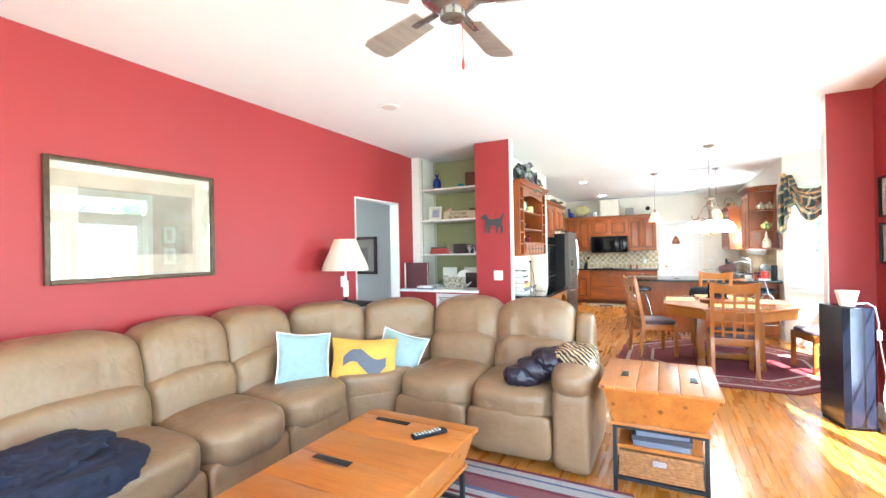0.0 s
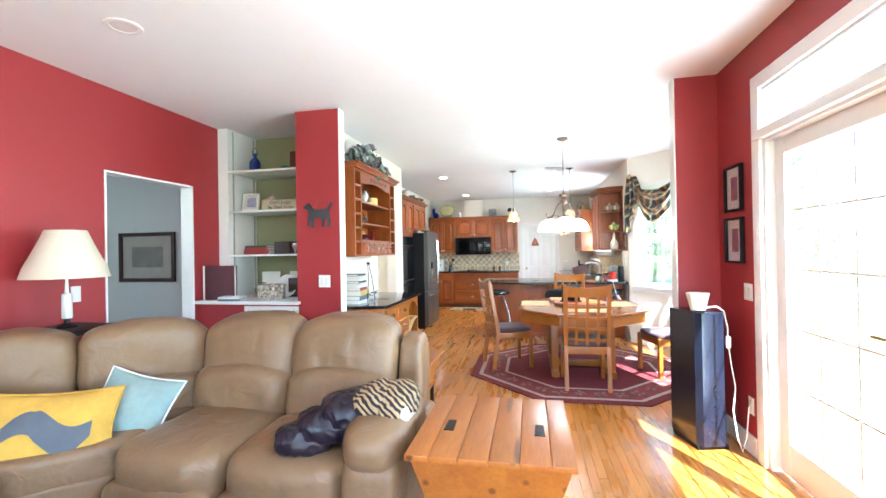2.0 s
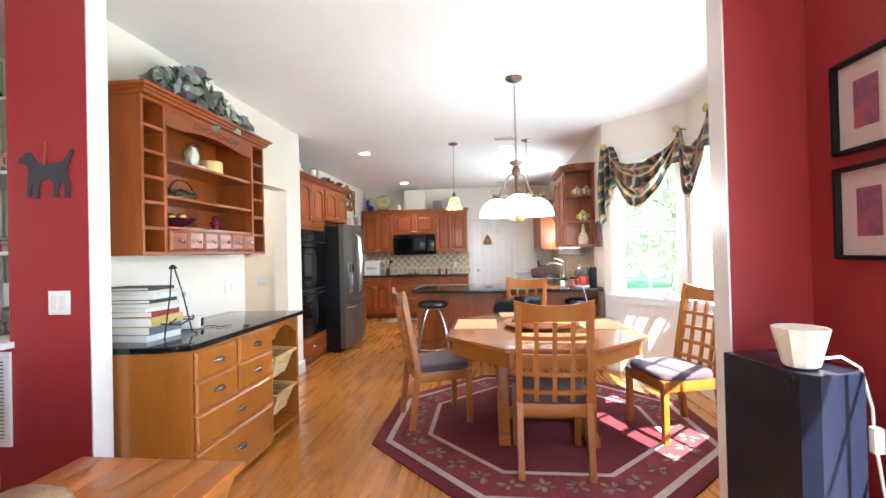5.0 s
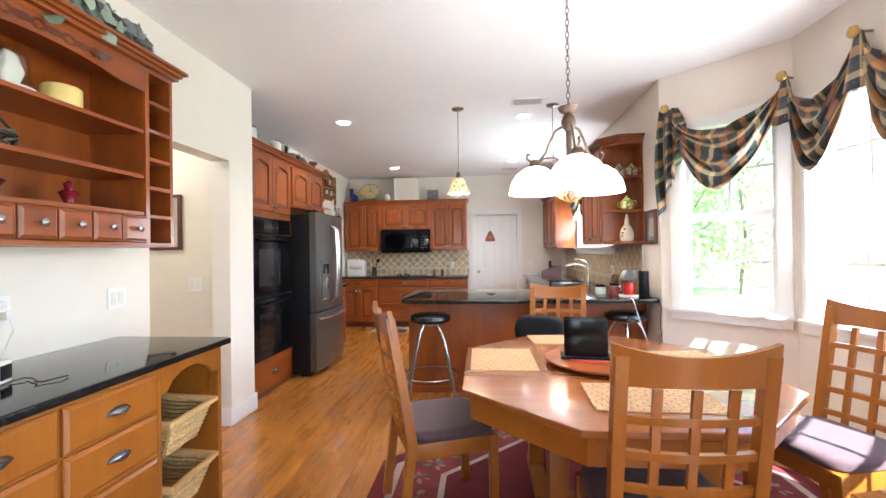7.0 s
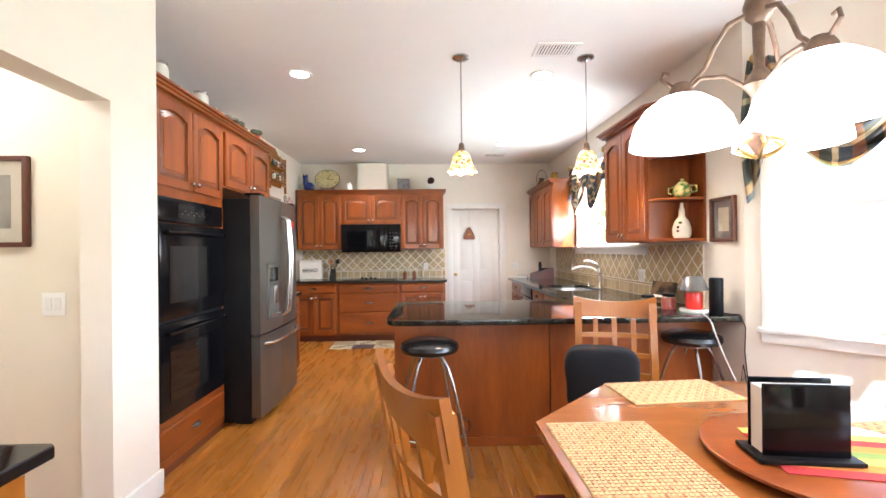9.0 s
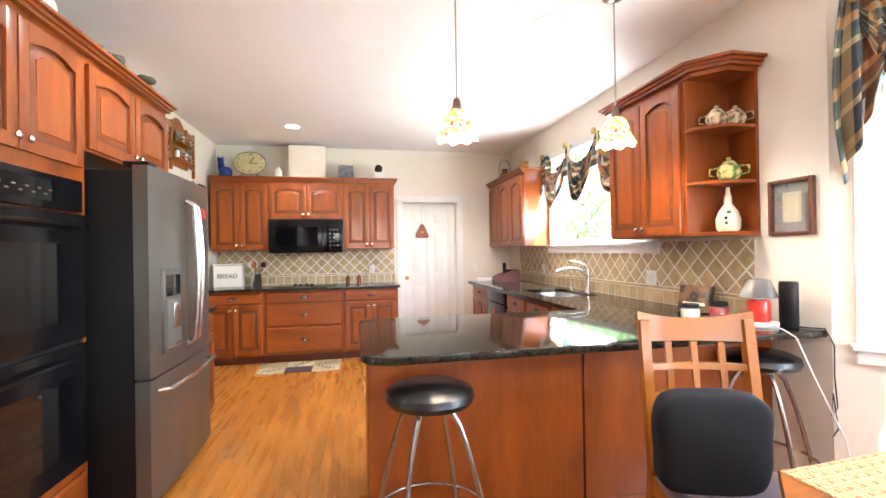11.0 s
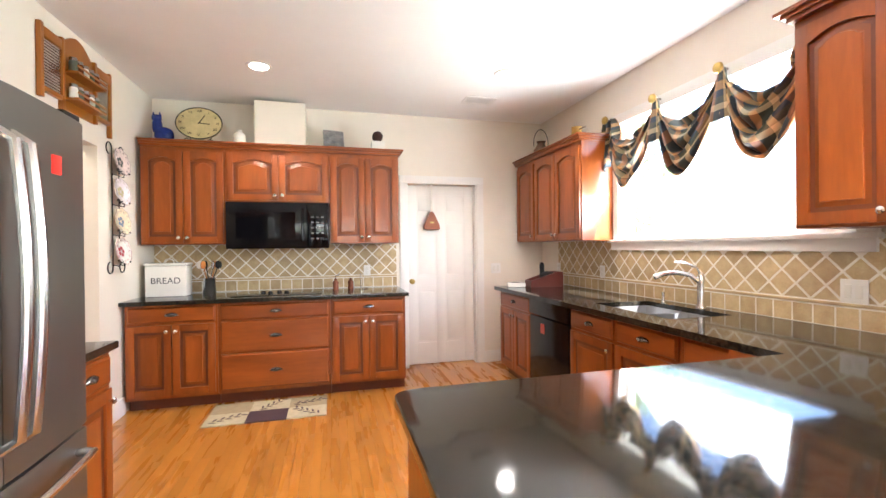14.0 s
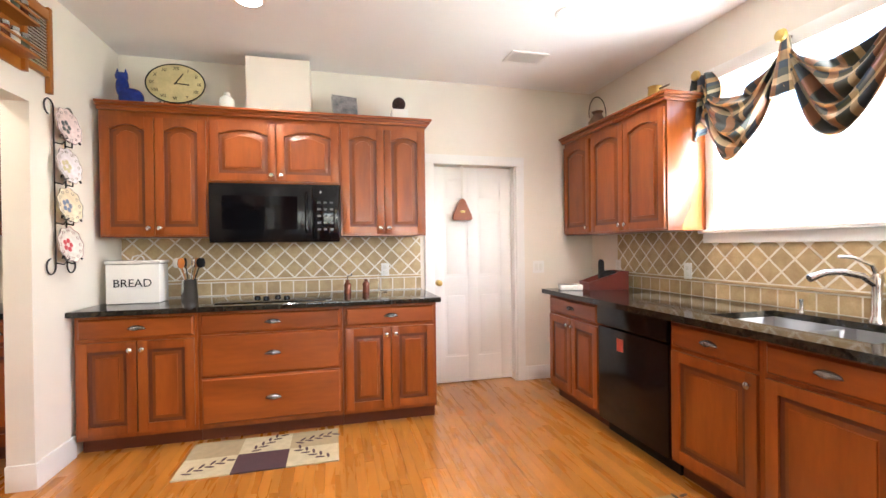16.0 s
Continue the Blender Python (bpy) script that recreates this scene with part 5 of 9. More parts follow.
def trunk_table(name, label, m, w, d, top, body_h, shelf=True, hinges=None):
    """A pine chest on iron legs: lid with two strap hinges, flared box; local origin at the plan's centre."""
    t = thing(name, label, "table", at=m)
    hw, hd = w / 2, d / 2
    boards = 4
    for i in range(boards):
        a, b = -hw + 0.09 + (w - 0.18) * i / boards, -hw + 0.09 + (w - 0.18) * (i + 1) / boards
        boxes("lid_board", PINE, t, (a + 0.001, b - 0.001, -hd, hd, top - 0.024, top), bevel=0.003)
    boxes("lid_end", PINE, t, (-hw, -hw + 0.09, -hd, hd, top - 0.024, top), bevel=0.004)
    boxes("lid_end", PINE, t, (hw - 0.09, hw, -hd, hd, top - 0.024, top), bevel=0.004)
    bm = bmesh.new()
    z0, z1 = top - 0.0245 - body_h, top - 0.0245
    k = 0.06
    v = [bm.verts.new(p) for p in ((-hw + k + 0.02, -hd + k, z0), (hw - k - 0.02, -hd + k, z0), (hw - k - 0.02, hd - k, z0), (-hw + k + 0.02, hd - k, z0),
                                   (-hw + 0.02, -hd + 0.015, z1), (hw - 0.02, -hd + 0.015, z1), (hw - 0.02, hd - 0.015, z1), (-hw + 0.02, hd - 0.015, z1))]
    for q in ((0, 3, 2, 1), (4, 5, 6, 7), (0, 1, 5, 4), (1, 2, 6, 5), (2, 3, 7, 6), (3, 0, 4, 7)):
        bm.faces.new([v[i] for i in q])
    part("box", bm, PINE, t)
    boxes("box_foot", PINE, t, (-hw + k, hw - k, -hd + k - 0.015, hd - k + 0.015, z0 - 0.02, z0 - 0.0005), bevel=0.004)
    lx, ly = hw - k - 0.02, hd - k - 0.01
    for sx in (-1, 1):
        for sy in (-1, 1):
            boxes("leg", IRON, t, (sx * lx - 0.012, sx * lx + 0.012, sy * ly - 0.012, sy * ly + 0.012, 0, z0 - 0.02), bevel=0.003)
    boxes("leg_rail", IRON, t, (-lx + 0.012, lx - 0.012, -ly - 0.01, -ly + 0.01, z0 - 0.04, z0 - 0.021), (-lx + 0.012, lx - 0.012, ly - 0.01, ly + 0.01, z0 - 0.04, z0 - 0.021),
          (-lx + 0.012, lx - 0.012, -ly - 0.01, -ly + 0.01, 0.08, 0.10), (-lx - 0.01, -lx + 0.01, -ly + 0.012, ly - 0.012, 0.08, 0.10), (lx - 0.01, lx + 0.01, -ly + 0.012, ly - 0.012, 0.08, 0.10))
    if shelf:
        boxes("shelf", PINE, t, (-lx + 0.013, lx - 0.013, -ly, ly, 0.27, 0.29))
    for a in hinges or (-0.3 * w, 0.3 * w):
        bm = bmesh.new()
        y0, y1 = (0.02, 0.24) if hinges else (-hd * 0.30, hd * 0.02)
        add_prism(bm, [(a - 0.022, y0), (a + 0.022, y0), (a + 0.018, y1), (a - 0.018, y1)], top, top + 0.004, 0.001)
        part("strap_hinge", bm, IRON, t, "black iron strap hinge")
    return t


trunk_table("end_table", "knotty pine trunk end table on iron legs with wicker basket", pose(0.26, 2.77, 0), 0.64, 0.70, 0.655, 0.20)
trunk_table("end_table", "knotty pine trunk end table on iron legs behind the sofa", pose(-0.56, 3.86, 0), 0.62, 0.56, 0.66, 0.20)
trunk_table("coffee_table", "knotty pine trunk coffee table with strap hinges on the striped rug", pose(-1.0, 1.32, 0.012, 0, 0, 90), 1.22, 0.72, 0.47, 0.16, shelf=False, hinges=(0.48, -0.04))

# pedestal by the french door
sp = thing("loudspeaker_tower", "tall satin black faceted loudspeaker tower beside the red wall", "loudspeaker", at=pose(1.61, 4.32, 0, 0, 0, 14))
bm = bmesh.new()
add_prism(bm, [(-0.065, -0.17), (0.09, -0.17), (0.14, -0.11), (0.14, 0.17), (-0.095, 0.17), (-0.095, -0.13)], 0.03, 0.965, 0.006)
part("cabinet", bm, material("satin_black_vinyl", (0.010, 0.012, 0.022), 0.2, bump=0.1, bump_scale=60), sp)
boxes("plinth", MATTBLACK, sp, (-0.09, 0.135, -0.14, 0.16, 0, 0.03))


# ---- outdoors ----
LAWN = material("lawn", (0.20, 0.32, 0.09), 0.9, vary=0.25, scale=1.2, grain=0.4)
LEAF = material("leaves", (0.24, 0.34, 0.12), 0.7, vary=0.2, scale=3, per_piece=0.35)
leaf_nodes = LEAF.node_tree
thin, blend = leaf_nodes.nodes.new("ShaderNodeBsdfTranslucent"), leaf_nodes.nodes.new("ShaderNodeMixShader")
thin.inputs[0].default_value = (0.55, 0.68, 0.36, 1)
leaf_nodes.links.new(leaf_nodes.nodes["Principled BSDF"].outputs[0], blend.inputs[1])
leaf_nodes.links.new(thin.outputs[0], blend.inputs[2]), leaf_nodes.links.new(blend.outputs[0], leaf_nodes.nodes["Material Output"].inputs[0])
BARK = material("bark", (0.22, 0.18, 0.14), 0.9, vary=0.2, scale=12)
PALE_SLAB = material("pale_slab", (0.45, 0.43, 0.40), 0.8, vary=0.06, scale=4)
boxes("ground", LAWN, None, (-400, 400, -400, 400, -0.6, -0.45))
tagged(bpy.data.objects["ground"], "mown green lawn", "", "", "structure")
# pale slab added over the lawn so the french door view reads white
boxes("patio", PALE_SLAB, None, (2.25, 7.5, -4.0, 5.2, -0.449, -0.40))
tagged(bpy.data.objects["patio"], "added pale slab whitening the view through the french doors", "", "", "structure")


def tree(x, y, h, seed):
    rnd = random.Random(seed)
    t = thing("tree", "broadleaf tree in full leaf on the lawn", "tree", "garden trees", pose(x, y, -0.45))
    bm = bmesh.new()
    add_tube(bm, [(0.1 * math.sin(i), 0.1 * math.cos(i * 1.3), h * 0.8 * i / 6) for i in range(7)], 0.11, 8, 0.03)
    for k in range(7):
        a, z = rnd.random() * 6.3, h * (0.25 + 0.08 * k)
        add_tube(bm, [(0, 0, z), (0.8 * math.cos(a), 0.8 * math.sin(a), z + 0.5), (1.7 * math.cos(a), 1.7 * math.sin(a), z + 1.2)], 0.05, 6, 0.015)
    part("trunk", bm, BARK, t)
    verts, faces = [], []
    for k in range(34):
        a, z = rnd.random() * 6.3, h * (0.12 + 0.85 * rnd.random())
        r = 2.1 * math.sin(min(1, (h - z) / h * 1.5 + 0.15) * 1.5) * rnd.random() ** 0.5
        c = Vector((r * math.cos(a), r * math.sin(a), z))
        for j in range(90):
            p = c + Vector((rnd.gauss(0, 0.38), rnd.gauss(0, 0.38), rnd.gauss(0, 0.30)))
            u = Vector((rnd.gauss(0, 1), rnd.gauss(0, 1), rnd.gauss(0, 1))).normalized() * 0.10
            w = u.cross(Vector((rnd.gauss(0, 1), rnd.gauss(0, 1), rnd.gauss(0, 1)))).normalized() * 0.06
            i = len(verts)
            verts += [p - u, p + w, p + u, p - w]
            faces.append((i, i + 1, i + 2, i + 3))
    me = bpy.data.meshes.new("crown")
    me.from_pydata([tuple(v) for v in verts], [], faces)
    me.materials.append(LEAF)
    cr = new("crown", me)
    cr.parent = t


for k, (x, y, h) in enumerate(((7.5, 20, 8), (8.8, 23, 9), (10.4, 21.5, 8), (12, 24, 9), (6.2, 23, 8), (18, 6, 7), (20, 10, 8), (21, 1.5, 8), (17, -3, 7), (13.5, 27, 9), (19, 14, 8))):
    tree(x, y, h, k)


# ---- backsplash tiles ----
def clip(poly, x0, x1, y0, y1):
    for axis, lim, keep in ((0, x0, 1), (0, x1, -1), (1, y0, 1), (1, y1, -1)):
        out = []
        for i, p in enumerate(poly):
            q = poly[(i + 1) % len(poly)]
            a, b = (p[axis] - lim) * keep, (q[axis] - lim) * keep
            if a >= 0:
                out.append(p)
            if (a > 0 > b) or (a < 0 < b):
                k = a / (a - b)
                out.append((p[0] + (q[0] - p[0]) * k, p[1] + (q[1] - p[1]) * k))
        poly = out
        if len(poly) < 3:
            return None
    return poly


def backsplash(name, label, m, length, top=1.375, skip=None):
    """Travertine: a row of square tiles, a pencil liner, diamonds above, all proud of the grout."""
    b = thing(name, label, "backsplash", at=m)
    boxes("grout", GROUT, b, (0, length, -0.0118, 0, 0.916, top))
    flat = lambda x, y, z: (x, -z, y)
    w, cache = 0.104, {}
    n = int(length / w)
    for i in range(n + 1):
        x0, x1 = i * w + 0.005, min((i + 1) * w - 0.005, length)
        if x1 - x0 > 0.02:
            if i == 0 or x1 - x0 < w - 0.01:
                bm = bmesh.new()
                add_box(bm, 0, x1 - x0, -0.0138, -0.0119, 0.0, 0.095)
                me = mesh_of("tile", bm, TILE)
                if i == 0:
                    cache["sq"] = me
            else:
                me = cache["sq"]
            ob = new("tile", me)
            ob.parent, ob.location = b, (x0, 0, 0.92)
    boxes("liner", TILE, b, (0, length, -0.022, -0.0119, 1.024, 1.04), bevel=0.004)
    d, g = 0.074, 0.0075
    z0 = 1.045
    rows, cols = int((top - z0) / d) + 2, int(length / d) + 2
    full = None
    for r in range(rows):
        for c in range(cols):
            if (r + c) % 2:
                continue
            cx, cz = c * d, z0 + r * d
            e = d - g * 1.2
            poly = [(cx - e, cz), (cx, cz - e), (cx + e, cz), (cx, cz + e)]
            cut = clip(poly, 0.002, length - 0.002, z0 + 0.002, top - 0.002)
            if not cut or len(cut) < 3 or (skip and skip(cx, cz)):
                continue
            if len(cut) == 4 and all(abs(a[0] - q[0]) + abs(a[1] - q[1]) < 1e-6 for a, q in zip(poly, cut)):
                if full is None:
                    bm = bmesh.new()
                    add_prism(bm, [(-e, 0), (0, -e), (e, 0), (0, e)], 0.0119, 0.0137, at=flat)
                    bmesh.ops.recalc_face_normals(bm, faces=bm.faces[:])
                    full = mesh_of("tile", bm, TILE)
                ob = new("tile", full)
                ob.location = (cx, 0, cz)
            else:
                bm = bmesh.new()
                add_prism(bm, [(x - cx, z - cz) for x, z in cut], 0.0119, 0.0137, at=flat)
                bmesh.ops.recalc_face_normals(bm, faces=bm.faces[:])
                ob = new("tile", mesh_of("tile", bm, TILE))
                ob.location = (cx, 0, cz)
            ob.parent = b


backsplash("backsplash_cooktop", "beige travertine backsplash laid in diamonds over a square row", pose(-2.185, 12.318, 0), 2.335, 1.378)
m_east, _ = frame_between((1.898, 11.90), (1.898, 8.22), False)
backsplash("backsplash_sink", "beige travertine backsplash laid in diamonds along the sink wall", m_east, 3.68, 1.378, skip=lambda x, z: 1.0 < x < 2.85 and z > 1.33)


# ---- small wall things ----
def plate(m, gang=1, outlet=False, name=None):
    p = thing(name or ("wall_outlet" if outlet else "light_switch"), "white wall plate with " + ("sockets" if outlet else "rocker switches"), "outlet" if outlet else "light switch", at=m)
    w = 0.035 + 0.023 * (gang - 1)
    boxes("plate", WHITE, p, (-w, w, -0.006, 0, -0.058, 0.058), bevel=0.002)
    for i in range(gang):
        x = (i - (gang - 1) / 2) * 0.046
        if outlet:
            boxes("socket", CERAMIC, p, (x - 0.016, x + 0.016, -0.009, -0.0062, 0.008, 0.036), (x - 0.016, x + 0.016, -0.009, -0.0062, -0.036, -0.008), bevel=0.003)
        else:
            boxes("rocker", CERAMIC, p, (x - 0.016, x + 0.016, -0.010, -0.0062, -0.032, 0.032), bevel=0.002)


S, E_, W_ = 0, -90, 90
plate(pose(-1.48, 4.618, 1.165), 2)
plate(pose(EAST - 0.001, 4.17, 1.11, 0, 0, E_), 2)
plate(pose(EAST - 0.001, 4.16, 0.33, 0, 0, E_), 1, True)
plate(pose(DWEST + 0.001, 6.19, 1.12, 0, 0, W_), 2)
plate(pose(DWEST + 0.001, 5.62, 1.13, 0, 0, W_), 1, True)
plate(pose(-1.99, 7.398, 1.10), 2)
plate(pose(-0.17, 12.302, 1.09), 1, True)
plate(pose(1.31, NORTH - 0.001, 1.08), 2)
plate(pose(1.88, 11.88, 1.09, 0, 0, E_), 1, True)
plate(pose(1.88, 11.09, 1.09, 0, 0, E_), 1, True)
plate(pose(1.88, 9.11, 1.10, 0, 0, E_), 2)

ART = material("faded_print", (0.30, 0.28, 0.24), 0.5, vary=0.35, scale=9, dark=(0.08, 0.07, 0.06))


def picture(name, label, m, w, h, frame_w, frame_mat, mat_w, art=None, mount=None):
    """A framed picture: local x along the wall, front to -y, centre at the origin."""
    p = thing(name, label, "picture", at=m)
    boxes("frame", frame_mat, p, (-w / 2, -w / 2 + frame_w, -0.03, 0, -h / 2, h / 2), (w / 2 - frame_w, w / 2, -0.03, 0, -h / 2, h / 2),
          (-w / 2 + frame_w, w / 2 - frame_w, -0.03, 0, -h / 2, -h / 2 + frame_w), (-w / 2 + frame_w, w / 2 - frame_w, -0.03, 0, h / 2 - frame_w, h / 2), bevel=0.005)
    a, b = w / 2 - frame_w, h / 2 - frame_w
    boxes("mount", mount or PAPER, p, (-a, a, -0.008, -0.002, -b, b))
    if art:
        boxes("print", art, p, (-a + mat_w, a - mat_w, -0.0095, -0.0081, -b + mat_w, b - mat_w))
    g = boxes("glass", PICTURE_GLASS, p, (-a, a, -0.016, -0.013, -b, b))
    g.visible_shadow = False
    return p


GOLDFRAME = material("bronze_gilt_frame", (0.085, 0.05, 0.028), 0.35, metal=0.5, vary=0.2, scale=30)
DARKWOOD = material("dark_stained_wood", (0.035, 0.018, 0.012), 0.35)
BLUEART = material("blue_red_print", (0.42, 0.13, 0.12), 0.5, vary=0.3, scale=11, dark=(0.05, 0.06, 0.24), spread=0.2)
GREYMOUNT = material("grey_mount", (0.45, 0.42, 0.35), 0.8)
WELLMOUNT = material("sand_mount", (0.55, 0.50, 0.40), 0.8)
picture("framed_picture", "wide print with cream mount in a bronze frame, red wall", pose(WEST + 0.001, 1.36, 1.70, 0, 0, W_), 1.05, 0.76, 0.03, GOLDFRAME, 0.14,
        material("pale_landscape_print", (0.42, 0.40, 0.33), 0.6, vary=0.2, scale=5, dark=(0.22, 0.22, 0.17)), mount=material("cream_mount", (0.60, 0.54, 0.42), 0.8))
for z in (1.845, 1.47):
    picture("framed_picture", "small blue and red print with white mount in a black frame", pose(EAST - 0.001, 4.335, z, 0, 0, E_), 0.26, 0.33, 0.016, MATTBLACK, 0.065, BLUEART, CERAMIC)
picture("framed_picture", "dark print with a grey mount in a black frame", pose(-4.15, 5.299, 1.42), 0.80, 0.60, 0.045, DARKWOOD, 0.13, ART, GREYMOUNT)
picture("framed_picture", "sepia print in a reddish wooden frame in the side passage", pose(-2.24, 7.399, 1.62), 0.28, 0.46, 0.025, material("red_brown_frame", (0.10, 0.03, 0.015), 0.35), 0.07, ART, WELLMOUNT)
fp = picture("framed_certificate", "small certificate with a grey mount in a reddish wooden frame", pose(EAST - 0.001, 8.00, 1.54, 0, 0, E_), 0.24, 0.30, 0.02, material("walnut_frame", (0.12, 0.04, 0.02), 0.35), 0.05,
             material("aged_certificate", (0.50, 0.44, 0.30), 0.7, vary=0.06), material("blue_grey_mount", (0.16, 0.16, 0.155), 0.8))
rnd = random.Random(3)
bm = bmesh.new()
for i in range(9):
    add_box(bm, -0.05, -0.05 + 0.06 + 0.035 * rnd.random(), -0.0108, -0.0096, 0.07 - 0.016 * i, 0.074 - 0.016 * i)
part("writing", bm, GREYMOUNT, fp, "unreadable lines of writing")["kind"] = "stuff"

# dog cut-out, vent grille
dog = [(-0.175, 0.075), (-0.165, 0.095), (-0.14, 0.105), (-0.125, 0.125), (-0.095, 0.12), (-0.08, 0.09), (-0.06, 0.062), (0.0, 0.052), (0.07, 0.056), (0.10, 0.062), (0.125, 0.09), (0.15, 0.13), (0.168, 0.128),
       (0.155, 0.085), (0.132, 0.045), (0.125, 0.01), (0.128, -0.03), (0.145, -0.06), (0.138, -0.12), (0.142, -0.135), (0.108, -0.137), (0.112, -0.075), (0.09, -0.045), (0.07, -0.09), (0.072, -0.13), (0.042, -0.132),
       (0.046, -0.06), (0.02, -0.03), (-0.03, -0.04), (-0.045, -0.06), (-0.05, -0.125), (-0.045, -0.137), (-0.08, -0.137), (-0.082, -0.06), (-0.095, -0.07), (-0.10, -0.12), (-0.125, -0.125), (-0.118, -0.04), (-0.108, 0.0),
       (-0.115, 0.04), (-0.135, 0.058), (-0.165, 0.06)]
dg = thing("dog_cutout", "dark grey metal dog silhouette hanging on the red wall", "wall decoration", at=pose(-1.535, 4.617, 1.80))
bm = bmesh.new()
dog = [(x * 0.88, y * (0.86 if y > 0 else 0.92)) for x, y in dog]
add_prism(bm, dog[::-1], 0.001, 0.007, at=lambda x, y, z: (x, -z, y))
part("silhouette", bm, material("slate_grey_metal", (0.06, 0.065, 0.075), 0.5, metal=0.3), dg)
bm = bmesh.new()
add_tube(bm, [(-0.01, -0.008, 0.04), (0.0, -0.008, 0.15)], 0.006, 6)
part("hanger", bm, material("rust_cord", (0.35, 0.06, 0.03), 0.7), dg)
vg = thing("return_air_grille", "white louvred return-air grille under the niche counter", "vent", at=pose(-2.04, 4.618, 0.70))
boxes("grille_frame", WHITE, vg, (-0.29, 0.29, -0.012, 0, 0.19, 0.225), (-0.29, 0.29, -0.012, 0, -0.24, -0.205), (-0.29, -0.255, -0.012, 0, -0.205, 0.19), (0.255, 0.29, -0.012, 0, -0.205, 0.19), (-0.009, 0.009, -0.0121, 0, -0.205, 0.19), bevel=0.002)
boxes("backing", MATTBLACK, vg, (-0.255, 0.255, -0.001, 0, -0.205, 0.19))
for i in range(22):
    z = -0.198 + 0.018 * i
    boxes("louvre", WHITE, vg, (-0.255, 0.255, -0.010, -0.0015, z, z + 0.0105))

# niche: counter, shelves and what stands on them
tagged(boxes("niche_counter", WHITE, None, (-2.857, -1.735, 4.56, 5.41, 0.945, 0.975), bevel=0.004), "white painted counter of the shelf niche", "shelf")
for z in (1.43, 1.90, 2.33):
    tagged(boxes("niche_shelf", WHITE, None, (-2.738, -1.803, 4.93, 5.418, z - 0.02, z), bevel=0.003), "white painted shelf in the green-backed niche", "shelf", "niche shelves")
boxes("shelf_standard", GREYMOUNT, None, (-2.739, -2.733, 5.00, 5.02, 0.98, H - 0.02), (-2.739, -2.733, 5.36, 5.38, 0.98, H - 0.02))
tagged(bpy.data.objects["shelf_standard"], "slotted metal shelf standards on the niche side", "bracket")

BOOKCOLORS = [material("book_cloth", c, 0.6, vary=0.08) for c in ((0.30, 0.04, 0.035), (0.05, 0.07, 0.05), (0.62, 0.58, 0.48), (0.04, 0.04, 0.05), (0.55, 0.42, 0.12), (0.14, 0.16, 0.2), (0.7, 0.7, 0.68), (0.08, 0.02, 0.025))]


def book(x, y, z, w, d, h, color, rz=0.0, label="hardback book lying flat", up=False):
    b = thing("book", label, "book", at=pose(x, y, z, 0, 0, rz))
    c = BOOKCOLORS[color]
    boxes("cover", c, b, (-w / 2, w / 2, -d / 2, d / 2, 0, 0.003), (-w / 2, w / 2, -d / 2, d / 2, h - 0.003, h), (-w / 2, w / 2, -d / 2, -d / 2 + 0.003, 0.003, h - 0.003))
    boxes("page_block", PAPER, b, (-w / 2 + 0.004, w / 2 - 0.004, -d / 2 + 0.0032, d / 2 - 0.005, 0.0031, h - 0.0031))
    return b


def turned(name, label, category, profile, mat, place, partname="body", seg=24, smooth=50):
    t = thing(name, label, category, at=pose(*place))
    bm = bmesh.new()
    add_lathe(bm, profile, seg)
    part(partname, bm, mat, t, smooth=smooth)
    return t


COBALT = material("cobalt_glaze", (0.012, 0.028, 0.20), 0.12, vary=0.2, scale=30)
TEAL = material("teal_glaze", (0.02, 0.22, 0.25), 0.2)
bt = turned("bottle", "blue siphon bottle in a wire cage on the top shelf", "bottle", [(0.055, 0), (0.06, 0.01), (0.06, 0.13), (0.045, 0.165), (0.02, 0.185), (0.018, 0.215), (0.026, 0.22), (0.026, 0.235), (0.0003, 0.24)], COBALT, (-2.60, 5.2, 2.331))
bm = bmesh.new()
add_tube(bm, [(-0.03, 0, 0.22), (-0.03, 0, 0.27), (0, 0, 0.30), (0.03, 0, 0.27), (0.03, 0, 0.22)], 0.004, 6)
part("handle", bm, IRON, bt)
turned("vase", "small teal glazed bowl on the top shelf", "vase", [(0.03, 0), (0.055, 0.03), (0.05, 0.06), (0.03, 0.075), (0.0003, 0.076)], TEAL, (-2.22, 5.2, 2.331))
tagged(boxes("wooden_box", material("red_brown_box", (0.10, 0.028, 0.014), 0.4, vary=0.2, scale=12), None, (-2.11, -1.84, 5.1, 5.22, 2.331, 2.54), bevel=0.004), "dark reddish wooden box on the top shelf", "box")
picture("small_picture", "white photo frame with a blue and white drawing on the shelf", pose(-2.56, 5.08, 2.00, -8), 0.19, 0.19, 0.018, CERAMIC, 0.025, material("blue_sketch", (0.55, 0.6, 0.7), 0.6, vary=0.3, scale=25, dark=(0.1, 0.15, 0.4)))
sg = thing("wooden_sign", "cream painted wooden sign with dark lettering leaning on the shelf", "sign", at=pose(-2.19, 5.06, 1.901))
boxes("board", material("beige_sign_board", (0.46, 0.37, 0.25), 0.7, vary=0.1, scale=12), sg, (-0.23, 0.24, -0.012, 0.012, 0, 0.115), bevel=0.003)


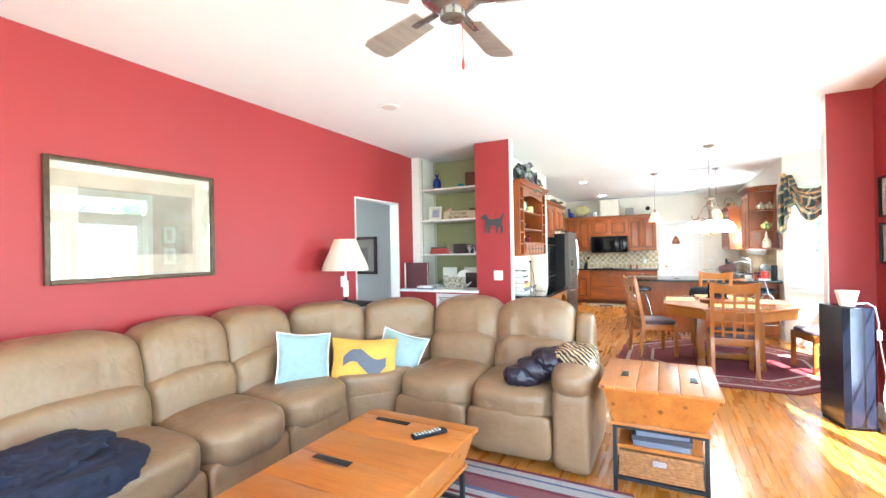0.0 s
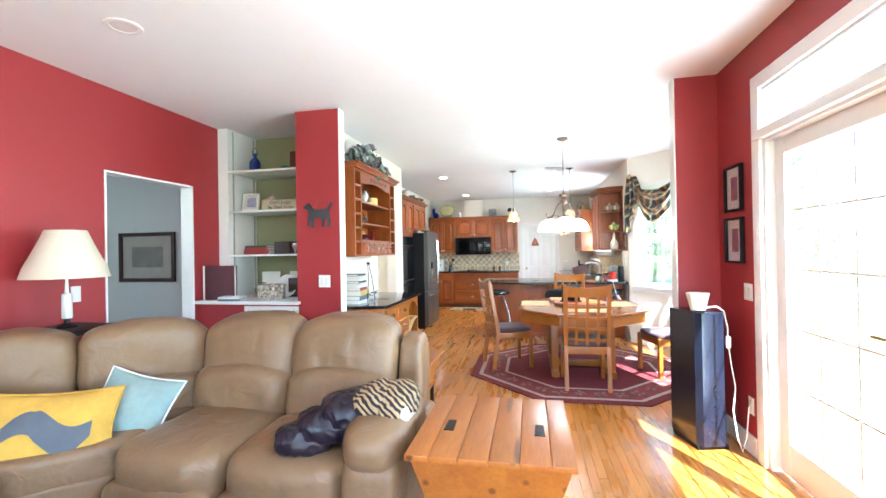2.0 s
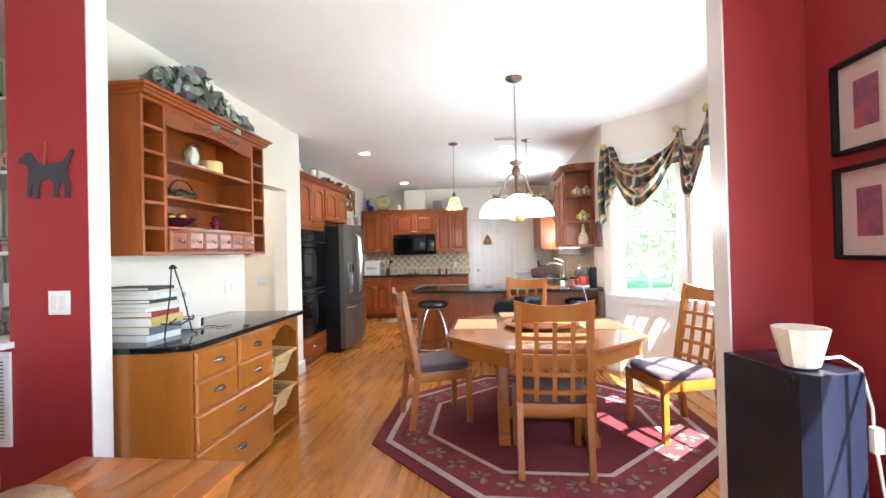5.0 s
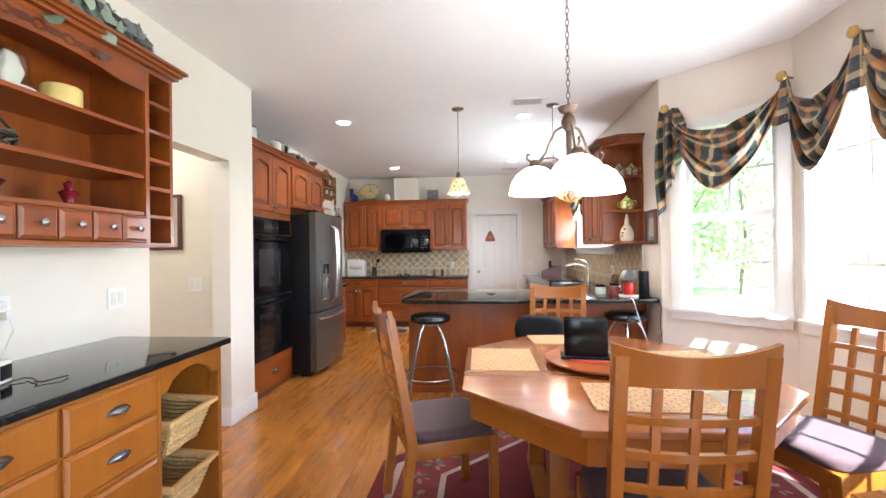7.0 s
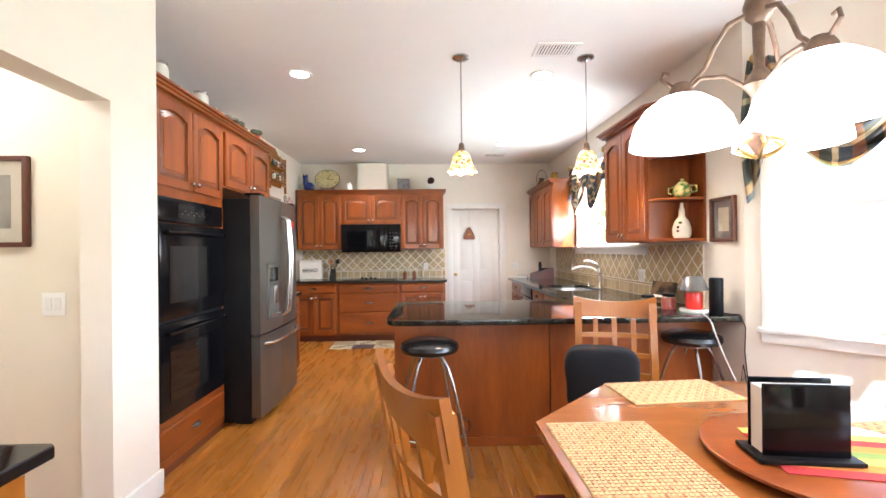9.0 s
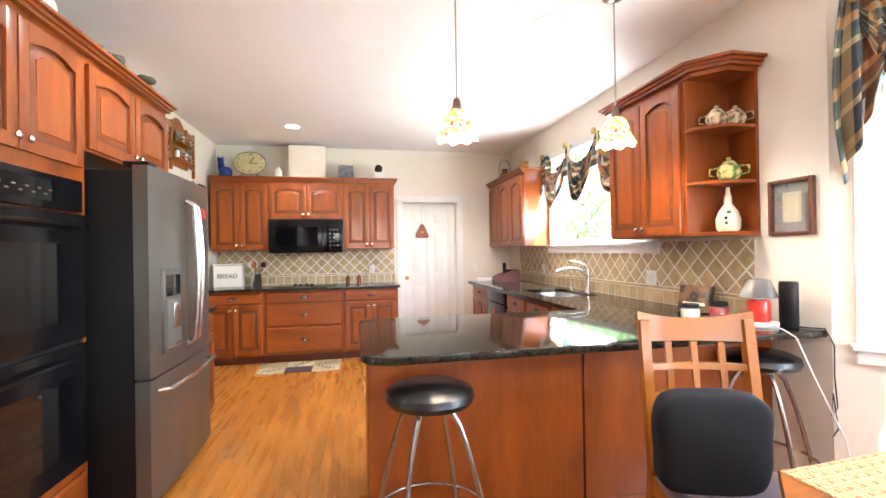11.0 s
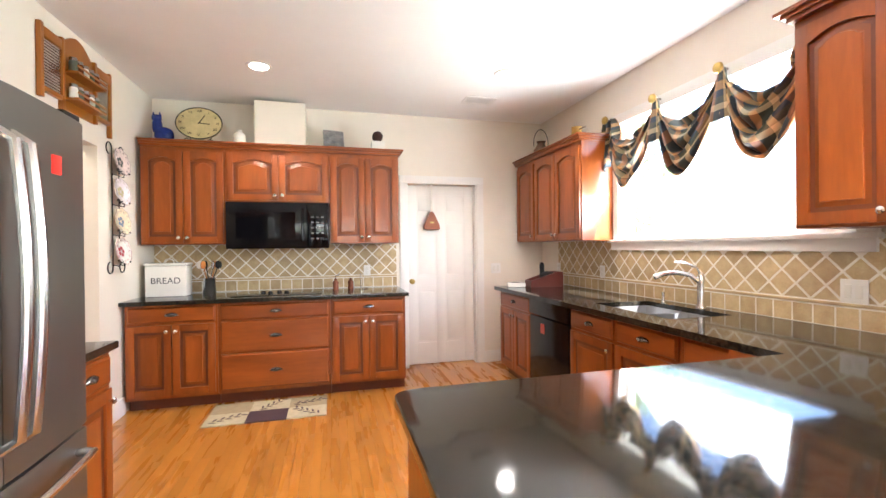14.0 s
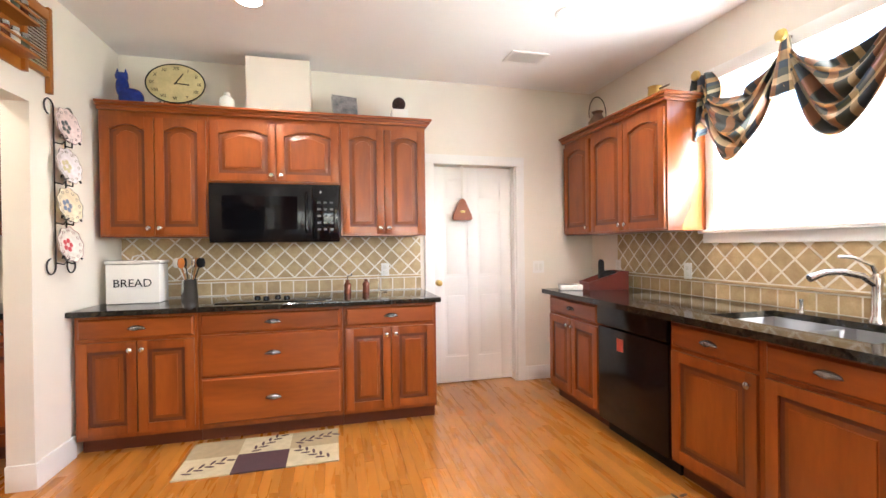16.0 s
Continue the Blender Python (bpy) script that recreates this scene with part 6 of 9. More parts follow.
def text(parent, words, size, place, mat, rx=90, name="lettering", rz=0):
    cu = bpy.data.curves.new(name, "FONT")
    cu.body, cu.size, cu.align_x, cu.align_y, cu.extrude = words, size, "CENTER", "CENTER", 0.0008
    ob = new("text_source", cu)
    me = bpy.data.meshes.new_from_object(ob.evaluated_get(bpy.context.evaluated_depsgraph_get()))
    bpy.data.objects.remove(ob)
    me.materials.append(mat)
    o = new(name, me)
    o.parent, o.matrix_local = parent, pose(*place, rx, 0, rz)
    return o


text(sg, "Don't Judge", 0.052, (-0.01, -0.0135, 0.085), MATTBLACK)
text(sg, "By Their Cover", 0.048, (0.0, -0.0135, 0.033), MATTBLACK)
for i, (c, h) in enumerate(((0, 0.045), (0, 0.03), (1, 0.02))):
    book(-2.50, 5.15, 1.431 + sum((0.045, 0.03, 0.02)[:i]), 0.30 - 0.02 * i, 0.2, h, c, label="old red cloth book on the middle shelf")
tagged(boxes("wooden_box", DARKWOOD, None, (-2.30, -2.12, 5.08, 5.25, 1.431, 1.565), bevel=0.004), "dark wooden box on the middle shelf", "box")
turned("silver_cup", "tarnished silver cup on the middle shelf", "cup", [(0.035, 0), (0.04, 0.01), (0.045, 0.09), (0.048, 0.10), (0.043, 0.10), (0.035, 0.02), (0.0003, 0.02)], CHROME, (-1.93, 5.03, 1.431))
turned("oil_lamp", "small clear glass oil lamp on the middle shelf", "lamp", [(0.03, 0), (0.015, 0.02), (0.03, 0.06), (0.015, 0.09), (0.02, 0.12), (0.008, 0.17)], JARGLASS, (-2.55, 5.3, 1.431))
al = thing("photo_album", "dark plum album standing on the white counter", "book", at=pose(-2.66, 4.70, 0.976, 0, 0, 4))
boxes("cover", BOOKCOLORS[7], al, (-0.16, 0.16, -0.025, -0.020, 0, 0.345), (-0.16, 0.16, 0.020, 0.025, 0, 0.345))
boxes("spine", CERAMIC, al, (-0.185, -0.161, -0.025, 0.025, 0, 0.345), bevel=0.004)
boxes("page_block", PAPER, al, (-0.158, 0.15, -0.0195, 0.0195, 0.005, 0.34))
for i in range(2):
    book(-2.48, 4.64, 0.976 + 0.022 * i, 0.22, 0.16, 0.02, (5, 6)[i], 8, "thin booklet lying on the white counter")
CREAMGLAZE = material("antique_cream_glaze", (0.62, 0.56, 0.44), 0.35, vary=0.3, scale=40, dark=(0.10, 0.07, 0.05), spread=0.2)
cw = thing("castle_planter", "cream ceramic planter shaped like a castle ring", "planter", at=pose(-2.13, 4.76, 0.976))
bm = bmesh.new()
for k in range(12):
    a = 2 * math.pi * k / 12
    tb_ = bmesh.new()
    add_lathe(tb_, [(0.024, 0.005), (0.022, 0.12), (0.028, 0.135), (0.028, 0.15), (0.018, 0.152)], 8, (0.115 * math.cos(a), 0.085 * math.sin(a), 0))
    part("tower", tb_, CREAMGLAZE, cw)
add_lathe(bm, [(0.13, 0), (0.13, 0.025), (0.09, 0.03), (0.0003, 0.03)], 24)
add_lathe(bm, [(0.10, 0.03), (0.10, 0.09), (0.09, 0.09), (0.09, 0.03)], 24)
part("body", bm, CREAMGLAZE, cw)
rd = thing("radio", "dark vintage table radio with a slatted front on the counter", "radio", at=pose(-1.93, 5.05, 0.976))
boxes("body", DARKWOOD, rd, (-0.15, 0.14, -0.07, 0.07, 0, 0.20), bevel=0.01)
for i in range(7):
    boxes("slat", PEWTER, rd, (-0.12, 0.11, -0.074, -0.0705, 0.03 + 0.022 * i, 0.034 + 0.022 * i))
for k, (x, z, w, h) in enumerate(((-2.42, 0.976, 0.22, 0.26), (-2.12, 0.976, 0.2, 0.26))):
    tagged(boxes("envelope", PAPER, None, (x - w / 2, x + w / 2, 5.20 + 0.05 * k, 5.21 + 0.05 * k, z, z + h)), "off-white card standing against the niche back", "card")

tagged(boxes("wooden_box", material("oxblood_lacquer", (0.07, 0.012, 0.008), 0.35), None, (-2.12, -1.90, 5.24, 5.38, 1.901, 2.06), bevel=0.004), "dark oxblood box behind the painted sign", "box")
sh = thing("seashell", "pink and cream ribbed conch shell on top of the painted sign", "ornament", at=pose(-2.37, 5.10, 2.02, 0, 0, 20))
bm = bmesh.new()
for k in range(7):
    add_lathe(bm, [(0.004 + 0.006 * k, -0.010), (0.008 + 0.0065 * k, 0.0), (0.004 + 0.006 * k, 0.010)], 12, (0, 0, 0))
    for v in bm.verts[-36:]:
        v.co = Vector((v.co.z + 0.014 * k - 0.04, v.co.x, v.co.y + 0.012))
part("shell", bm, material("conch_pink", (0.55, 0.32, 0.25), 0.4, vary=0.25, scale=30), sh, smooth=60)
for x, r, hh, mt in ((-2.07, 0.04, 0.11, CHROME), (-2.00, 0.03, 0.13, PEWTER), (-1.88, 0.035, 0.10, CERAMIC)):
    turned("silver_cup", "small " + ("white" if mt is CERAMIC else "silver") + " cup on the middle shelf", "cup", [(r * 0.8, 0), (r * 0.5, 0.01), (r * 0.5, hh * 0.4), (r, hh * 0.6), (r, hh), (r * 0.9, hh), (0.0003, hh * 0.6)], mt, (x, 5.12, 1.431))
for i, (c, h) in enumerate(((3, 0.05), (7, 0.04), (3, 0.035))):
    book(-2.0, 5.30, 1.431 + sum((0.05, 0.04, 0.035)[:i]), 0.26 - 0.02 * i, 0.12, h, c, label="dark cloth book at the back of the middle shelf")
turned("round_dish", "cream ribbed dish leaning behind the planter", "dish", [(0.03, 0), (0.10, 0.012), (0.12, 0.03), (0.115, 0.032), (0.0003, 0.012)], CERAMIC, (0, 0, 0), seg=28).matrix_world = pose(-2.10, 5.02, 1.09, 78, 0, 0)
for k, (x, hh) in enumerate(((-2.36, 0.16), (-2.30, 0.12), (-2.43, 0.10))):
    turned("glass_votive", "clear glass votive on the white niche counter", "glass", [(0.03, 0), (0.034, 0.01), (0.036, hh), (0.032, hh), (0.0003, 0.015)], JARGLASS if k != 1 else PEWTER, (x, 4.95, 0.976), seg=14)

# ---- desk run in the dining room ----
DM = pose(-0.98, 4.85, 0, 0, 0, 90)
dk = thing("desk_cabinet", "honey-coloured desk cabinet with cup-pull drawers and a curved end", "cabinet", at=DM)
bm = bmesh.new()
add_prism(bm, [(-0.07, 0.60), (-0.10, 0.42), (-0.10, 0.30), (-0.08, 0.18), (-0.04, 0.07), (0.0, 0.0), (0.84, 0.0), (0.84, 0.60)], 0.02, 0.878)
part("body", bm, HONEY, dk, smooth=60)
for x0, x1 in ((0.02, 0.41), (0.42, 0.83)):
    drawers(dk, x0, x1, (0.865, 0.70, 0.53), mat=HONEY)
drawers(dk, 0.02, 0.83, (0.52, 0.33), mat=HONEY)
drawers(dk, 0.02, 0.83, (0.32, 0.06), mat=HONEY)
boxes("side_panel", HONEY, dk, (0.842, 0.862, 0, 0.60, 0.04, 0.878), (1.255, 1.285, 0, 0.60, 0.0, 0.878), (0.863, 1.254, 0.57, 0.60, 0.06, 0.878), (0.863, 1.254, 0, 0.569, 0.06, 0.085))
bm = bmesh.new()
pts = [(0.863, 0.876), (0.863, 0.76)] + [(0.90 + 0.315 * i / 12, 0.76 + 0.075 * math.sin(math.pi * i / 12) ** 0.6) for i in range(13)] + [(1.254, 0.76), (1.254, 0.876)]
add_prism(bm, pts, 0.0, 0.02, at=lambda x, y, z: (x, z, y))
part("arched_apron", bm, HONEY, dk)
for zb in (0.60, 0.32):
    bk = thing("wicker_basket", "straw wicker basket on pull-out wooden rails", "basket", "desk baskets", DM @ pose(1.06, 0.21, zb, 4, 0, 3))
    rows = 9
    for r in range(rows):
        bm = bmesh.new()
        k = 1 - 0.22 * (1 - r / (rows - 1))
        hw, hd, z = 0.15 * k, 0.20 * k, -0.13 + 0.15 * r / (rows - 1)
        add_tube(bm, [(x, y, z + 0.003 * math.sin(40 * (x + y))) for x, y in [(-hw + 2 * hw * i / 8, -hd) for i in range(9)] + [(hw, -hd + 2 * hd * i / 8) for i in range(1, 9)] + [(hw - 2 * hw * i / 8, hd) for i in range(1, 9)]
                      + [(-hw, hd - 2 * hd * i / 8) for i in range(1, 9)]], 0.0095, 5)
        part("strand", bm, WICKER, bk)
    boxes("bottom", WICKER, bk, (-0.115, 0.115, -0.15, 0.15, -0.14, -0.13))
    boxes("rail", material("pale_rail_wood", (0.70, 0.45, 0.17), 0.4), bk, (-0.185, -0.155, -0.22, 0.24, 0.02, 0.04), (0.155, 0.185, -0.22, 0.24, 0.02, 0.04), (-0.155, 0.155, -0.222, -0.20, 0.02, 0.04), bevel=0.002)
counter("countertop_desk", [(-1.60, 4.745), (-1.27, 4.745), (-1.10, 4.765), (-0.955, 4.83), (-0.945, 4.86), (-0.945, 6.17), (-0.96, 6.185), (-1.60, 6.185)],
        "polished black granite countertop of the desk", GRANITE_B, t=0.032)
HM = pose(-1.29, 4.91, 0, 0, 0, 90)
HW, HA, HB = 1.30, 0.165, 1.11
hu = thing("wall_hutch", "glazed cherry wall hutch with open shelves, cubbyholes and small drawers", "cabinet", at=HM)
boxes("side_panel", CHERRY, hu, (0.0, 0.02, 0, 0.315, 1.39, 2.27), (HW - 0.02, HW, 0, 0.315, 1.39, 2.27))
boxes("divider", CHERRY, hu, (HA, HA + 0.025, 0, 0.30, 1.39, 2.27), (HB, HB + 0.025, 0, 0.30, 1.39, 2.27))
boxes("back", CHERRY, hu, (0.02, HW - 0.02, 0.30, 0.315, 1.39, 2.27))
boxes("bottom", CHERRY_H, hu, (0.021, HA - 0.001, 0, 0.299, 1.39, 1.41), (HA + 0.026, HB - 0.001, 0, 0.299, 1.39, 1.41), (HB + 0.026, HW - 0.021, 0, 0.299, 1.39, 1.41))
boxes("top", CHERRY_H, hu, (0.0, HW, 0, 0.315, 2.271, 2.29))
for k in range(1, 6):
    z = 1.40 + 0.87 * k / 6
    boxes("cubby_shelf", CHERRY_H, hu, (0.021, HA - 0.001, 0, 0.299, z - 0.009, z + 0.009), (HB + 0.026, HW - 0.021, 0, 0.299, z - 0.009, z + 0.009))
for z in (1.555, 1.74, 1.965):
    boxes("shelf", CHERRY_H, hu, (HA + 0.026, HB - 0.001, 0.01, 0.299, z - 0.009, z + 0.009))
MIDH = (HA + HB + 0.025) / 2
bm = bmesh.new()
nfr = 32
base_line = [(HA + 0.026 + (HB - HA - 0.027) * i / nfr, 2.165 + 0.03 * max(0.0, 1 - ((i - nfr / 2) / 11) ** 2)) for i in range(nfr + 1)]
add_prism(bm, base_line + [(HB - 0.001, 2.27), (HA + 0.026, 2.27)], 0.0, 0.018, at=lambda x, y, z: (x, z, y))
part("frieze", bm, CHERRY_H, hu, "carved frieze board")
for k in range(-3, 4):
    for dz, rx, rz, turn in (((0.0, 0.042, 0.016, 0.0),) if k % 2 == 0 else ((0.012, 0.017, 0.008, 0.5), (0.012, 0.017, 0.008, -0.5), (-0.012, 0.017, 0.008, 0.5), (-0.012, 0.017, 0.008, -0.5))):
        bm = bmesh.new()
        off = 0.016 * (1 if turn * dz < 0 else -1) if turn else 0
        add_prism(bm, [(MIDH + k * 0.062 + off + rx * math.cos(a) * math.cos(turn) - rz * math.sin(a) * math.sin(turn), 2.232 + dz + rx * math.cos(a) * math.sin(turn) + rz * math.sin(a) * math.cos(turn))
                       for a in (2 * math.pi * i / 12 for i in range(12))], -0.0015, 0.0, at=lambda x, y, z: (x, z, y))
        # frieze is solid: dark plates paint the shade of its cutouts
        part("fretwork", bm, GLAZE_AND_CUTOUT, hu, "thin dark oval painting the shade of a cutout")
for k in range(6):
    d = part("small_drawer", drawer_mesh(0.146, 0.125), CHERRY_H, hu)
    d.location = (HA + 0.028 + 0.1525 * k, 0.0, 1.415)
    knob(d, 0.073, 0.062, mat=PEWTER)
crown(HM, 0.0, HW, 2.29, 0.315)
rndh = random.Random(8)
small = [(0.09, 1.56), (0.09, 1.71), (0.09, 1.995), (0.09, 2.14), (1.21, 1.42), (1.21, 1.71), (1.21, 1.99), (1.21, 2.14)]
for k, (x, z) in enumerate(small):
    zz = 1.41 + 0.145 * round((z - 1.41) / 0.145) + 0.001
    t = turned("figurine", "small porcelain ornament in a cubbyhole", "ornament", [(0.022, 0), (0.026, 0.012), (0.012, 0.03), (0.024, 0.05), (0.018, 0.07), (0.0003, 0.078)], (CERAMIC, PEWTER, COBALT, PAPER)[k % 4], (0, 0, 0), seg=12)
    t.matrix_world = HM @ pose(x, 0.10, zz)
cl = thing("glass_cloche", "clear glass dome over a white flower ornament", "ornament", at=HM @ pose(0.58, 0.12, 1.975))
bm = bmesh.new()
add_lathe(bm, [(0.085, 0), (0.088, 0.01), (0.08, 0.02), (0.0003, 0.021)], 20)
part("base", bm, CERAMIC, cl)
bm = bmesh.new()
add_lathe(bm, [(0.062, 0.021), (0.062, 0.13), (0.05, 0.165), (0.02, 0.185), (0.0003, 0.19)], 24)
part("dome", bm, JARGLASS, cl, smooth=60)
part_puff(cl, "flower", 0, 0, 0.09, 0.055, 0.05, 0.12, p=2.2, mat=CERAMIC, rumple=0.014)
turned("pillar_candle", "wide cream-yellow candle on the hutch shelf", "candle", [(0.07, 0), (0.072, 0.005), (0.072, 0.09), (0.065, 0.097), (0.0003, 0.092)], material("candle_wax", (0.78, 0.60, 0.22), 0.45, vary=0.05), (0, 0, 0)).matrix_world = HM @ pose(0.79, 0.12, 1.975)
tw = thing("twig_basket", "dark twig basket with dried flowers on the middle shelf", "basket", at=HM @ pose(0.50, 0.14, 1.75))
for k in range(26):
    bm = bmesh.new()
    a = rndh.random() * 6.28
    add_tube(bm, [(0.13 * math.cos(a + u * 1.3) * (0.7 + 0.3 * rndh.random()), 0.06 * math.sin(a + u * 1.3), 0.01 + 0.07 * rndh.random()) for u in (0, 0.5, 1, 1.5)], 0.005, 5)
    part("twig", bm, GREYGREEN if k % 3 else DARKWOOD, tw)
bm = bmesh.new()
add_tube(bm, [(-0.12 * math.cos(a), 0, 0.03 + 0.11 * math.sin(a)) for a in (math.pi * i / 10 for i in range(11))], 0.006, 6)
part("handle", bm, DARKWOOD, tw)
fb = turned("fruit_bowl", "dark purple bowl holding gilt fruit on the lower shelf", "bowl", [(0.03, 0), (0.04, 0.008), (0.10, 0.035), (0.125, 0.06), (0.118, 0.06), (0.08, 0.035), (0.0003, 0.03)], material("plum_lacquer", (0.06, 0.01, 0.03), 0.15), (0, 0, 0))
fb.matrix_world = HM @ pose(0.42, 0.13, 1.565)
for k, (x, y, z) in enumerate(((-0.045, 0, 0.07), (0.03, 0.02, 0.068), (0.0, -0.04, 0.075), (0.055, -0.03, 0.066))):
    f = thing("gilt_fruit", "gilt and plum ornamental fruit in the bowl", "ornament", at=HM @ pose(0.42 + x, 0.13 + y, 1.565 + z))
    part_puff(f, "fruit", 0, 0, 0, 0.065, 0.065, 0.06, p=2.1, mat=BRASS if k % 2 == 0 else material("plum_glass", (0.12, 0.02, 0.05), 0.1))
turned("figurine", "small dark red glass figurine on the lower shelf", "ornament", [(0.03, 0), (0.02, 0.02), (0.03, 0.045), (0.04, 0.06), (0.015, 0.075), (0.022, 0.10), (0.0003, 0.115)], material("ruby_glass", (0.18, 0.01, 0.02), 0.1), (0, 0, 0), seg=14).matrix_world = HM @ pose(0.83, 0.13, 1.565)
ga = thing("garland_basket", "handled basket of silk ivy and roses on the hutch top", "plant", at=HM @ pose(0.66, 0.13, 2.346))
bm = bmesh.new()
add_tube(bm, [(0.17 * math.cos(a), 0, 0.02 + 0.27 * math.sin(a)) for a in (math.pi * i / 14 for i in range(15))], 0.012, 6)
part("handle", bm, material("twig_brown", (0.25, 0.17, 0.08), 0.8), ga, "twisted twig handle")
boxes("tray", DARKWOOD, ga, (-0.16, 0.16, -0.09, 0.10, 0.0, 0.05), bevel=0.01)
leafmats = [material("silk_leaf", c, 0.7, per_piece=0.25) for c in ((0.13, 0.17, 0.12), (0.13, 0.09, 0.10), (0.32, 0.38, 0.29), (0.20, 0.20, 0.22))]
bms = [bmesh.new() for _ in leafmats]
for k in range(560):
    u = rndh.random()
    x = -0.48 + 0.98 * u
    hang = max(0, rndh.gauss(0.0, 0.06)) if abs(x) < 0.2 else 0
    p = Vector((x, -0.16 * rndh.random() + 0.03 - 0.05 * (hang > 0.03), 0.05 + (0.24 * rndh.random()) * max(0.22, 1 - abs(x + 0.12) * 2.0) - hang * 1.5 + 0.02))
    n = Vector((rndh.gauss(0, 0.5), -1 + rndh.gauss(0, 0.4), rndh.gauss(0.4, 0.5))).normalized()
    t1 = n.orthogonal().normalized()
    t2 = n.cross(t1)
    a = rndh.random() * 6.28
    t1, t2 = t1 * math.cos(a) + t2 * math.sin(a), t2 * math.cos(a) - t1 * math.sin(a)
    s = 0.022 + 0.020 * rndh.random()
    b_ = bms[k % len(bms)]
    ring = [b_.verts.new(p + t1 * s * math.cos(q) * (1 + 0.25 * math.cos(3 * q)) + t2 * s * math.sin(q) * 0.9 + n * 0.006 * math.cos(2 * q)) for q in (2 * math.pi * j / 9 for j in range(9))]
    c_ = b_.verts.new(p + n * 0.008)
    for j in range(9):
        b_.faces.new((c_, ring[j], ring[(j + 1) % 9]))
for b_, mt in zip(bms, leafmats):
    part("leaves", b_, mt, ga, "silk ivy leaves")["kind"] = "stuff"

# desk-top things
for i, (c, h, w) in enumerate(((6, 0.035, 0.30), (5, 0.045, 0.30), (4, 0.05, 0.32), (0, 0.03, 0.30), (6, 0.02, 0.31), (2, 0.022, 0.27), (3, 0.02, 0.27), (6, 0.028, 0.26), (2, 0.02, 0.26), (3, 0.018, 0.24))):
    zz = 0.913 + sum((0.035, 0.045, 0.05, 0.03, 0.02, 0.022, 0.02, 0.028, 0.02, 0.018)[:i]) + 0.001 * i
    book(-1.42 + 0.008 * (i % 3), 5.02, zz, w * 0.8, 0.34 - 0.004 * i, h, c, 90 + (-4 + 3 * (i % 4)), "cookbook in a tall stack on the granite desk")
cs = thing("wire_bookstand", "black wire book easel standing on the granite desk", "stand", at=pose(-1.20, 5.02, 0.913))
bm = bmesh.new()
for sx in (-1, 1):
    add_tube(bm, [(0, sx * 0.012, 0.40), (0.02, sx * 0.05, 0.25), (0.03, sx * 0.11, 0.02), (0.05, sx * 0.13, 0.004)], 0.004, 6)
    add_tube(bm, [(0.02, sx * 0.05, 0.10), (0.05, sx * 0.10, 0.09), (0.07, sx * 0.07, 0.12), (0.05, sx * 0.05, 0.11)], 0.004, 6)
add_tube(bm, [(0.03, -0.13, 0.10), (0.04, 0, 0.075), (0.03, 0.13, 0.10)], 0.005, 6)
add_lathe(bm, [(0.02, 0.395), (0.022, 0.40), (0.012, 0.415), (0.0003, 0.42)], 10)
part("wire_frame", bm, IRON, cs)
ch = thing("phone_charger", "small white charging dock with a black cord on the desk", "charger", at=pose(-1.32, 5.33, 0.913, 0, 0, 20))
boxes("dock", CERAMIC, ch, (-0.06, 0.06, -0.04, 0.04, 0, 0.08), bevel=0.012)
boxes("cradle", MATTBLACK, ch, (0.0601, 0.066, -0.025, 0.025, 0.015, 0.065), bevel=0.002)
bm = bmesh.new()
add_tube(bm, [(0.07 + 0.02 * i + 0.01 * math.sin(i * 2), 0.04 * math.sin(i * 0.9), 0.005 + 0.004 * (i % 2)) for i in range(9)], 0.0025, 5)
part("cord", bm, MATTBLACK, ch, "black cord")
pg = thing("power_plug", "black plugs and cords in the desk wall outlet", "plug", at=pose(DWEST + 0.012, 5.62, 1.13, 0, 0, 90))
boxes("plug", CERAMIC, pg, (-0.015, 0.015, -0.035, 0, -0.04, -0.005), bevel=0.004)
bm = bmesh.new()
add_tube(bm, [(0, -0.03, -0.03), (0.0, -0.05, -0.08), (-0.05, -0.06, -0.17), (-0.12, -0.10, -0.205), (-0.2, -0.2, -0.21)], 0.003, 6)
part("cord", bm, CERAMIC, pg)


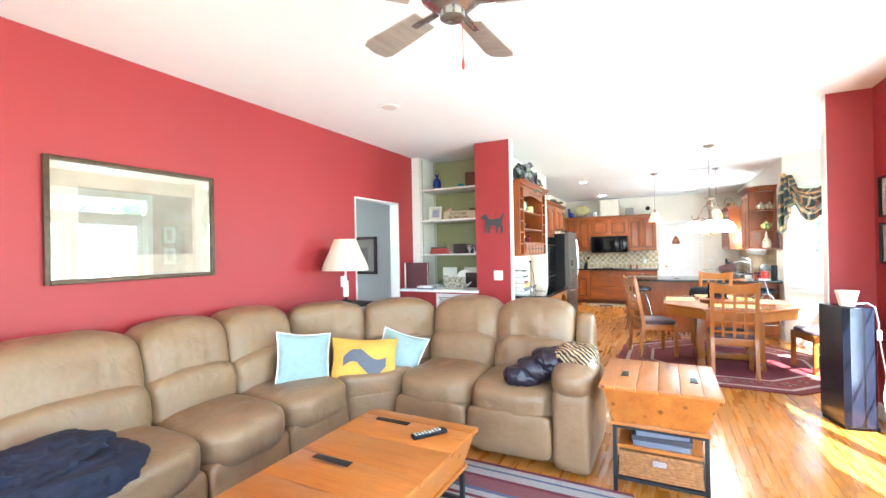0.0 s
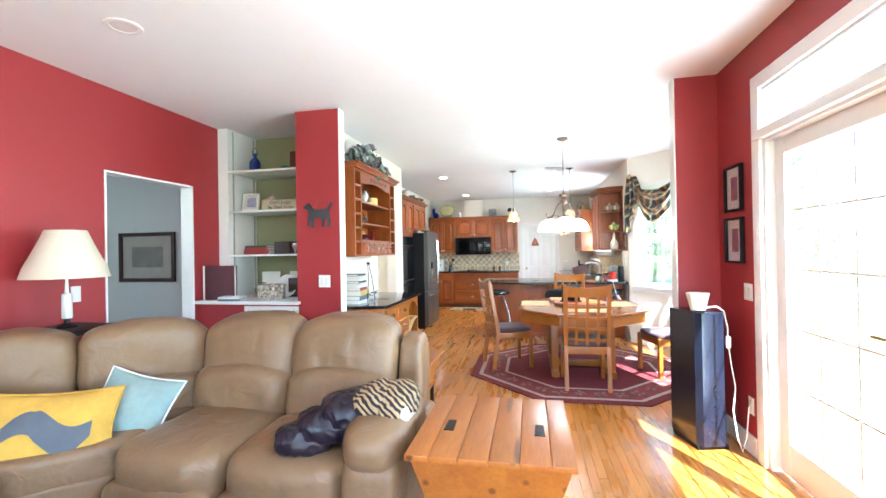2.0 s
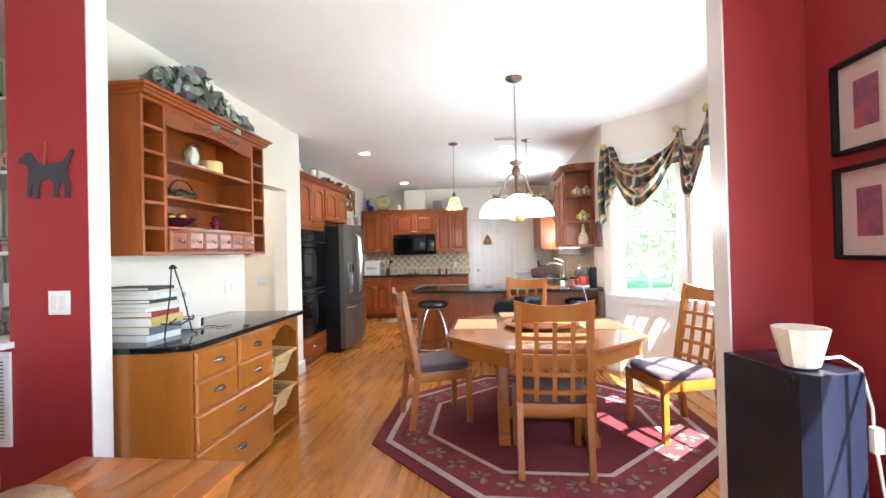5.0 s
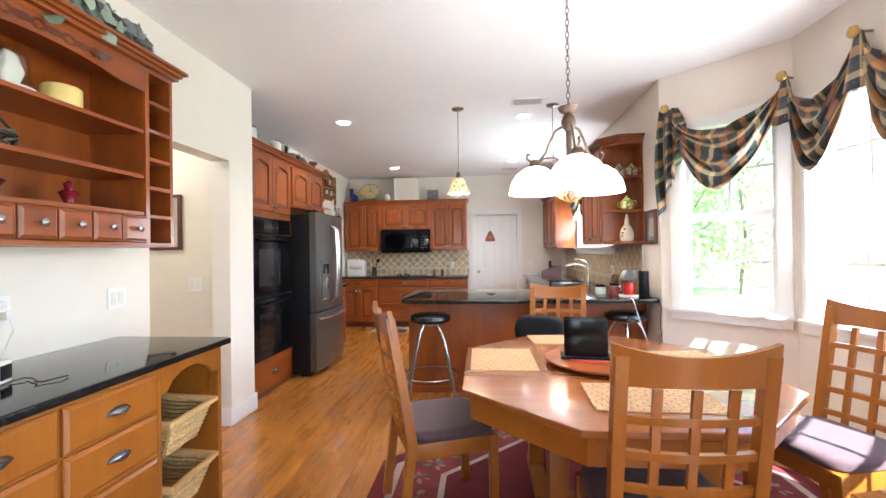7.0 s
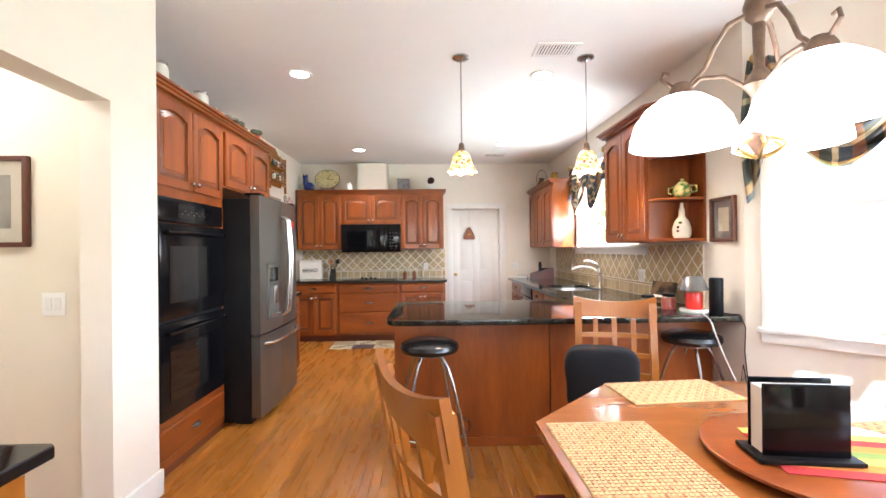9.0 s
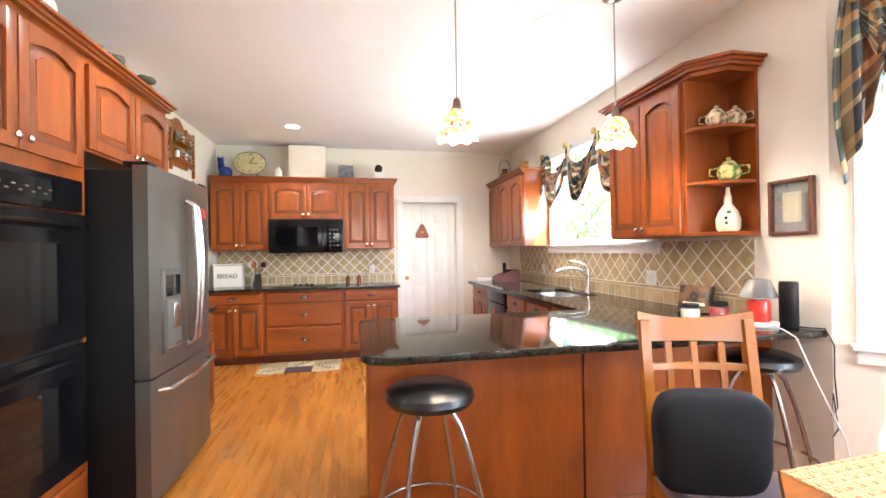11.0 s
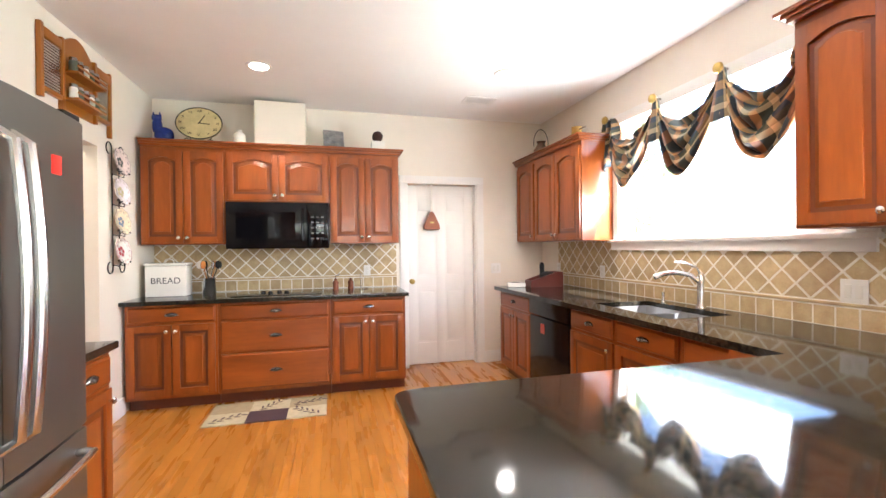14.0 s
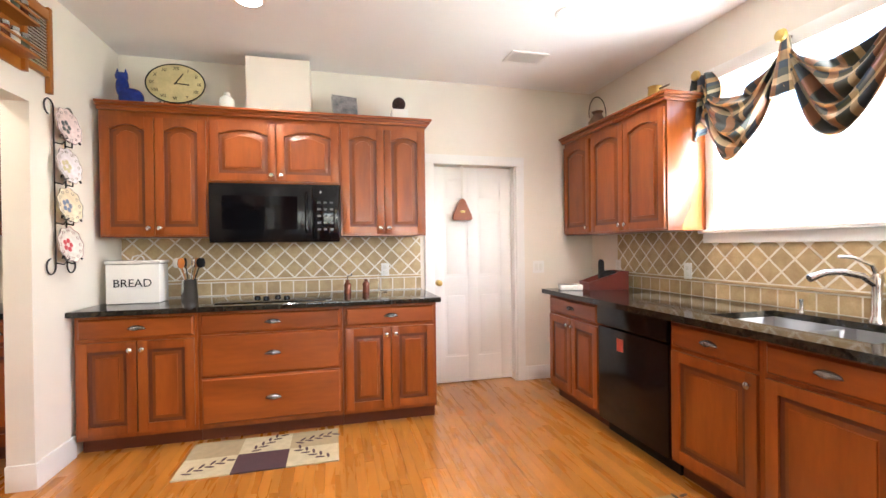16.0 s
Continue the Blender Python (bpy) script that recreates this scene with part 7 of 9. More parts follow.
# ---- swagged valances ----
def plaid():
    m = bpy.data.materials.new("plaid_taffeta")
    m.use_nodes = True
    n, l = m.node_tree.nodes, m.node_tree.links
    b = n["Principled BSDF"]
    b.inputs["Roughness"].default_value, b.inputs["Sheen Weight"].default_value = 0.38, 0.15
    uv, sep = n.new("ShaderNodeTexCoord"), n.new("ShaderNodeSeparateXYZ")
    l.new(uv.outputs["UV"], sep.inputs[0])
    ramps = []
    for axis, table in ((0, ((0.0, (0.014, 0.020, 0.016)), (0.22, (0.50, 0.20, 0.05)), (0.36, (0.025, 0.035, 0.022)), (0.55, (0.68, 0.50, 0.26)), (0.64, (0.02, 0.035, 0.06)), (0.82, (0.36, 0.13, 0.04)))),
                        (1, ((0.0, (0.022, 0.030, 0.025)), (0.25, (0.60, 0.34, 0.11)), (0.42, (0.02, 0.045, 0.075)), (0.55, (0.09, 0.10, 0.05)), (0.68, (0.72, 0.60, 0.36)), (0.80, (0.014, 0.02, 0.018))))):
        mul, fr, r = n.new("ShaderNodeMath"), n.new("ShaderNodeMath"), n.new("ShaderNodeValToRGB")
        mul.operation, fr.operation = "MULTIPLY", "FRACT"
        mul.inputs[1].default_value = 2.9
        l.new(sep.outputs[axis], mul.inputs[0]), l.new(mul.outputs[0], fr.inputs[0]), l.new(fr.outputs[0], r.inputs[0])
        r.color_ramp.interpolation = "CONSTANT"
        e = r.color_ramp.elements
        e[0].color, e[1].position, e[1].color = (*table[0][1], 1), table[1][0], (*table[1][1], 1)
        for pos, c in table[2:]:
            e.new(pos).color = (*c, 1)
        ramps.append(r)
    mx = n.new("ShaderNodeMix")
    mx.data_type = "RGBA"
    mx.inputs["Factor"].default_value = 0.5
    l.new(ramps[0].outputs[0], mx.inputs["A"]), l.new(ramps[1].outputs[0], mx.inputs["B"])
    l.new(mx.outputs["Result"], b.inputs["Base Color"])
    return m


PLAID = plaid()
CORD = material("tan_piping", (0.42, 0.33, 0.20), 0.6)


def cloth(name, fn, nu, nv, parent, size, label=""):
    """A thin cloth from a function of u and v, with plaid coordinates in metres."""
    bm = bmesh.new()
    uvl = bm.loops.layers.uv.new("UVMap")
    g = [[bm.verts.new(fn(i / nu, j / nv)) for i in range(nu + 1)] for j in range(nv + 1)]
    for j in range(nv):
        for i in range(nu):
            f = bm.faces.new((g[j][i], g[j][i + 1], g[j + 1][i + 1], g[j + 1][i]))
            for lp, (a, b_) in zip(f.loops, ((i, j), (i + 1, j), (i + 1, j + 1), (i, j + 1))):
                lp[uvl].uv = (a / nu * size[0] + 0.13, b_ / nv * size[1])
    ob = part(name, bm, PLAID, parent, label, smooth=180)
    sol = ob.modifiers.new("thickness", "SOLIDIFY")
    sol.thickness = 0.002
    return ob


def valance(name, label, knobs, out, sag=0.62, tails=(True, True)):
    """Plaid swags between brass knobs; out is the way into the room at each knob."""
    v = thing(name, label, "valance")
    for k, (p, o) in enumerate(zip(knobs, out)):
        p, o = Vector(p), Vector((*o, 0)).normalized()
        bm = bmesh.new()
        add_tube(bm, [p - o * 0.02, p + o * 0.075], 0.008, 8)
        part("knob_stem", bm, PEWTER, v)
        bm = bmesh.new()
        q = Vector((0, 0, 1)).rotation_difference(o).to_matrix()
        add_lathe(bm, [(0.008, 0.07), (0.03, 0.08), (0.036, 0.092), (0.03, 0.105), (0.012, 0.11), (0.0003, 0.111)], 14)
        for w in bm.verts:
            w.co = p + q @ w.co
        part("rosette", bm, BRASS, v, "brass rosette knob")
    for k in range(len(knobs) - 1):
        a, b_ = Vector(knobs[k]), Vector(knobs[k + 1])
        oa, ob_ = Vector((*out[k], 0)).normalized(), Vector((*out[k + 1], 0)).normalized()

        def fn(u, w, a=a, b_=b_, oa=oa, ob_=ob_, k=k):
            s = (4 * u * (1 - u)) ** 1.0
            o = (oa * (1 - u) + ob_ * u)
            drop = 0.015 + 0.07 * w + s * (0.35 * sag + (sag - 0.30) * w) + 0.014 * math.sin(9 * u + 5 * w + k) + 0.012 * math.sin(w * 17) * s
            push = 0.03 + (0.085 * abs(math.sin(w * 8.5 + 1.1 * math.sin(u * 6 + k))) ** 0.7 + 0.018 * math.sin(w * 31 + 4 * math.sin(u * 4 + 2 * k))) * (0.3 + 0.7 * s) + 0.03 * s * math.sin(w * 3)
            return a.lerp(b_, u) + o * push - Vector((0, 0, drop))
        cloth("swag", fn, 36, 34, v, ((b_ - a).length * 1.15, 0.85))
    for k in range(len(knobs)):
        end = k in (0, len(knobs) - 1)
        if end and not tails[0 if k == 0 else 1]:
            continue
        p, o = Vector(knobs[k]), Vector((*out[k], 0)).normalized()
        side = Vector((-o.y, o.x, 0)) * (1 if k == 0 else -1)
        ln = (0.88 if sag > 0.65 else 0.55) if end else 0.34

        def fn2(u, w, p=p, o=o, side=side, ln=ln, end=end):
            wd = (0.03 + 0.10 * w) if end else (0.02 + 0.055 * w)
            ang = -2.2 + 4.4 * u if not end else u * 3.0 - 0.4
            lateral = math.sin(ang) * wd if not end else (u - 0.35) * (0.14 + 0.10 * math.sin(w * 3.1)) + 0.012 * math.sin(u * 22) * w
            depth = 0.06 + (math.cos(ang) * wd if not end else 0.042 * math.cos(u * 17) * (0.4 + w))
            hang = ln * w * ((1 - 0.55 * u) if end else (1 - 0.18 * abs(u - 0.5)))
            return p + side * lateral + o * depth - Vector((0, 0, 0.0 + hang))
        cloth("tail", fn2, 28, 16, v, (0.3, ln))
        if not end:
            c = p + o * 0.115 - Vector((0, 0, 0.30))
            bm = bmesh.new()
            add_tube(bm, [c + side * 0.034 * math.cos(a) + Vector((0, 0, 0.027 * math.sin(a))) for a in (2 * math.pi * i / 20 for i in range(21))], 0.005, 6)
            part("rolled_edge", bm, CORD, v, "pale piped edge of the rolled fabric")
            # flat black disc paints the shade in the mouth of the roll
            bm = bmesh.new()
            bm.faces.new([bm.verts.new(c - o * 0.002 + side * 0.033 * math.cos(a) + Vector((0, 0, 0.026 * math.sin(a)))) for a in (2 * math.pi * i / 16 for i in range(16))])
            part("roll_lining", bm, MATTBLACK, v, "black disc painting the shade inside the rolled fabric")
    return v


D = 0.7071
valance("bay_valance", "swagged plaid taffeta valance on brass knobs over the bay windows",
        [(1.955, 7.755, 2.49), (2.515, 7.165, 2.51), (2.53, 6.57, 2.53), (2.53, 5.98, 2.53), (2.515, 5.395, 2.51), (1.955, 4.805, 2.49)], [(-D, -D), (-0.9, -0.38), (-1, 0), (-1, 0), (-0.9, 0.38), (-D, D)], sag=0.70)
valance("sink_valance", "swagged plaid taffeta valance on brass knobs over the sink window",
        [(1.895, 10.93, 2.43), (1.895, 10.35, 2.43), (1.895, 9.78, 2.43), (1.895, 9.22, 2.43)], [(-1, 0)] * 4, sag=0.64, tails=(True, True))

# ---- dining table things ----
STRAW = material("woven_straw", (0.60, 0.40, 0.20), 0.8, vary=0.12, scale=30, per_piece=0.1)
RUST = material("rust_straw", (0.46, 0.20, 0.09), 0.8)


def placemat(x, y, w, d, rz):
    p = thing("placemat", "woven straw placemat with brown and green flecks on the dining table", "placemat", "placemats", pose(x, y, 0.756, 0, 0, rz))
    boxes("ground", STRAW, p, (-w / 2, w / 2, -d / 2, d / 2, 0, 0.002))
    n, m = round(d / 0.016), round(w / 0.014)
    for name, mt, pick in (("weave", STRAW, 0), ("fleck", RUST, 1)):
        bm = bmesh.new()
        for i in range(n):
            y0 = -d / 2 + d * i / n
            for j in range(m):
                x0 = -w / 2 + w * j / m
                odd = (j * 7 + i // 2) % 3 == 0 and i % 2 == 1
                if odd != bool(pick):
                    continue
                k = 0.55 if pick else 0.9
                add_box(bm, x0 + 0.002, x0 + 0.002 + (w / m - 0.003) * k, y0 + 0.002, y0 + d / n - 0.003, 0.0021, 0.0045)
        part(name, bm, mt, p)["kind"] = "stuff"


placemat(0.48, 6.38, 0.34, 0.47, 0)
placemat(1.03, 5.78, 0.48, 0.33, -3)
placemat(0.92, 6.92, 0.46, 0.26, 4)
placemat(1.46, 6.35, 0.32, 0.46, 6)
ls = thing("lazy_susan", "round dark wooden lazy susan in the middle of the table", "turntable", at=pose(1.00, 6.30, 0.756))
bm = bmesh.new()
add_lathe(bm, [(0.12, 0), (0.12, 0.012), (0.285, 0.014), (0.30, 0.022), (0.30, 0.03), (0.285, 0.034), (0.0003, 0.034)], 40)
part("disc", bm, CHERRY_H, ls)
rn = thing("striped_cloth", "folded cloth with red, orange, yellow and green stripes on the turntable", "napkin", at=pose(1.04, 6.28, 0.7905, 0, 0, -14))
for k, c in enumerate(((0.45, 0.03, 0.03), (0.65, 0.22, 0.03), (0.7, 0.5, 0.08), (0.20, 0.28, 0.06), (0.65, 0.22, 0.03), (0.45, 0.03, 0.03), (0.7, 0.5, 0.08))):
    boxes("stripe", material("cloth_stripe", c, 0.9), rn, (-0.21, 0.21, -0.14 + 0.04 * k, -0.10 + 0.04 * k, 0, 0.0025))
nh = thing("napkin_holder", "black napkin holder filled with paper napkins", "napkin holder", at=pose(0.90, 6.28, 0.7935, 0, 0, -8))
boxes("base", MATTBLACK, nh, (-0.125, 0.125, -0.06, 0.06, 0, 0.012), bevel=0.003)
boxes("side", BLACK, nh, (-0.105, 0.105, -0.036, -0.028, 0.012, 0.20), (-0.105, 0.105, 0.028, 0.036, 0.012, 0.20), bevel=0.003)
boxes("napkins", PAPER, nh, (-0.10, 0.10, -0.0275, 0.0275, 0.0125, 0.185))
bc = thing("lumbar_cushion", "black velour lumbar cushion strapped to the far dining chair", "cushion", at=pose(0.84, 7.40, 0.66, -6, 0, 163))
part_puff(bc, "cushion", 0.02, 0, 0, 0.37, 0.12, 0.36, p=5, mat=material("black_velour", (0.004, 0.004, 0.006), 0.9, vary=0.2, scale=6))

# ---- kitchen: cooktop run ----
ct = thing("cooktop", "flat black glass cooktop set in the granite", "cooktop", at=pose(-1.01, 11.93, 0.9165))
boxes("glass_top", BLACKGLASS, ct, (-0.38, 0.38, -0.25, 0.25, 0, 0.006), bevel=0.002)
for x in (-0.14, -0.07, 0.0, 0.07):
    bm = bmesh.new()
    add_lathe(bm, [(0.022, 0.006), (0.02, 0.025), (0.012, 0.03), (0.0003, 0.03)], 14, (x, -0.05 if x in (-0.14, 0.0) else -0.12, 0))
    part("control_knob", bm, BLACK, ct)
bb = thing("bread_bin", "white enamel bread bin lettered BREAD with a wooden knob", "bread bin", at=pose(-1.965, 12.02, 0.9165))
boxes("body", CERAMIC, bb, (-0.165, 0.165, -0.09, 0.09, 0, 0.275), bevel=0.012)
boxes("lid", CERAMIC, bb, (-0.172, 0.172, -0.097, 0.097, 0.276, 0.30), bevel=0.01)
text(bb, "BREAD", 0.078, (0, -0.0912, 0.14), MATTBLACK)
bm = bmesh.new()
add_tube(bm, [(-0.04, 0, 0.30), (-0.03, 0, 0.325), (0, 0, 0.335), (0.03, 0, 0.325), (0.04, 0, 0.30)], 0.006, 6)
part("lid_handle", bm, CERAMIC, bb)
uc = turned("utensil_crock", "steel crock full of cooking utensils on the granite", "utensil holder", [(0.052, 0), (0.055, 0.005), (0.052, 0.15), (0.056, 0.155), (0.05, 0.155), (0.048, 0.02), (0.0003, 0.02)], CHROME, (-1.63, 12.0, 0.9165))
for k, (mt, nm) in enumerate(((MATTBLACK, "spatula"), (PINE, "wooden_spoon"), (MATTBLACK, "ladle"), (CERAMIC, "spatula"), (PINE, "wooden_spoon"), (CHROME, "whisk"))):
    a = k * 1.05
    bm = bmesh.new()
    x, y = 0.03 * math.cos(a), 0.03 * math.sin(a)
    add_tube(bm, [(x * 0.3, y * 0.3, 0.03), (x * 1.2, y * 1.2, 0.16), (x * 2.2, y * 1.6, 0.24)], 0.005, 6)
    add_puff(bm, x * 2.6, y * 1.8, 0.275, 0.06, 0.018, 0.075, 5, 2.4, a)
    part(nm, bm, mt, uc)
COPPER = material("copper_brown_glaze", (0.22, 0.07, 0.035), 0.25, metal=0.3)
for k, (x, y) in enumerate(((-0.50, 12.08), (-0.35, 12.12))):
    t = turned("pepper_mill", "small copper-brown " + ("pepper mill with a crank" if k == 0 else "round salt shaker") + " on the granite", "shaker",
               [(0.028, 0), (0.03, 0.01), (0.026, 0.04), (0.03, 0.07), (0.022, 0.085), (0.012, 0.095), (0.016, 0.105), (0.0003, 0.115)], COPPER, (x, y, 0.9165), seg=16)
    if k == 0:
        bm = bmesh.new()
        add_tube(bm, [(0, 0, 0.11), (0, 0, 0.14), (0.03, 0, 0.145), (0.035, 0, 0.165)], 0.004, 6)
        part("crank", bm, IRON, t)
st = thing("wire_stand", "small bent wire stand on the granite by the outlet", "stand", at=pose(-0.22, 12.12, 0.9165))
bm = bmesh.new()
add_tube(bm, [(-0.03, 0, 0.16), (-0.03, 0, 0.01), (0.04, -0.02, 0.005), (0.04, 0.02, 0.005), (-0.02, 0.01, 0.01), (-0.015, 0.01, 0.15)], 0.003, 6)
part("wire", bm, CHROME, st)
# tops of the cabinets
zt = 2.3055
cat = thing("cat_vase", "cobalt blue ceramic cat on the cabinet top", "ornament", at=pose(-2.02, 12.05, zt))
bm = bmesh.new()
add_puff(bm, 0.02, 0, 0.07, 0.16, 0.11, 0.15, 8, 2.3)
add_puff(bm, -0.035, 0, 0.15, 0.08, 0.08, 0.15, 8, 2.3)
add_puff(bm, -0.04, 0, 0.225, 0.08, 0.07, 0.065, 8, 2.3)
for s_ in (-1, 1):
    add_lathe(bm, [(0.016, 0.24), (0.0005, 0.285)], 6, (-0.04 + 0.026 * s_, 0, 0))
part("body", bm, COBALT, cat, smooth=80)
ck = thing("oval_clock", "oval cream clock face with roman numerals on a black wire easel", "clock", at=pose(-1.70, 12.02, zt + 0.185, -8))
CLOCKFACE = material("antique_clock_paper", (0.66, 0.56, 0.28), 0.5, vary=0.12, scale=10, dark=(0.42, 0.36, 0.18))
bm = bmesh.new()
add_prism(bm, [(0.195 * math.cos(a), 0.15 * math.sin(a)) for a in (2 * math.pi * i / 40 for i in range(40))], 0, 0.018, 0.003, at=lambda x, y, z: (x, -z, y))
bmesh.ops.recalc_face_normals(bm, faces=bm.faces[:])
part("face", bm, CLOCKFACE, ck)
bm = bmesh.new()
add_tube(bm, [(0.193 * math.cos(a), -0.018, 0.148 * math.sin(a)) for a in (2 * math.pi * i / 40 for i in range(41))], 0.005, 6)
part("rim", bm, IRON, ck)
for k, w in enumerate(("XII", "I", "II", "III", "IIII", "V", "VI", "VII", "VIII", "IX", "X", "XI")):
    a = math.pi / 2 - k * math.pi / 6
    text(ck, w, 0.034, (0.155 * math.cos(a), -0.0195, 0.115 * math.sin(a)), MATTBLACK, name="numeral")
bm = bmesh.new()
add_box(bm, -0.004, 0.004, -0.0225, -0.0205, -0.01, 0.09)
part("minute_hand", bm, MATTBLACK, ck).rotation_euler = (0, 0.55, 0)
bm = bmesh.new()
add_box(bm, -0.01, 0.09, -0.0225, -0.0205, -0.004, 0.004)
part("hour_hand", bm, MATTBLACK, ck).rotation_euler = (0, 0.08, 0)
es = thing("wire_easel", "black wire easel under the clock", "stand", at=pose(-1.70, 12.02, zt))
bm = bmesh.new()
for s_ in (-1, 1):
    add_tube(bm, [(0.10 * s_, 0.04, 0.12), (0.08 * s_, 0.01, 0.02), (0.075 * s_, -0.04, 0.01), (0.09 * s_, -0.05, 0.04), (0.115 * s_, -0.04, 0.03), (0.13 * s_, -0.02, 0.004)], 0.0045, 6)
add_tube(bm, [(-0.08, 0.01, 0.02), (0.08, 0.01, 0.02)], 0.004, 6)
part("wire", bm, IRON, es)
turned("ceramic_jar", "small white stoneware jar with a blue emblem on the cabinet top", "jar", [(0.05, 0), (0.052, 0.01), (0.052, 0.09), (0.035, 0.11), (0.022, 0.12), (0.022, 0.14), (0.0003, 0.14)], CERAMIC, (-1.36, 12.0, zt))
bk = thing("standing_book", "paperback with a dark landscape cover standing on the cabinet top", "book", at=pose(-0.50, 12.02, zt, -12, 0, 14))
boxes("cover", material("landscape_cover", (0.30, 0.28, 0.28), 0.3, vary=0.3, scale=18, dark=(0.04, 0.05, 0.06)), bk, (-0.10, 0.10, -0.012, -0.009, 0, 0.20), (-0.10, 0.10, 0.009, 0.012, 0, 0.20))
boxes("page_block", PAPER, bk, (-0.098, 0.098, -0.0088, 0.0088, 0.003, 0.197))
pl = thing("square_planter", "white square planter with a dark twig ball on the cabinet top", "planter", at=pose(-0.07, 12.03, zt))
boxes("pot", CERAMIC, pl, (-0.065, 0.065, -0.065, 0.065, 0, 0.10), bevel=0.006)
part_puff(pl, "twig_ball", 0, 0, 0.155, 0.11, 0.11, 0.11, p=2.05, mat=material("dark_twigs", (0.05, 0.02, 0.015), 0.9, vary=0.3, scale=40, bump=0.8, bump_scale=90))
pd = thing("leather_bag", "brown leather teardrop pouch hanging from the door by a strap", "bag", at=pose(0.56, NORTH + 0.05, 0))
bm = bmesh.new()
add_prism(bm, [(-0.095, 1.545), (-0.08, 1.53), (0.08, 1.53), (0.095, 1.545), (0.09, 1.58), (0.025, 1.72), (0.0, 1.735), (-0.025, 1.72), (-0.09, 1.58)], 0, 0.03, 0.006, at=lambda x, y, z: (x, -z, y))
bmesh.ops.recalc_face_normals(bm, faces=bm.faces[:])
part("pouch", bm, material("saddle_leather", (0.28, 0.085, 0.035), 0.45, vary=0.1, scale=10), pd)
boxes("strap", CERAMIC, pd, (-0.011, 0.011, -0.02, -0.016, 1.735, 2.05), label="pale strap hooked over the door")
boxes("clasp", BRASS, pd, (-0.022, 0.022, -0.036, -0.0305, 1.60, 1.62), bevel=0.002)

# sink side
ph = thing("telephone", "white answering machine at the end of the granite counter", "telephone", at=pose(1.30, 11.72, 0.9165, 0, 0, -20))
boxes("body", CERAMIC, ph, (-0.09, 0.09, -0.07, 0.07, 0, 0.045), bevel=0.012)
boxes("display", MATTBLACK, ph, (-0.05, 0.03, -0.03, 0.03, 0.0451, 0.047))
cd = thing("letter_caddy", "reddish wooden caddy holding a cordless phone and cords", "organizer", at=pose(1.60, 11.70, 0.9165, 0, 0, -8))
RW = material("mahogany", (0.14, 0.025, 0.018), 0.3, vary=0.15)
bm = bmesh.new()
add_prism(bm, [(-0.17, 0.0), (0.17, 0.0), (0.17, 0.15), (0.10, 0.15), (-0.17, 0.06)], -0.10, -0.09, at=lambda x, y, z: (x, z, y))
add_prism(bm, [(-0.17, 0.0), (0.17, 0.0), (0.17, 0.15), (0.10, 0.15), (-0.17, 0.06)], 0.09, 0.10, at=lambda x, y, z: (x, z, y))
add_box(bm, -0.17, 0.17, -0.0899, 0.0899, 0, 0.012)
add_box(bm, 0.16, 0.17, -0.0899, 0.0899, 0.0121, 0.15)
add_box(bm, -0.17, -0.16, -0.0899, 0.0899, 0.0121, 0.06)
part("box", bm, RW, cd)
part_puff(cd, "handset", -0.02, 0, 0.15, 0.05, 0.04, 0.20, p=4, mat=MATTBLACK)
part_puff(cd, "cords", 0.04, 0.0, 0.10, 0.16, 0.12, 0.10, p=2.5, mat=MATTBLACK)
ke = turned("copper_kettle", "old dark copper kettle with a hooped handle on the corner cabinet", "kettle", [(0.05, 0), (0.075, 0.03), (0.08, 0.06), (0.05, 0.10), (0.035, 0.13), (0.05, 0.15), (0.0003, 0.15)], BRONZE, (1.66, 11.85, zt))
bm = bmesh.new()
add_tube(bm, [(0.085 * math.cos(a), 0, 0.13 + 0.15 * math.sin(a)) for a in (math.pi * i / 14 - 0.2 for i in range(17))], 0.004, 6)
part("handle", bm, IRON, ke)
bm = bmesh.new()
add_tube(bm, [(0.06, 0, 0.06), (0.11, 0, 0.10), (0.13, 0, 0.12)], 0.014, 8, 0.008)
part("spout", bm, BRONZE, ke)
tagged(boxes("white_box", CERAMIC, None, (1.62, 1.72, 11.38, 11.50, zt, zt + 0.06), bevel=0.006), "small white box on the cabinet top", "box")
bt = turned("brass_mug", "brass mug with a long handle on the cabinet top", "mug", [(0.045, 0), (0.05, 0.01), (0.045, 0.11), (0.05, 0.115), (0.0003, 0.10)], BRASS, (1.66, 11.15, zt))
bm = bmesh.new()
add_tube(bm, [(0, -0.04, 0.09), (0, -0.14, 0.085)], 0.007, 6)
part("handle", bm, BRONZE, bt)

# ceramics on the end shelves
DELFT = material("painted_majolica", (0.66, 0.55, 0.38), 0.2, vary=0.35, scale=40, dark=(0.10, 0.055, 0.035), spread=0.16)
YELLOWM = material("yellow_green_majolica", (0.70, 0.58, 0.22), 0.2, vary=0.35, scale=35, dark=(0.10, 0.25, 0.07), spread=0.07)


PLUM, LEAFGREEN = material("plum_glaze", (0.08, 0.02, 0.04), 0.25), material("leaf_green_glaze", (0.08, 0.16, 0.05), 0.25)


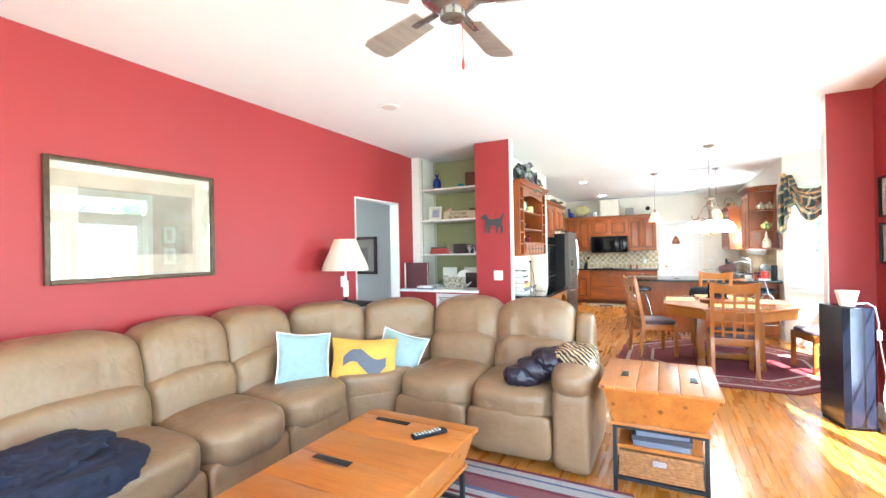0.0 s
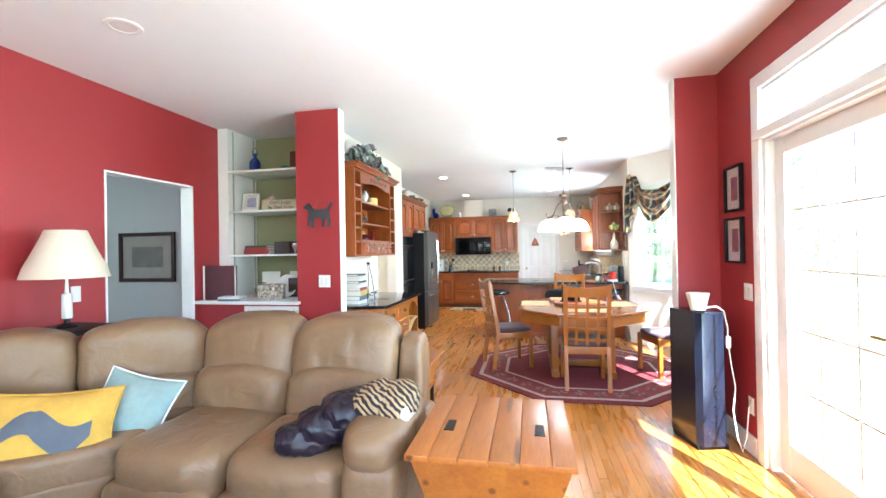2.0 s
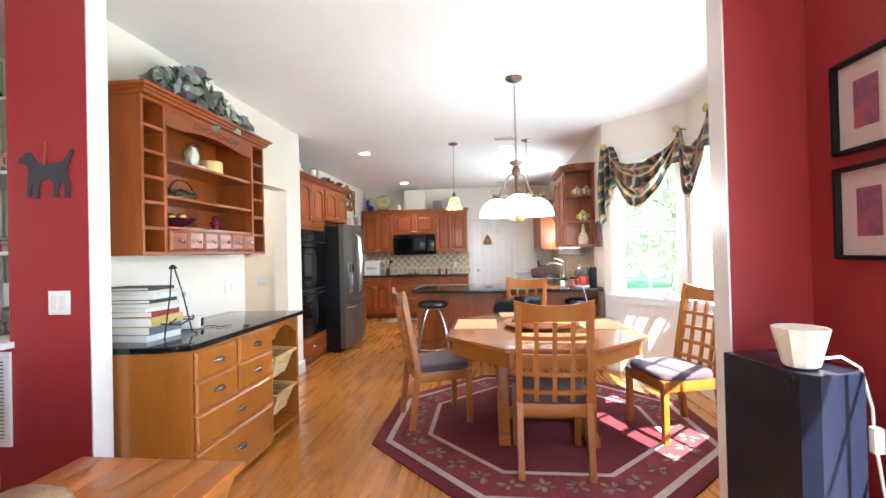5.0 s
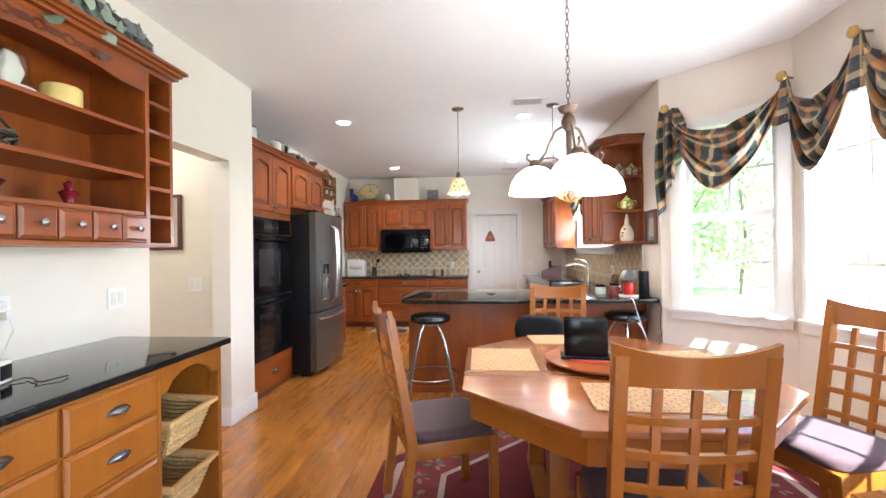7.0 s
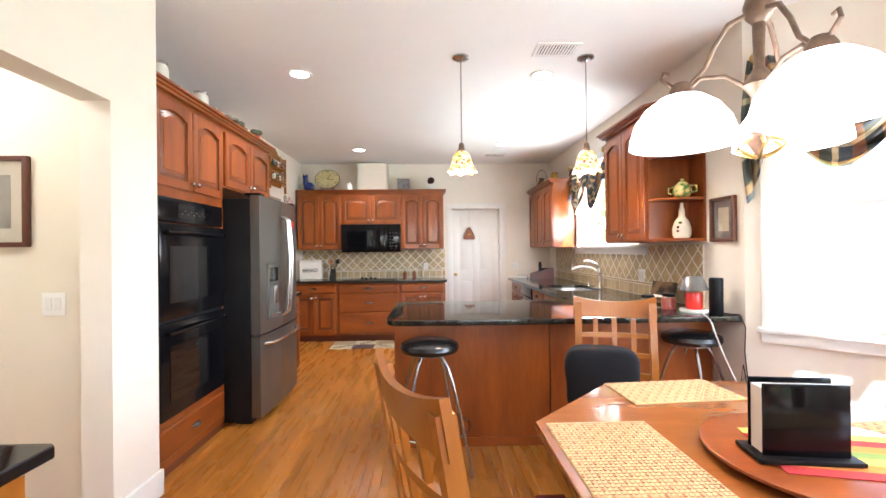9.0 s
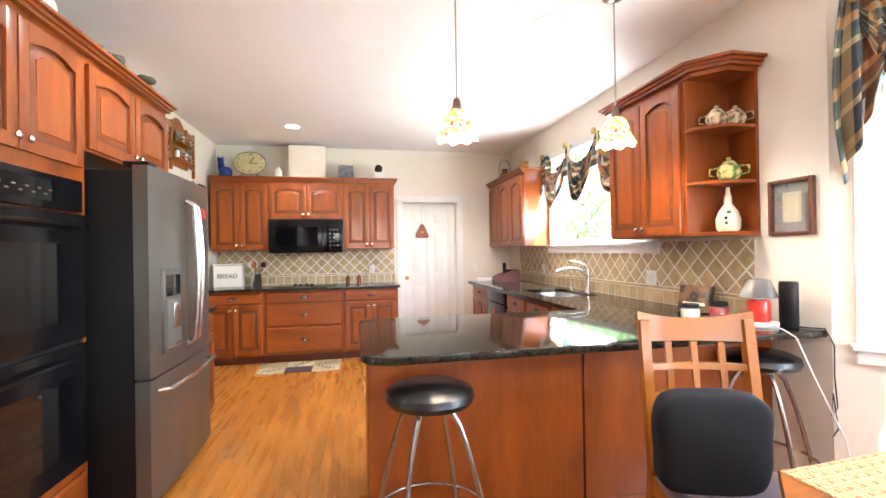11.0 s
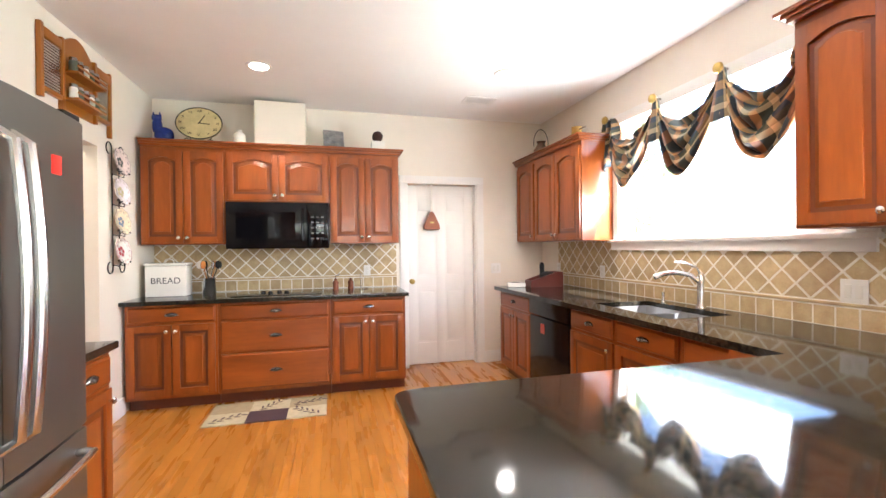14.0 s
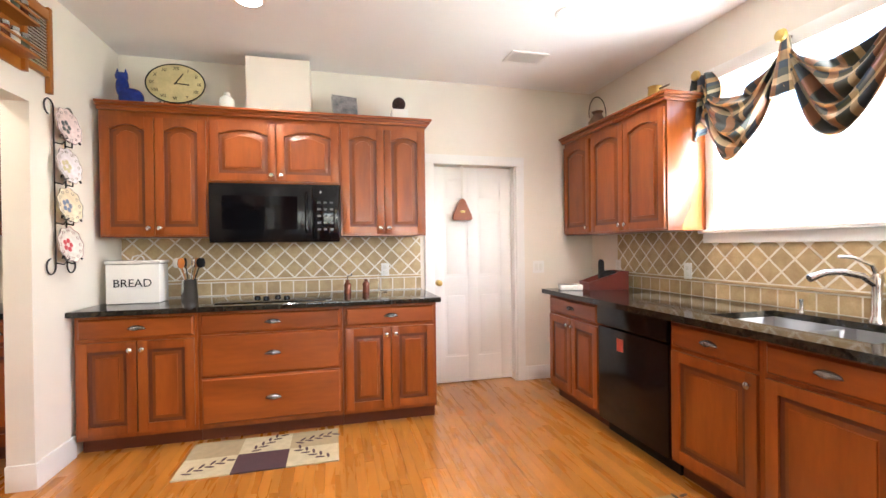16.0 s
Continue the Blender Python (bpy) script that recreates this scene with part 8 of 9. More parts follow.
def pot(x, y, z, s, mat, label, spout=True):
    t = thing("ceramic_pot", label, "ceramics", at=pose(x, y, z))
    bm = bmesh.new()
    add_lathe(bm, [(0.03 * s, 0), (0.045 * s, 0.01 * s), (0.062 * s, 0.045 * s), (0.05 * s, 0.085 * s), (0.035 * s, 0.095 * s)], 20)
    part("body", bm, mat, t, smooth=60)
    bm = bmesh.new()
    add_lathe(bm, [(0.037 * s, 0.0955 * s), (0.03 * s, 0.108 * s), (0.012 * s, 0.115 * s), (0.014 * s, 0.128 * s), (0.0003, 0.135 * s)], 16)
    part("lid", bm, mat, t, smooth=60)
    for sg_ in ((-1, 1) if spout else (1,)):
        bm = bmesh.new()
        add_tube(bm, [(sg_ * 0.03 * s, -sg_ * 0.045 * s, 0.08 * s), (sg_ * 0.055 * s, -sg_ * 0.075 * s, 0.075 * s), (sg_ * 0.055 * s, -sg_ * 0.075 * s, 0.04 * s), (sg_ * 0.035 * s, -sg_ * 0.05 * s, 0.03 * s)], 0.006 * s, 6)
        part("handle", bm, mat, t)


pot(1.71, 8.29, 2.0385, 0.95, DELFT, "painted sugar bowl with two handles on the top shelf")
pot(1.82, 8.27, 2.0385, 0.95, DELFT, "painted cream jug on the top shelf")
pot(1.77, 8.27, 1.7185, 1.05, YELLOWM, "yellow majolica teapot on the middle shelf")
bt = turned("cruet_bottle", "painted white ceramic oil bottle with a spout on the lower shelf", "bottle", [(0.05, 0), (0.062, 0.02), (0.065, 0.07), (0.05, 0.12), (0.022, 0.16), (0.02, 0.21), (0.014, 0.22), (0.01, 0.26), (0.0003, 0.262)], material("cream_glaze", (0.70, 0.64, 0.52), 0.2), (1.77, 8.28, 1.4225))
for k in range(11):
    part_puff(bt, "painted_grape", -0.045 + 0.011 * (k % 4) - 0.012, -0.046 + 0.012 * (k % 4), 0.05 + 0.014 * (k // 4), 0.013, 0.010, 0.013, p=2.1, mat=PLUM)
part_puff(bt, "painted_leaf", -0.030, -0.038, 0.112, 0.03, 0.014, 0.016, p=2.1, mat=LEAFGREEN)

# peninsula clutter by the wall
zc = 0.9165
bx = thing("coffee_box", "dark printed food box leaning on the tiles", "box", at=pose(1.74, 8.52, zc + 0.002, -14, 0, -70))
boxes("carton", material("printed_carton", (0.16, 0.09, 0.04), 0.3, vary=0.4, scale=14, dark=(0.015, 0.010, 0.008), spread=0.08), bx, (-0.10, 0.10, -0.02, 0.02, 0, 0.17), bevel=0.002)
boxes("label_panel", PAPER, bx, (-0.07, 0.07, -0.0215, -0.0205, 0.04, 0.06))


def jar(x, y, r, h, mat, lid, label, lidh=0.02):
    t = thing("candle_jar", label, "jar", at=pose(x, y, zc))
    bm = bmesh.new()
    add_lathe(bm, [(r * 0.95, 0), (r, 0.01), (r, h * 0.8), (r * 0.9, h * 0.9)], 20)
    part("contents", bm, mat, t, smooth=60)
    bm = bmesh.new()
    add_lathe(bm, [(r * 1.03, 0), (r * 1.03, h * 0.85), (r * 0.8, h)], 20)
    part("jar", bm, JARGLASS, t, smooth=60)
    bm = bmesh.new()
    add_lathe(bm, [(r * 0.85, h), (r * 0.92, h + 0.005), (r * 0.9, h + lidh), (0.0003, h + lidh + 0.003)], 20)
    part("lid", bm, lid, t)


REDWAX = material("red_wax", (0.62, 0.03, 0.02), 0.3)
jar(1.52, 8.30, 0.05, 0.07, CERAMIC, MATTBLACK, "cream candle jar with a black lid")
jar(1.62, 8.20, 0.048, 0.09, material("rose_wax", (0.42, 0.06, 0.06), 0.35), MATTBLACK, "red candle in a glass jar with a lid")
wl = thing("candle_warmer", "glass-shaded candle warmer over a red candle on white plate", "candle warmer", at=pose(1.70, 8.03, zc))
bm = bmesh.new()
add_lathe(bm, [(0.085, 0), (0.09, 0.008), (0.088, 0.022), (0.0003, 0.022)], 28)
part("plate", bm, CERAMIC, wl)
bm = bmesh.new()
add_lathe(bm, [(0.05, 0.023), (0.052, 0.03), (0.052, 0.12), (0.045, 0.135), (0.0003, 0.135)], 24)
part("candle", bm, REDWAX, wl)
bm = bmesh.new()
add_lathe(bm, [(0.035, 0.245), (0.055, 0.24), (0.088, 0.15)], 28)
part("shade", bm, material("smoked_glass", (0.13, 0.125, 0.12), 0.2, trans=0.2), wl, smooth=60)
ec = turned("smart_speaker", "matt black cylindrical speaker on the granite end", "speaker", [(0.04, 0), (0.042, 0.003), (0.042, 0.225), (0.038, 0.235), (0.0003, 0.235)], MATTBLACK, (1.80, 7.95, zc))
for nm, mt, r_, pts in (("charging_cable", CERAMIC, 0.004, [(1.70, 7.95, 0.93), (1.66, 7.86, 0.925), (1.66, 7.80, 0.90), (1.70, 7.74, 0.70), (1.78, 7.68, 0.45), (1.86, 7.70, 0.22), (1.90, 7.74, 0.02)]),
                        ("power_cable", MATTBLACK, 0.003, [(1.80, 7.90, 0.925), (1.87, 7.83, 0.925), (1.885, 7.80, 0.85), (1.87, 7.79, 0.70), (1.885, 7.79, 0.55), (1.84, 7.785, 0.52), (1.86, 7.79, 0.62), (1.888, 7.79, 0.45), (1.84, 7.78, 0.42)])):
    bm = bmesh.new()
    add_tube(bm, pts, r_, 6)
    tagged(part(nm, bm, mt), nm.replace("_", " ") + " hanging from the end of the counter", "cable")

# jars above the ovens
for k, (y, r, h, mt) in enumerate(((7.95, 0.055, 0.16, PAPER), (8.45, 0.055, 0.15, PAPER), (8.85, 0.05, 0.10, GREYGREEN), (9.0, 0.045, 0.12, DARKWOOD), (9.2, 0.04, 0.09, CERAMIC))):
    t = turned("storage_jar", "glass jar of dried food on the cabinet top", "jar", [(r, 0), (r, h * 0.85), (r * 0.85, h)], mt, (-1.80, y, 2.392), "contents")
    bm = bmesh.new()
    add_lathe(bm, [(r * 0.88, h), (r * 0.9, h + 0.018), (0.0003, h + 0.02)], 18)
    part("lid", bm, PEWTER, t)
gp = thing("grape_vine", "trailing artificial vine and fruit on the cabinet top", "plant", at=pose(-1.76, 9.15, 2.395))
rg = random.Random(2)
for k in range(16):
    part_puff(gp, "leaf_cluster", rg.gauss(0, 0.04), rg.uniform(-0.35, 0.2), 0.03 + 0.05 * rg.random(), 0.07, 0.06, 0.05, p=2.2, mat=(GREYGREEN, DARKWOOD, REDWAX if k == 5 else GREYGREEN)[k % 3])

# spice rack and plate rack on the west kitchen wall
SM = pose(KWEST + 0.001, 10.62, 0, 0, 0, 90)
sr = thing("spice_rack", "honey pine wall rack with washboard side panels and glass spice jars", "shelf", at=SM)
for x0, x1 in ((0.0, 0.24), (0.60, 0.84)):
    boxes("panel_frame", HONEY, sr, (x0, x0 + 0.03, -0.03, -0.002, 2.24, 2.68), (x1 - 0.03, x1, -0.03, -0.002, 2.19, 2.68), (x0 + 0.03, x1 - 0.03, -0.03, -0.002, 2.60, 2.66), (x0 + 0.03, x1 - 0.03, -0.03, -0.002, 2.28, 2.31), bevel=0.003)
    boxes("washboard", CHROME, sr, (x0 + 0.03, x1 - 0.03, -0.016, -0.010, 2.31, 2.60))
    for i in range(16):
        boxes("ridge", CHROME, sr, (x0 + 0.03, x1 - 0.03, -0.021, -0.0161, 2.315 + 0.018 * i, 2.325 + 0.018 * i))
for z in (2.30, 2.47):
    boxes("shelf", HONEY, sr, (0.241, 0.599, -0.10, -0.002, z, z + 0.014), (0.241, 0.599, -0.10, -0.094, z + 0.04, z + 0.052))
bm = bmesh.new()
add_prism(bm, [(0.24, 2.24), (0.60, 2.24), (0.60, 2.66)] + [(0.60 - 0.36 * i / 10, 2.66 + 0.09 * math.sin(math.pi * i / 10)) for i in range(1, 10)] + [(0.24, 2.66)], -0.002, -0.012 + 0.0, at=lambda x, y, z: (x, z, y))
bmesh.ops.recalc_face_normals(bm, faces=bm.faces[:])
part("back", bm, HONEY, sr)
for j, z in enumerate((2.3145, 2.4845)):
    for i in range(5):
        t = turned("spice_jar", "small glass spice jar in the wall rack", "jar", [(0.024, 0), (0.024, 0.065), (0.02, 0.075)], (PAPER, GREYGREEN, COPPER)[(i + j) % 3], (0, 0, 0), "contents", 12)
        t.matrix_world = SM @ pose(0.285 + 0.068 * i, -0.05, z)
        bm = bmesh.new()
        add_lathe(bm, [(0.022, 0.0755), (0.022, 0.095), (0.0003, 0.096)], 12)
        part("lid", bm, PEWTER, t)
PM = pose(KWEST + 0.001, 11.54, 0, 0, 0, 90)
pr = thing("plate_rack", "black scrolled iron wall rack for four plates", "plate rack", at=PM)
bm = bmesh.new()
for x in (-0.055, 0.055):
    add_tube(bm, [(x, -0.012, 1.20), (x, -0.012, 2.12)], 0.004, 6)
for sx in (-1, 1):
    for z, sz in ((2.12, 1), (1.20, -1)):
        add_tube(bm, [(sx * 0.055 + sx * 0.042 * (1 - math.cos(a)), -0.012, z + sz * 0.045 * math.sin(a)) for a in (4.6 * i / 12 for i in range(13))], 0.0045, 6)
for k in range(4):
    z = 1.22 + 0.235 * k
    add_tube(bm, [(-0.055, -0.012, z), (-0.05, -0.05, z - 0.01), (-0.03, -0.06, z + 0.02), (0.0, -0.062, z + 0.01), (0.03, -0.06, z + 0.02), (0.05, -0.05, z - 0.01), (0.055, -0.012, z)], 0.004, 6)
part("wire", bm, IRON, pr)
for k, c in enumerate((((0.75, 0.72, 0.66), (0.45, 0.05, 0.06)), ((0.78, 0.68, 0.48), (0.15, 0.2, 0.3)), ((0.74, 0.68, 0.70), (0.5, 0.45, 0.25)), ((0.76, 0.62, 0.58), (0.06, 0.07, 0.07)))):
    t = thing("decorative_plate", "painted scalloped plate in the wall rack", "plate", "wall plates", PM @ pose(0, -0.045, 1.325 + 0.235 * k, 80, 0, -5))
    bm = bmesh.new()
    rings = [[bm.verts.new(((r + (0.005 * math.cos(9 * a) if r > 0.09 else 0)) * math.cos(a), (r + (0.005 * math.cos(9 * a) if r > 0.09 else 0)) * math.sin(a), z)) for a in (2 * math.pi * i / 36 for i in range(36))]
             for r, z in ((0.045, 0.0), (0.065, 0.003), (0.075, 0.012), (0.105, 0.018), (0.105, 0.014), (0.07, 0.005), (0.045, -0.004))]
    for a, b_ in zip(rings, rings[1:]):
        for i in range(36):
            bm.faces.new((a[i], a[(i + 1) % 36], b_[(i + 1) % 36], b_[i]))
    bm.faces.new(rings[0]), bm.faces.new(rings[-1][::-1])
    part("plate", bm, material("painted_plate", c[0], 0.2, vary=0.1, scale=30), t, smooth=60)
    bm = bmesh.new()
    for j in range(5):
        a = j * 1.2566
        add_lathe(bm, [(0.016, 0.0015), (0.0003, 0.0025)], 8, (0.027 * math.cos(a), 0.027 * math.sin(a), 0))
    part("flower", bm, material("plate_flower", c[1], 0.4), t, "painted flower")
    bm = bmesh.new()
    add_tube(bm, [((0.104 + 0.005 * math.cos(9 * a)) * math.cos(a), (0.104 + 0.005 * math.cos(9 * a)) * math.sin(a), 0.019) for a in (2 * math.pi * i / 54 for i in range(55))], 0.002, 5)
    for j in range(12):
        a = j * math.pi / 6
        add_tube(bm, [((0.083 + 0.008 * math.cos(q)) * math.cos(a + 0.12 * math.sin(q)), (0.083 + 0.008 * math.cos(q)) * math.sin(a + 0.12 * math.sin(q)), 0.0155) for q in (2 * math.pi * i / 8 for i in range(9))], 0.0016, 4)
    part("rim_pattern", bm, material("plate_line", tuple(0.35 * v + 0.35 * u for v, u in zip(c[0], c[1])), 0.4), t, "painted scallop lines")
    bm = bmesh.new()
    for sx in (-1, 1):
        add_tube(bm, [(sx * (0.058 + 0.03 * math.sin(q * 0.5) + 0.016 * (1 - q / 6) * math.cos(q)), -0.055 - 0.03 * q / 6, 1.245 + 0.235 * k + 0.02 * (1 - q / 8) * math.sin(q)) for q in (6.0 * i / 16 for i in range(17))], 0.004, 6)
    part("scroll", bm, IRON, pr, "curled iron plate holder")


# ---- small rugs ----
def kitchen_mat(x0, x1, y0, y1, name="kitchen_mat"):
    r = thing(name, "cream and brown kitchen mat with leaf sprays and a plum square", "rug", at=pose(0, 0, 0))
    cols = [material("mat_panel", c, 0.9, vary=0.08, scale=20, bump=0.3, bump_scale=300) for c in ((0.52, 0.44, 0.28), (0.07, 0.035, 0.04), (0.36, 0.28, 0.16))]
    n = 3
    w, d = (x1 - x0) / n, (y1 - y0) / 2
    for i in range(n):
        for j in range(2):
            boxes("panel", cols[1 if (i == 1 and j == 0) else (2 if (i + j) % 2 else 0)], r, (x0 + w * i, x0 + w * (i + 1), y0 + d * j, y0 + d * (j + 1), 0.001, 0.009))
    rr = random.Random(5)
    bm = bmesh.new()
    for cx, cy, ang in ((x0 + 0.14, y0 + 0.12, 0.5), (x1 - 0.16, y1 - 0.12, 0.3), (x1 - 0.15, y0 + 0.13, 2.4), (x0 + 0.45, y1 - 0.12, 0.9)):
        for k in range(9):
            u = (k - 4) * 0.03
            a = ang + (0.7 if k % 2 else -0.7)
            px, py = cx + u * math.cos(ang), cy + u * math.sin(ang)
            add_prism(bm, [(px + 0.03 * math.cos(a) * (1 + math.cos(q)) + 0.009 * math.sin(q) * -math.sin(a), py + 0.03 * math.sin(a) * (1 + math.cos(q)) + 0.009 * math.sin(q) * math.cos(a)) for q in (2 * math.pi * i / 8 for i in range(8))], 0.009, 0.0105)
    part("leaf_spray", bm, cols[1], r)["kind"] = "stuff"


kitchen_mat(-1.50, -0.59, 11.17, 11.64)
kitchen_mat(0.55, 1.06, 9.5, 10.34)


def striped_rug():
    r = thing("striped_rug", "flat-woven rug striped in maroon, navy and grey under the table", "rug")
    cols = [material("rug_stripe", c, 0.95, vary=0.15, scale=60, stretch=(1, 6, 1), bump=0.4, bump_scale=250, dark=d) for c, d in (
        ((0.20, 0.07, 0.07), (0.10, 0.03, 0.04)), ((0.10, 0.13, 0.20), (0.04, 0.05, 0.09)), ((0.42, 0.38, 0.33), (0.15, 0.15, 0.17)), ((0.14, 0.02, 0.03), (0.07, 0.01, 0.02)))]
    y, k = 2.47, 0
    widths = (0.03, 0.05, 0.02, 0.07, 0.03, 0.12, 0.03, 0.05)
    order = (3, 2, 1, 2, 3, 0, 1, 2)
    while y > -1.6:
        w = widths[k % 8]
        boxes("stripe", cols[order[k % 8]], r, (-1.80, 0.12, y - w, y, 0.001, 0.011))
        y -= w
        k += 1


striped_rug()

# ---- living room things ----
fan = thing("ceiling_fan", "pewter ceiling fan with grey-brown weathered blades", "ceiling fan", at=pose(-0.43, 1.25, 0))
bm = bmesh.new()
add_lathe(bm, [(0.07, 2.789), (0.065, 2.76), (0.02, 2.74), (0.016, 2.62), (0.06, 2.60), (0.12, 2.56), (0.125, 2.49), (0.09, 2.46), (0.05, 2.44), (0.05, 2.41), (0.0003, 2.40)], 28)
part("motor", bm, PEWTER, fan)
BLADE = material("weathered_grey_wood", (0.32, 0.28, 0.24), 0.5, vary=0.12, scale=3, stretch=(8, 1, 1))
for k in range(5):
    a = radians(88 + 72 * k)
    bm = bmesh.new()
    add_prism(bm, [(0.17, -0.055), (0.50, -0.075), (0.545, -0.06), (0.56, 0.0), (0.545, 0.06), (0.50, 0.075), (0.17, 0.055)], -0.004, 0.004, 0.002)
    for v in bm.verts:
        y, z = v.co.y, v.co.z
        v.co.y, v.co.z = y * math.cos(0.2) - z * math.sin(0.2), y * math.sin(0.2) + z * math.cos(0.2)
    b_ = part("blade", bm, BLADE, fan)
    b_.matrix_local = pose(0, 0, 2.47, 0, 0, math.degrees(a))
    b2 = boxes("blade_arm", PEWTER, fan, (0.08, 0.24, -0.018, 0.018, -0.012, -0.005), bevel=0.002)
    b2.matrix_local = pose(0, 0, 2.475, 0, 0, math.degrees(a))
bm = bmesh.new()
add_tube(bm, [(0.03, 0.03, 2.40), (0.03, 0.03, 2.25)], 0.0015, 5)
add_lathe(bm, [(0.004, 2.21), (0.007, 2.225), (0.003, 2.255)], 8, (0.03, 0.03, 0))
part("pull_chain", bm, material("red_wood_fob", (0.35, 0.03, 0.02), 0.4), fan, "pull chain with a small red fob")


sd = thing("side_table", "small black side table in the corner behind the sofa", "table", at=pose(-2.60, 3.16, 0))
boxes("tabletop", MATTBLACK, sd, (-0.21, 0.21, -0.21, 0.21, 0.93, 0.965), bevel=0.006)
for sx in (-1, 1):
    for sy in (-1, 1):
        boxes("leg", MATTBLACK, sd, (sx * 0.18 - 0.015, sx * 0.18 + 0.015, sy * 0.18 - 0.015, sy * 0.18 + 0.015, 0, 0.93))
lp = thing("table_lamp", "table lamp with a cream pleated shade on a white candlestick base", "lamp", at=pose(-2.60, 3.16, 0.966))
bm = bmesh.new()
add_lathe(bm, [(0.06, 0), (0.062, 0.012), (0.02, 0.03), (0.012, 0.06)], 20)
part("foot", bm, IRON, lp)
bm = bmesh.new()
add_lathe(bm, [(0.028, 0.061), (0.03, 0.07), (0.028, 0.22), (0.012, 0.23), (0.006, 0.36)], 20)
part("stem", bm, CERAMIC, lp)
bm = bmesh.new()
seg = 72
rings = [[bm.verts.new((r * (1 + 0.012 * (k % 2)) * math.cos(a), r * (1 + 0.012 * (k % 2)) * math.sin(a), z)) for k, a in ((k, 2 * math.pi * k / seg) for k in range(seg))] for r, z in ((0.235, 0.33), (0.215, 0.40), (0.16, 0.52), (0.11, 0.645))]
for a, b_ in zip(rings, rings[1:]):
    for k in range(seg):
        bm.faces.new((a[k], a[(k + 1) % seg], b_[(k + 1) % seg], b_[k]))
part("shade", bm, material("cream_linen_shade", (0.66, 0.58, 0.45), 0.8, vary=0.03), lp, smooth=20)

sc = thing("candle_sconce", "small white socket light on the red wall by the doorway", "light switch", at=pose(WEST + 0.001, 3.42, 1.16, 0, 0, W_))
boxes("plate", WHITE, sc, (-0.035, 0.035, -0.006, 0, -0.058, 0.058), bevel=0.002)


def pillow(x, y, z, s, mat, label, rx, rz, ry=0, tall=1.0):
    p = thing("throw_pillow", label, "pillow", "sofa pillows", pose(x, y, z, rx, ry, rz))
    bm = bmesh.new()
    n = 16
    for side in (-1, 1):
        g = [[bm.verts.new(((-0.5 + i / n) * s * (1 - 0.10 * math.sin(math.pi * j / n)), side * 0.085 * (math.sin(math.pi * i / n) * math.sin(math.pi * j / n)) ** 0.55, (-0.5 + j / n) * s * tall * (1 - 0.10 * math.sin(math.pi * i / n)))) for i in range(n + 1)] for j in range(n + 1)]
        for j in range(n):
            for i in range(n):
                q = (g[j][i], g[j][i + 1], g[j + 1][i + 1], g[j + 1][i])
                bm.faces.new(q if side < 0 else q[::-1])
    bmesh.ops.remove_doubles(bm, verts=bm.verts[:], dist=0.0005)
    part("cushion", bm, mat, p, smooth=80)
    bm = bmesh.new()
    e = [(-0.5, -0.5), (0.5, -0.5), (0.5, 0.5), (-0.5, 0.5), (-0.5, -0.5)]
    pts = []
    for (a, b_), (c, d) in zip(e, e[1:]):
        for k in range(10):
            u = k / 10
            inw = 1 - 0.10 * math.sin(math.pi * u)
            px, pz = a + (c - a) * u, b_ + (d - b_) * u
            pts.append((px * s * (inw if abs(px) > 0.499 else 1), 0, pz * s * tall * (inw if abs(pz) > 0.499 else 1)))
    add_tube(bm, pts + [pts[0]], 0.006, 6)
    part("piping", bm, CERAMIC if mat is not YEL else mat, p)
    return p


AQUA = material("aqua_woven_cotton", (0.29, 0.385, 0.35), 0.9, vary=0.06, scale=20, bump=0.4, bump_scale=200)
YEL = material("mustard_cotton", (0.62, 0.38, 0.06), 0.9, vary=0.08, scale=10, bump=0.3, bump_scale=200)
pillow(-2.16, 2.13, 0.66, 0.42, AQUA, "aqua woven throw pillow with cream piping", -18, 62, 8)
yp = pillow(-1.90, 2.54, 0.585, 0.54, YEL, "mustard pillow with a grey appliqued bird and cream edge", -34, 38, 4, tall=0.72)
GREYF = material("grey_felt", (0.12, 0.13, 0.15), 0.95)
bm = bmesh.new()
g2 = lambda x, z: -0.087 * max(0.02, (math.cos(x / 0.52 * math.pi) * math.cos(z / 0.37 * math.pi))) ** 0.55 - 0.003
rows = []
for i in range(19):
    x = -0.17 + 0.34 * i / 18
    mid = -0.03 + 0.05 * math.sin(i * 0.35)
    half = 0.038 + 0.035 * math.sin(math.pi * i / 18) * (1 if i > 6 else 0.6)
    rows.append([bm.verts.new((x, g2(x, mid + half * (-1 + 2 * j / 5)), mid + half * (-1 + 2 * j / 5))) for j in range(6)])
for a, b_ in zip(rows, rows[1:]):
    for j in range(5):
        bm.faces.new((a[j], b_[j], b_[j + 1], a[j + 1]))
part("applique", bm, GREYF, yp, "grey bird-shaped applique")
pillow(-1.76, 2.84, 0.575, 0.42, AQUA, "aqua woven throw pillow leaning in the sofa corner", -32, 14, 14)


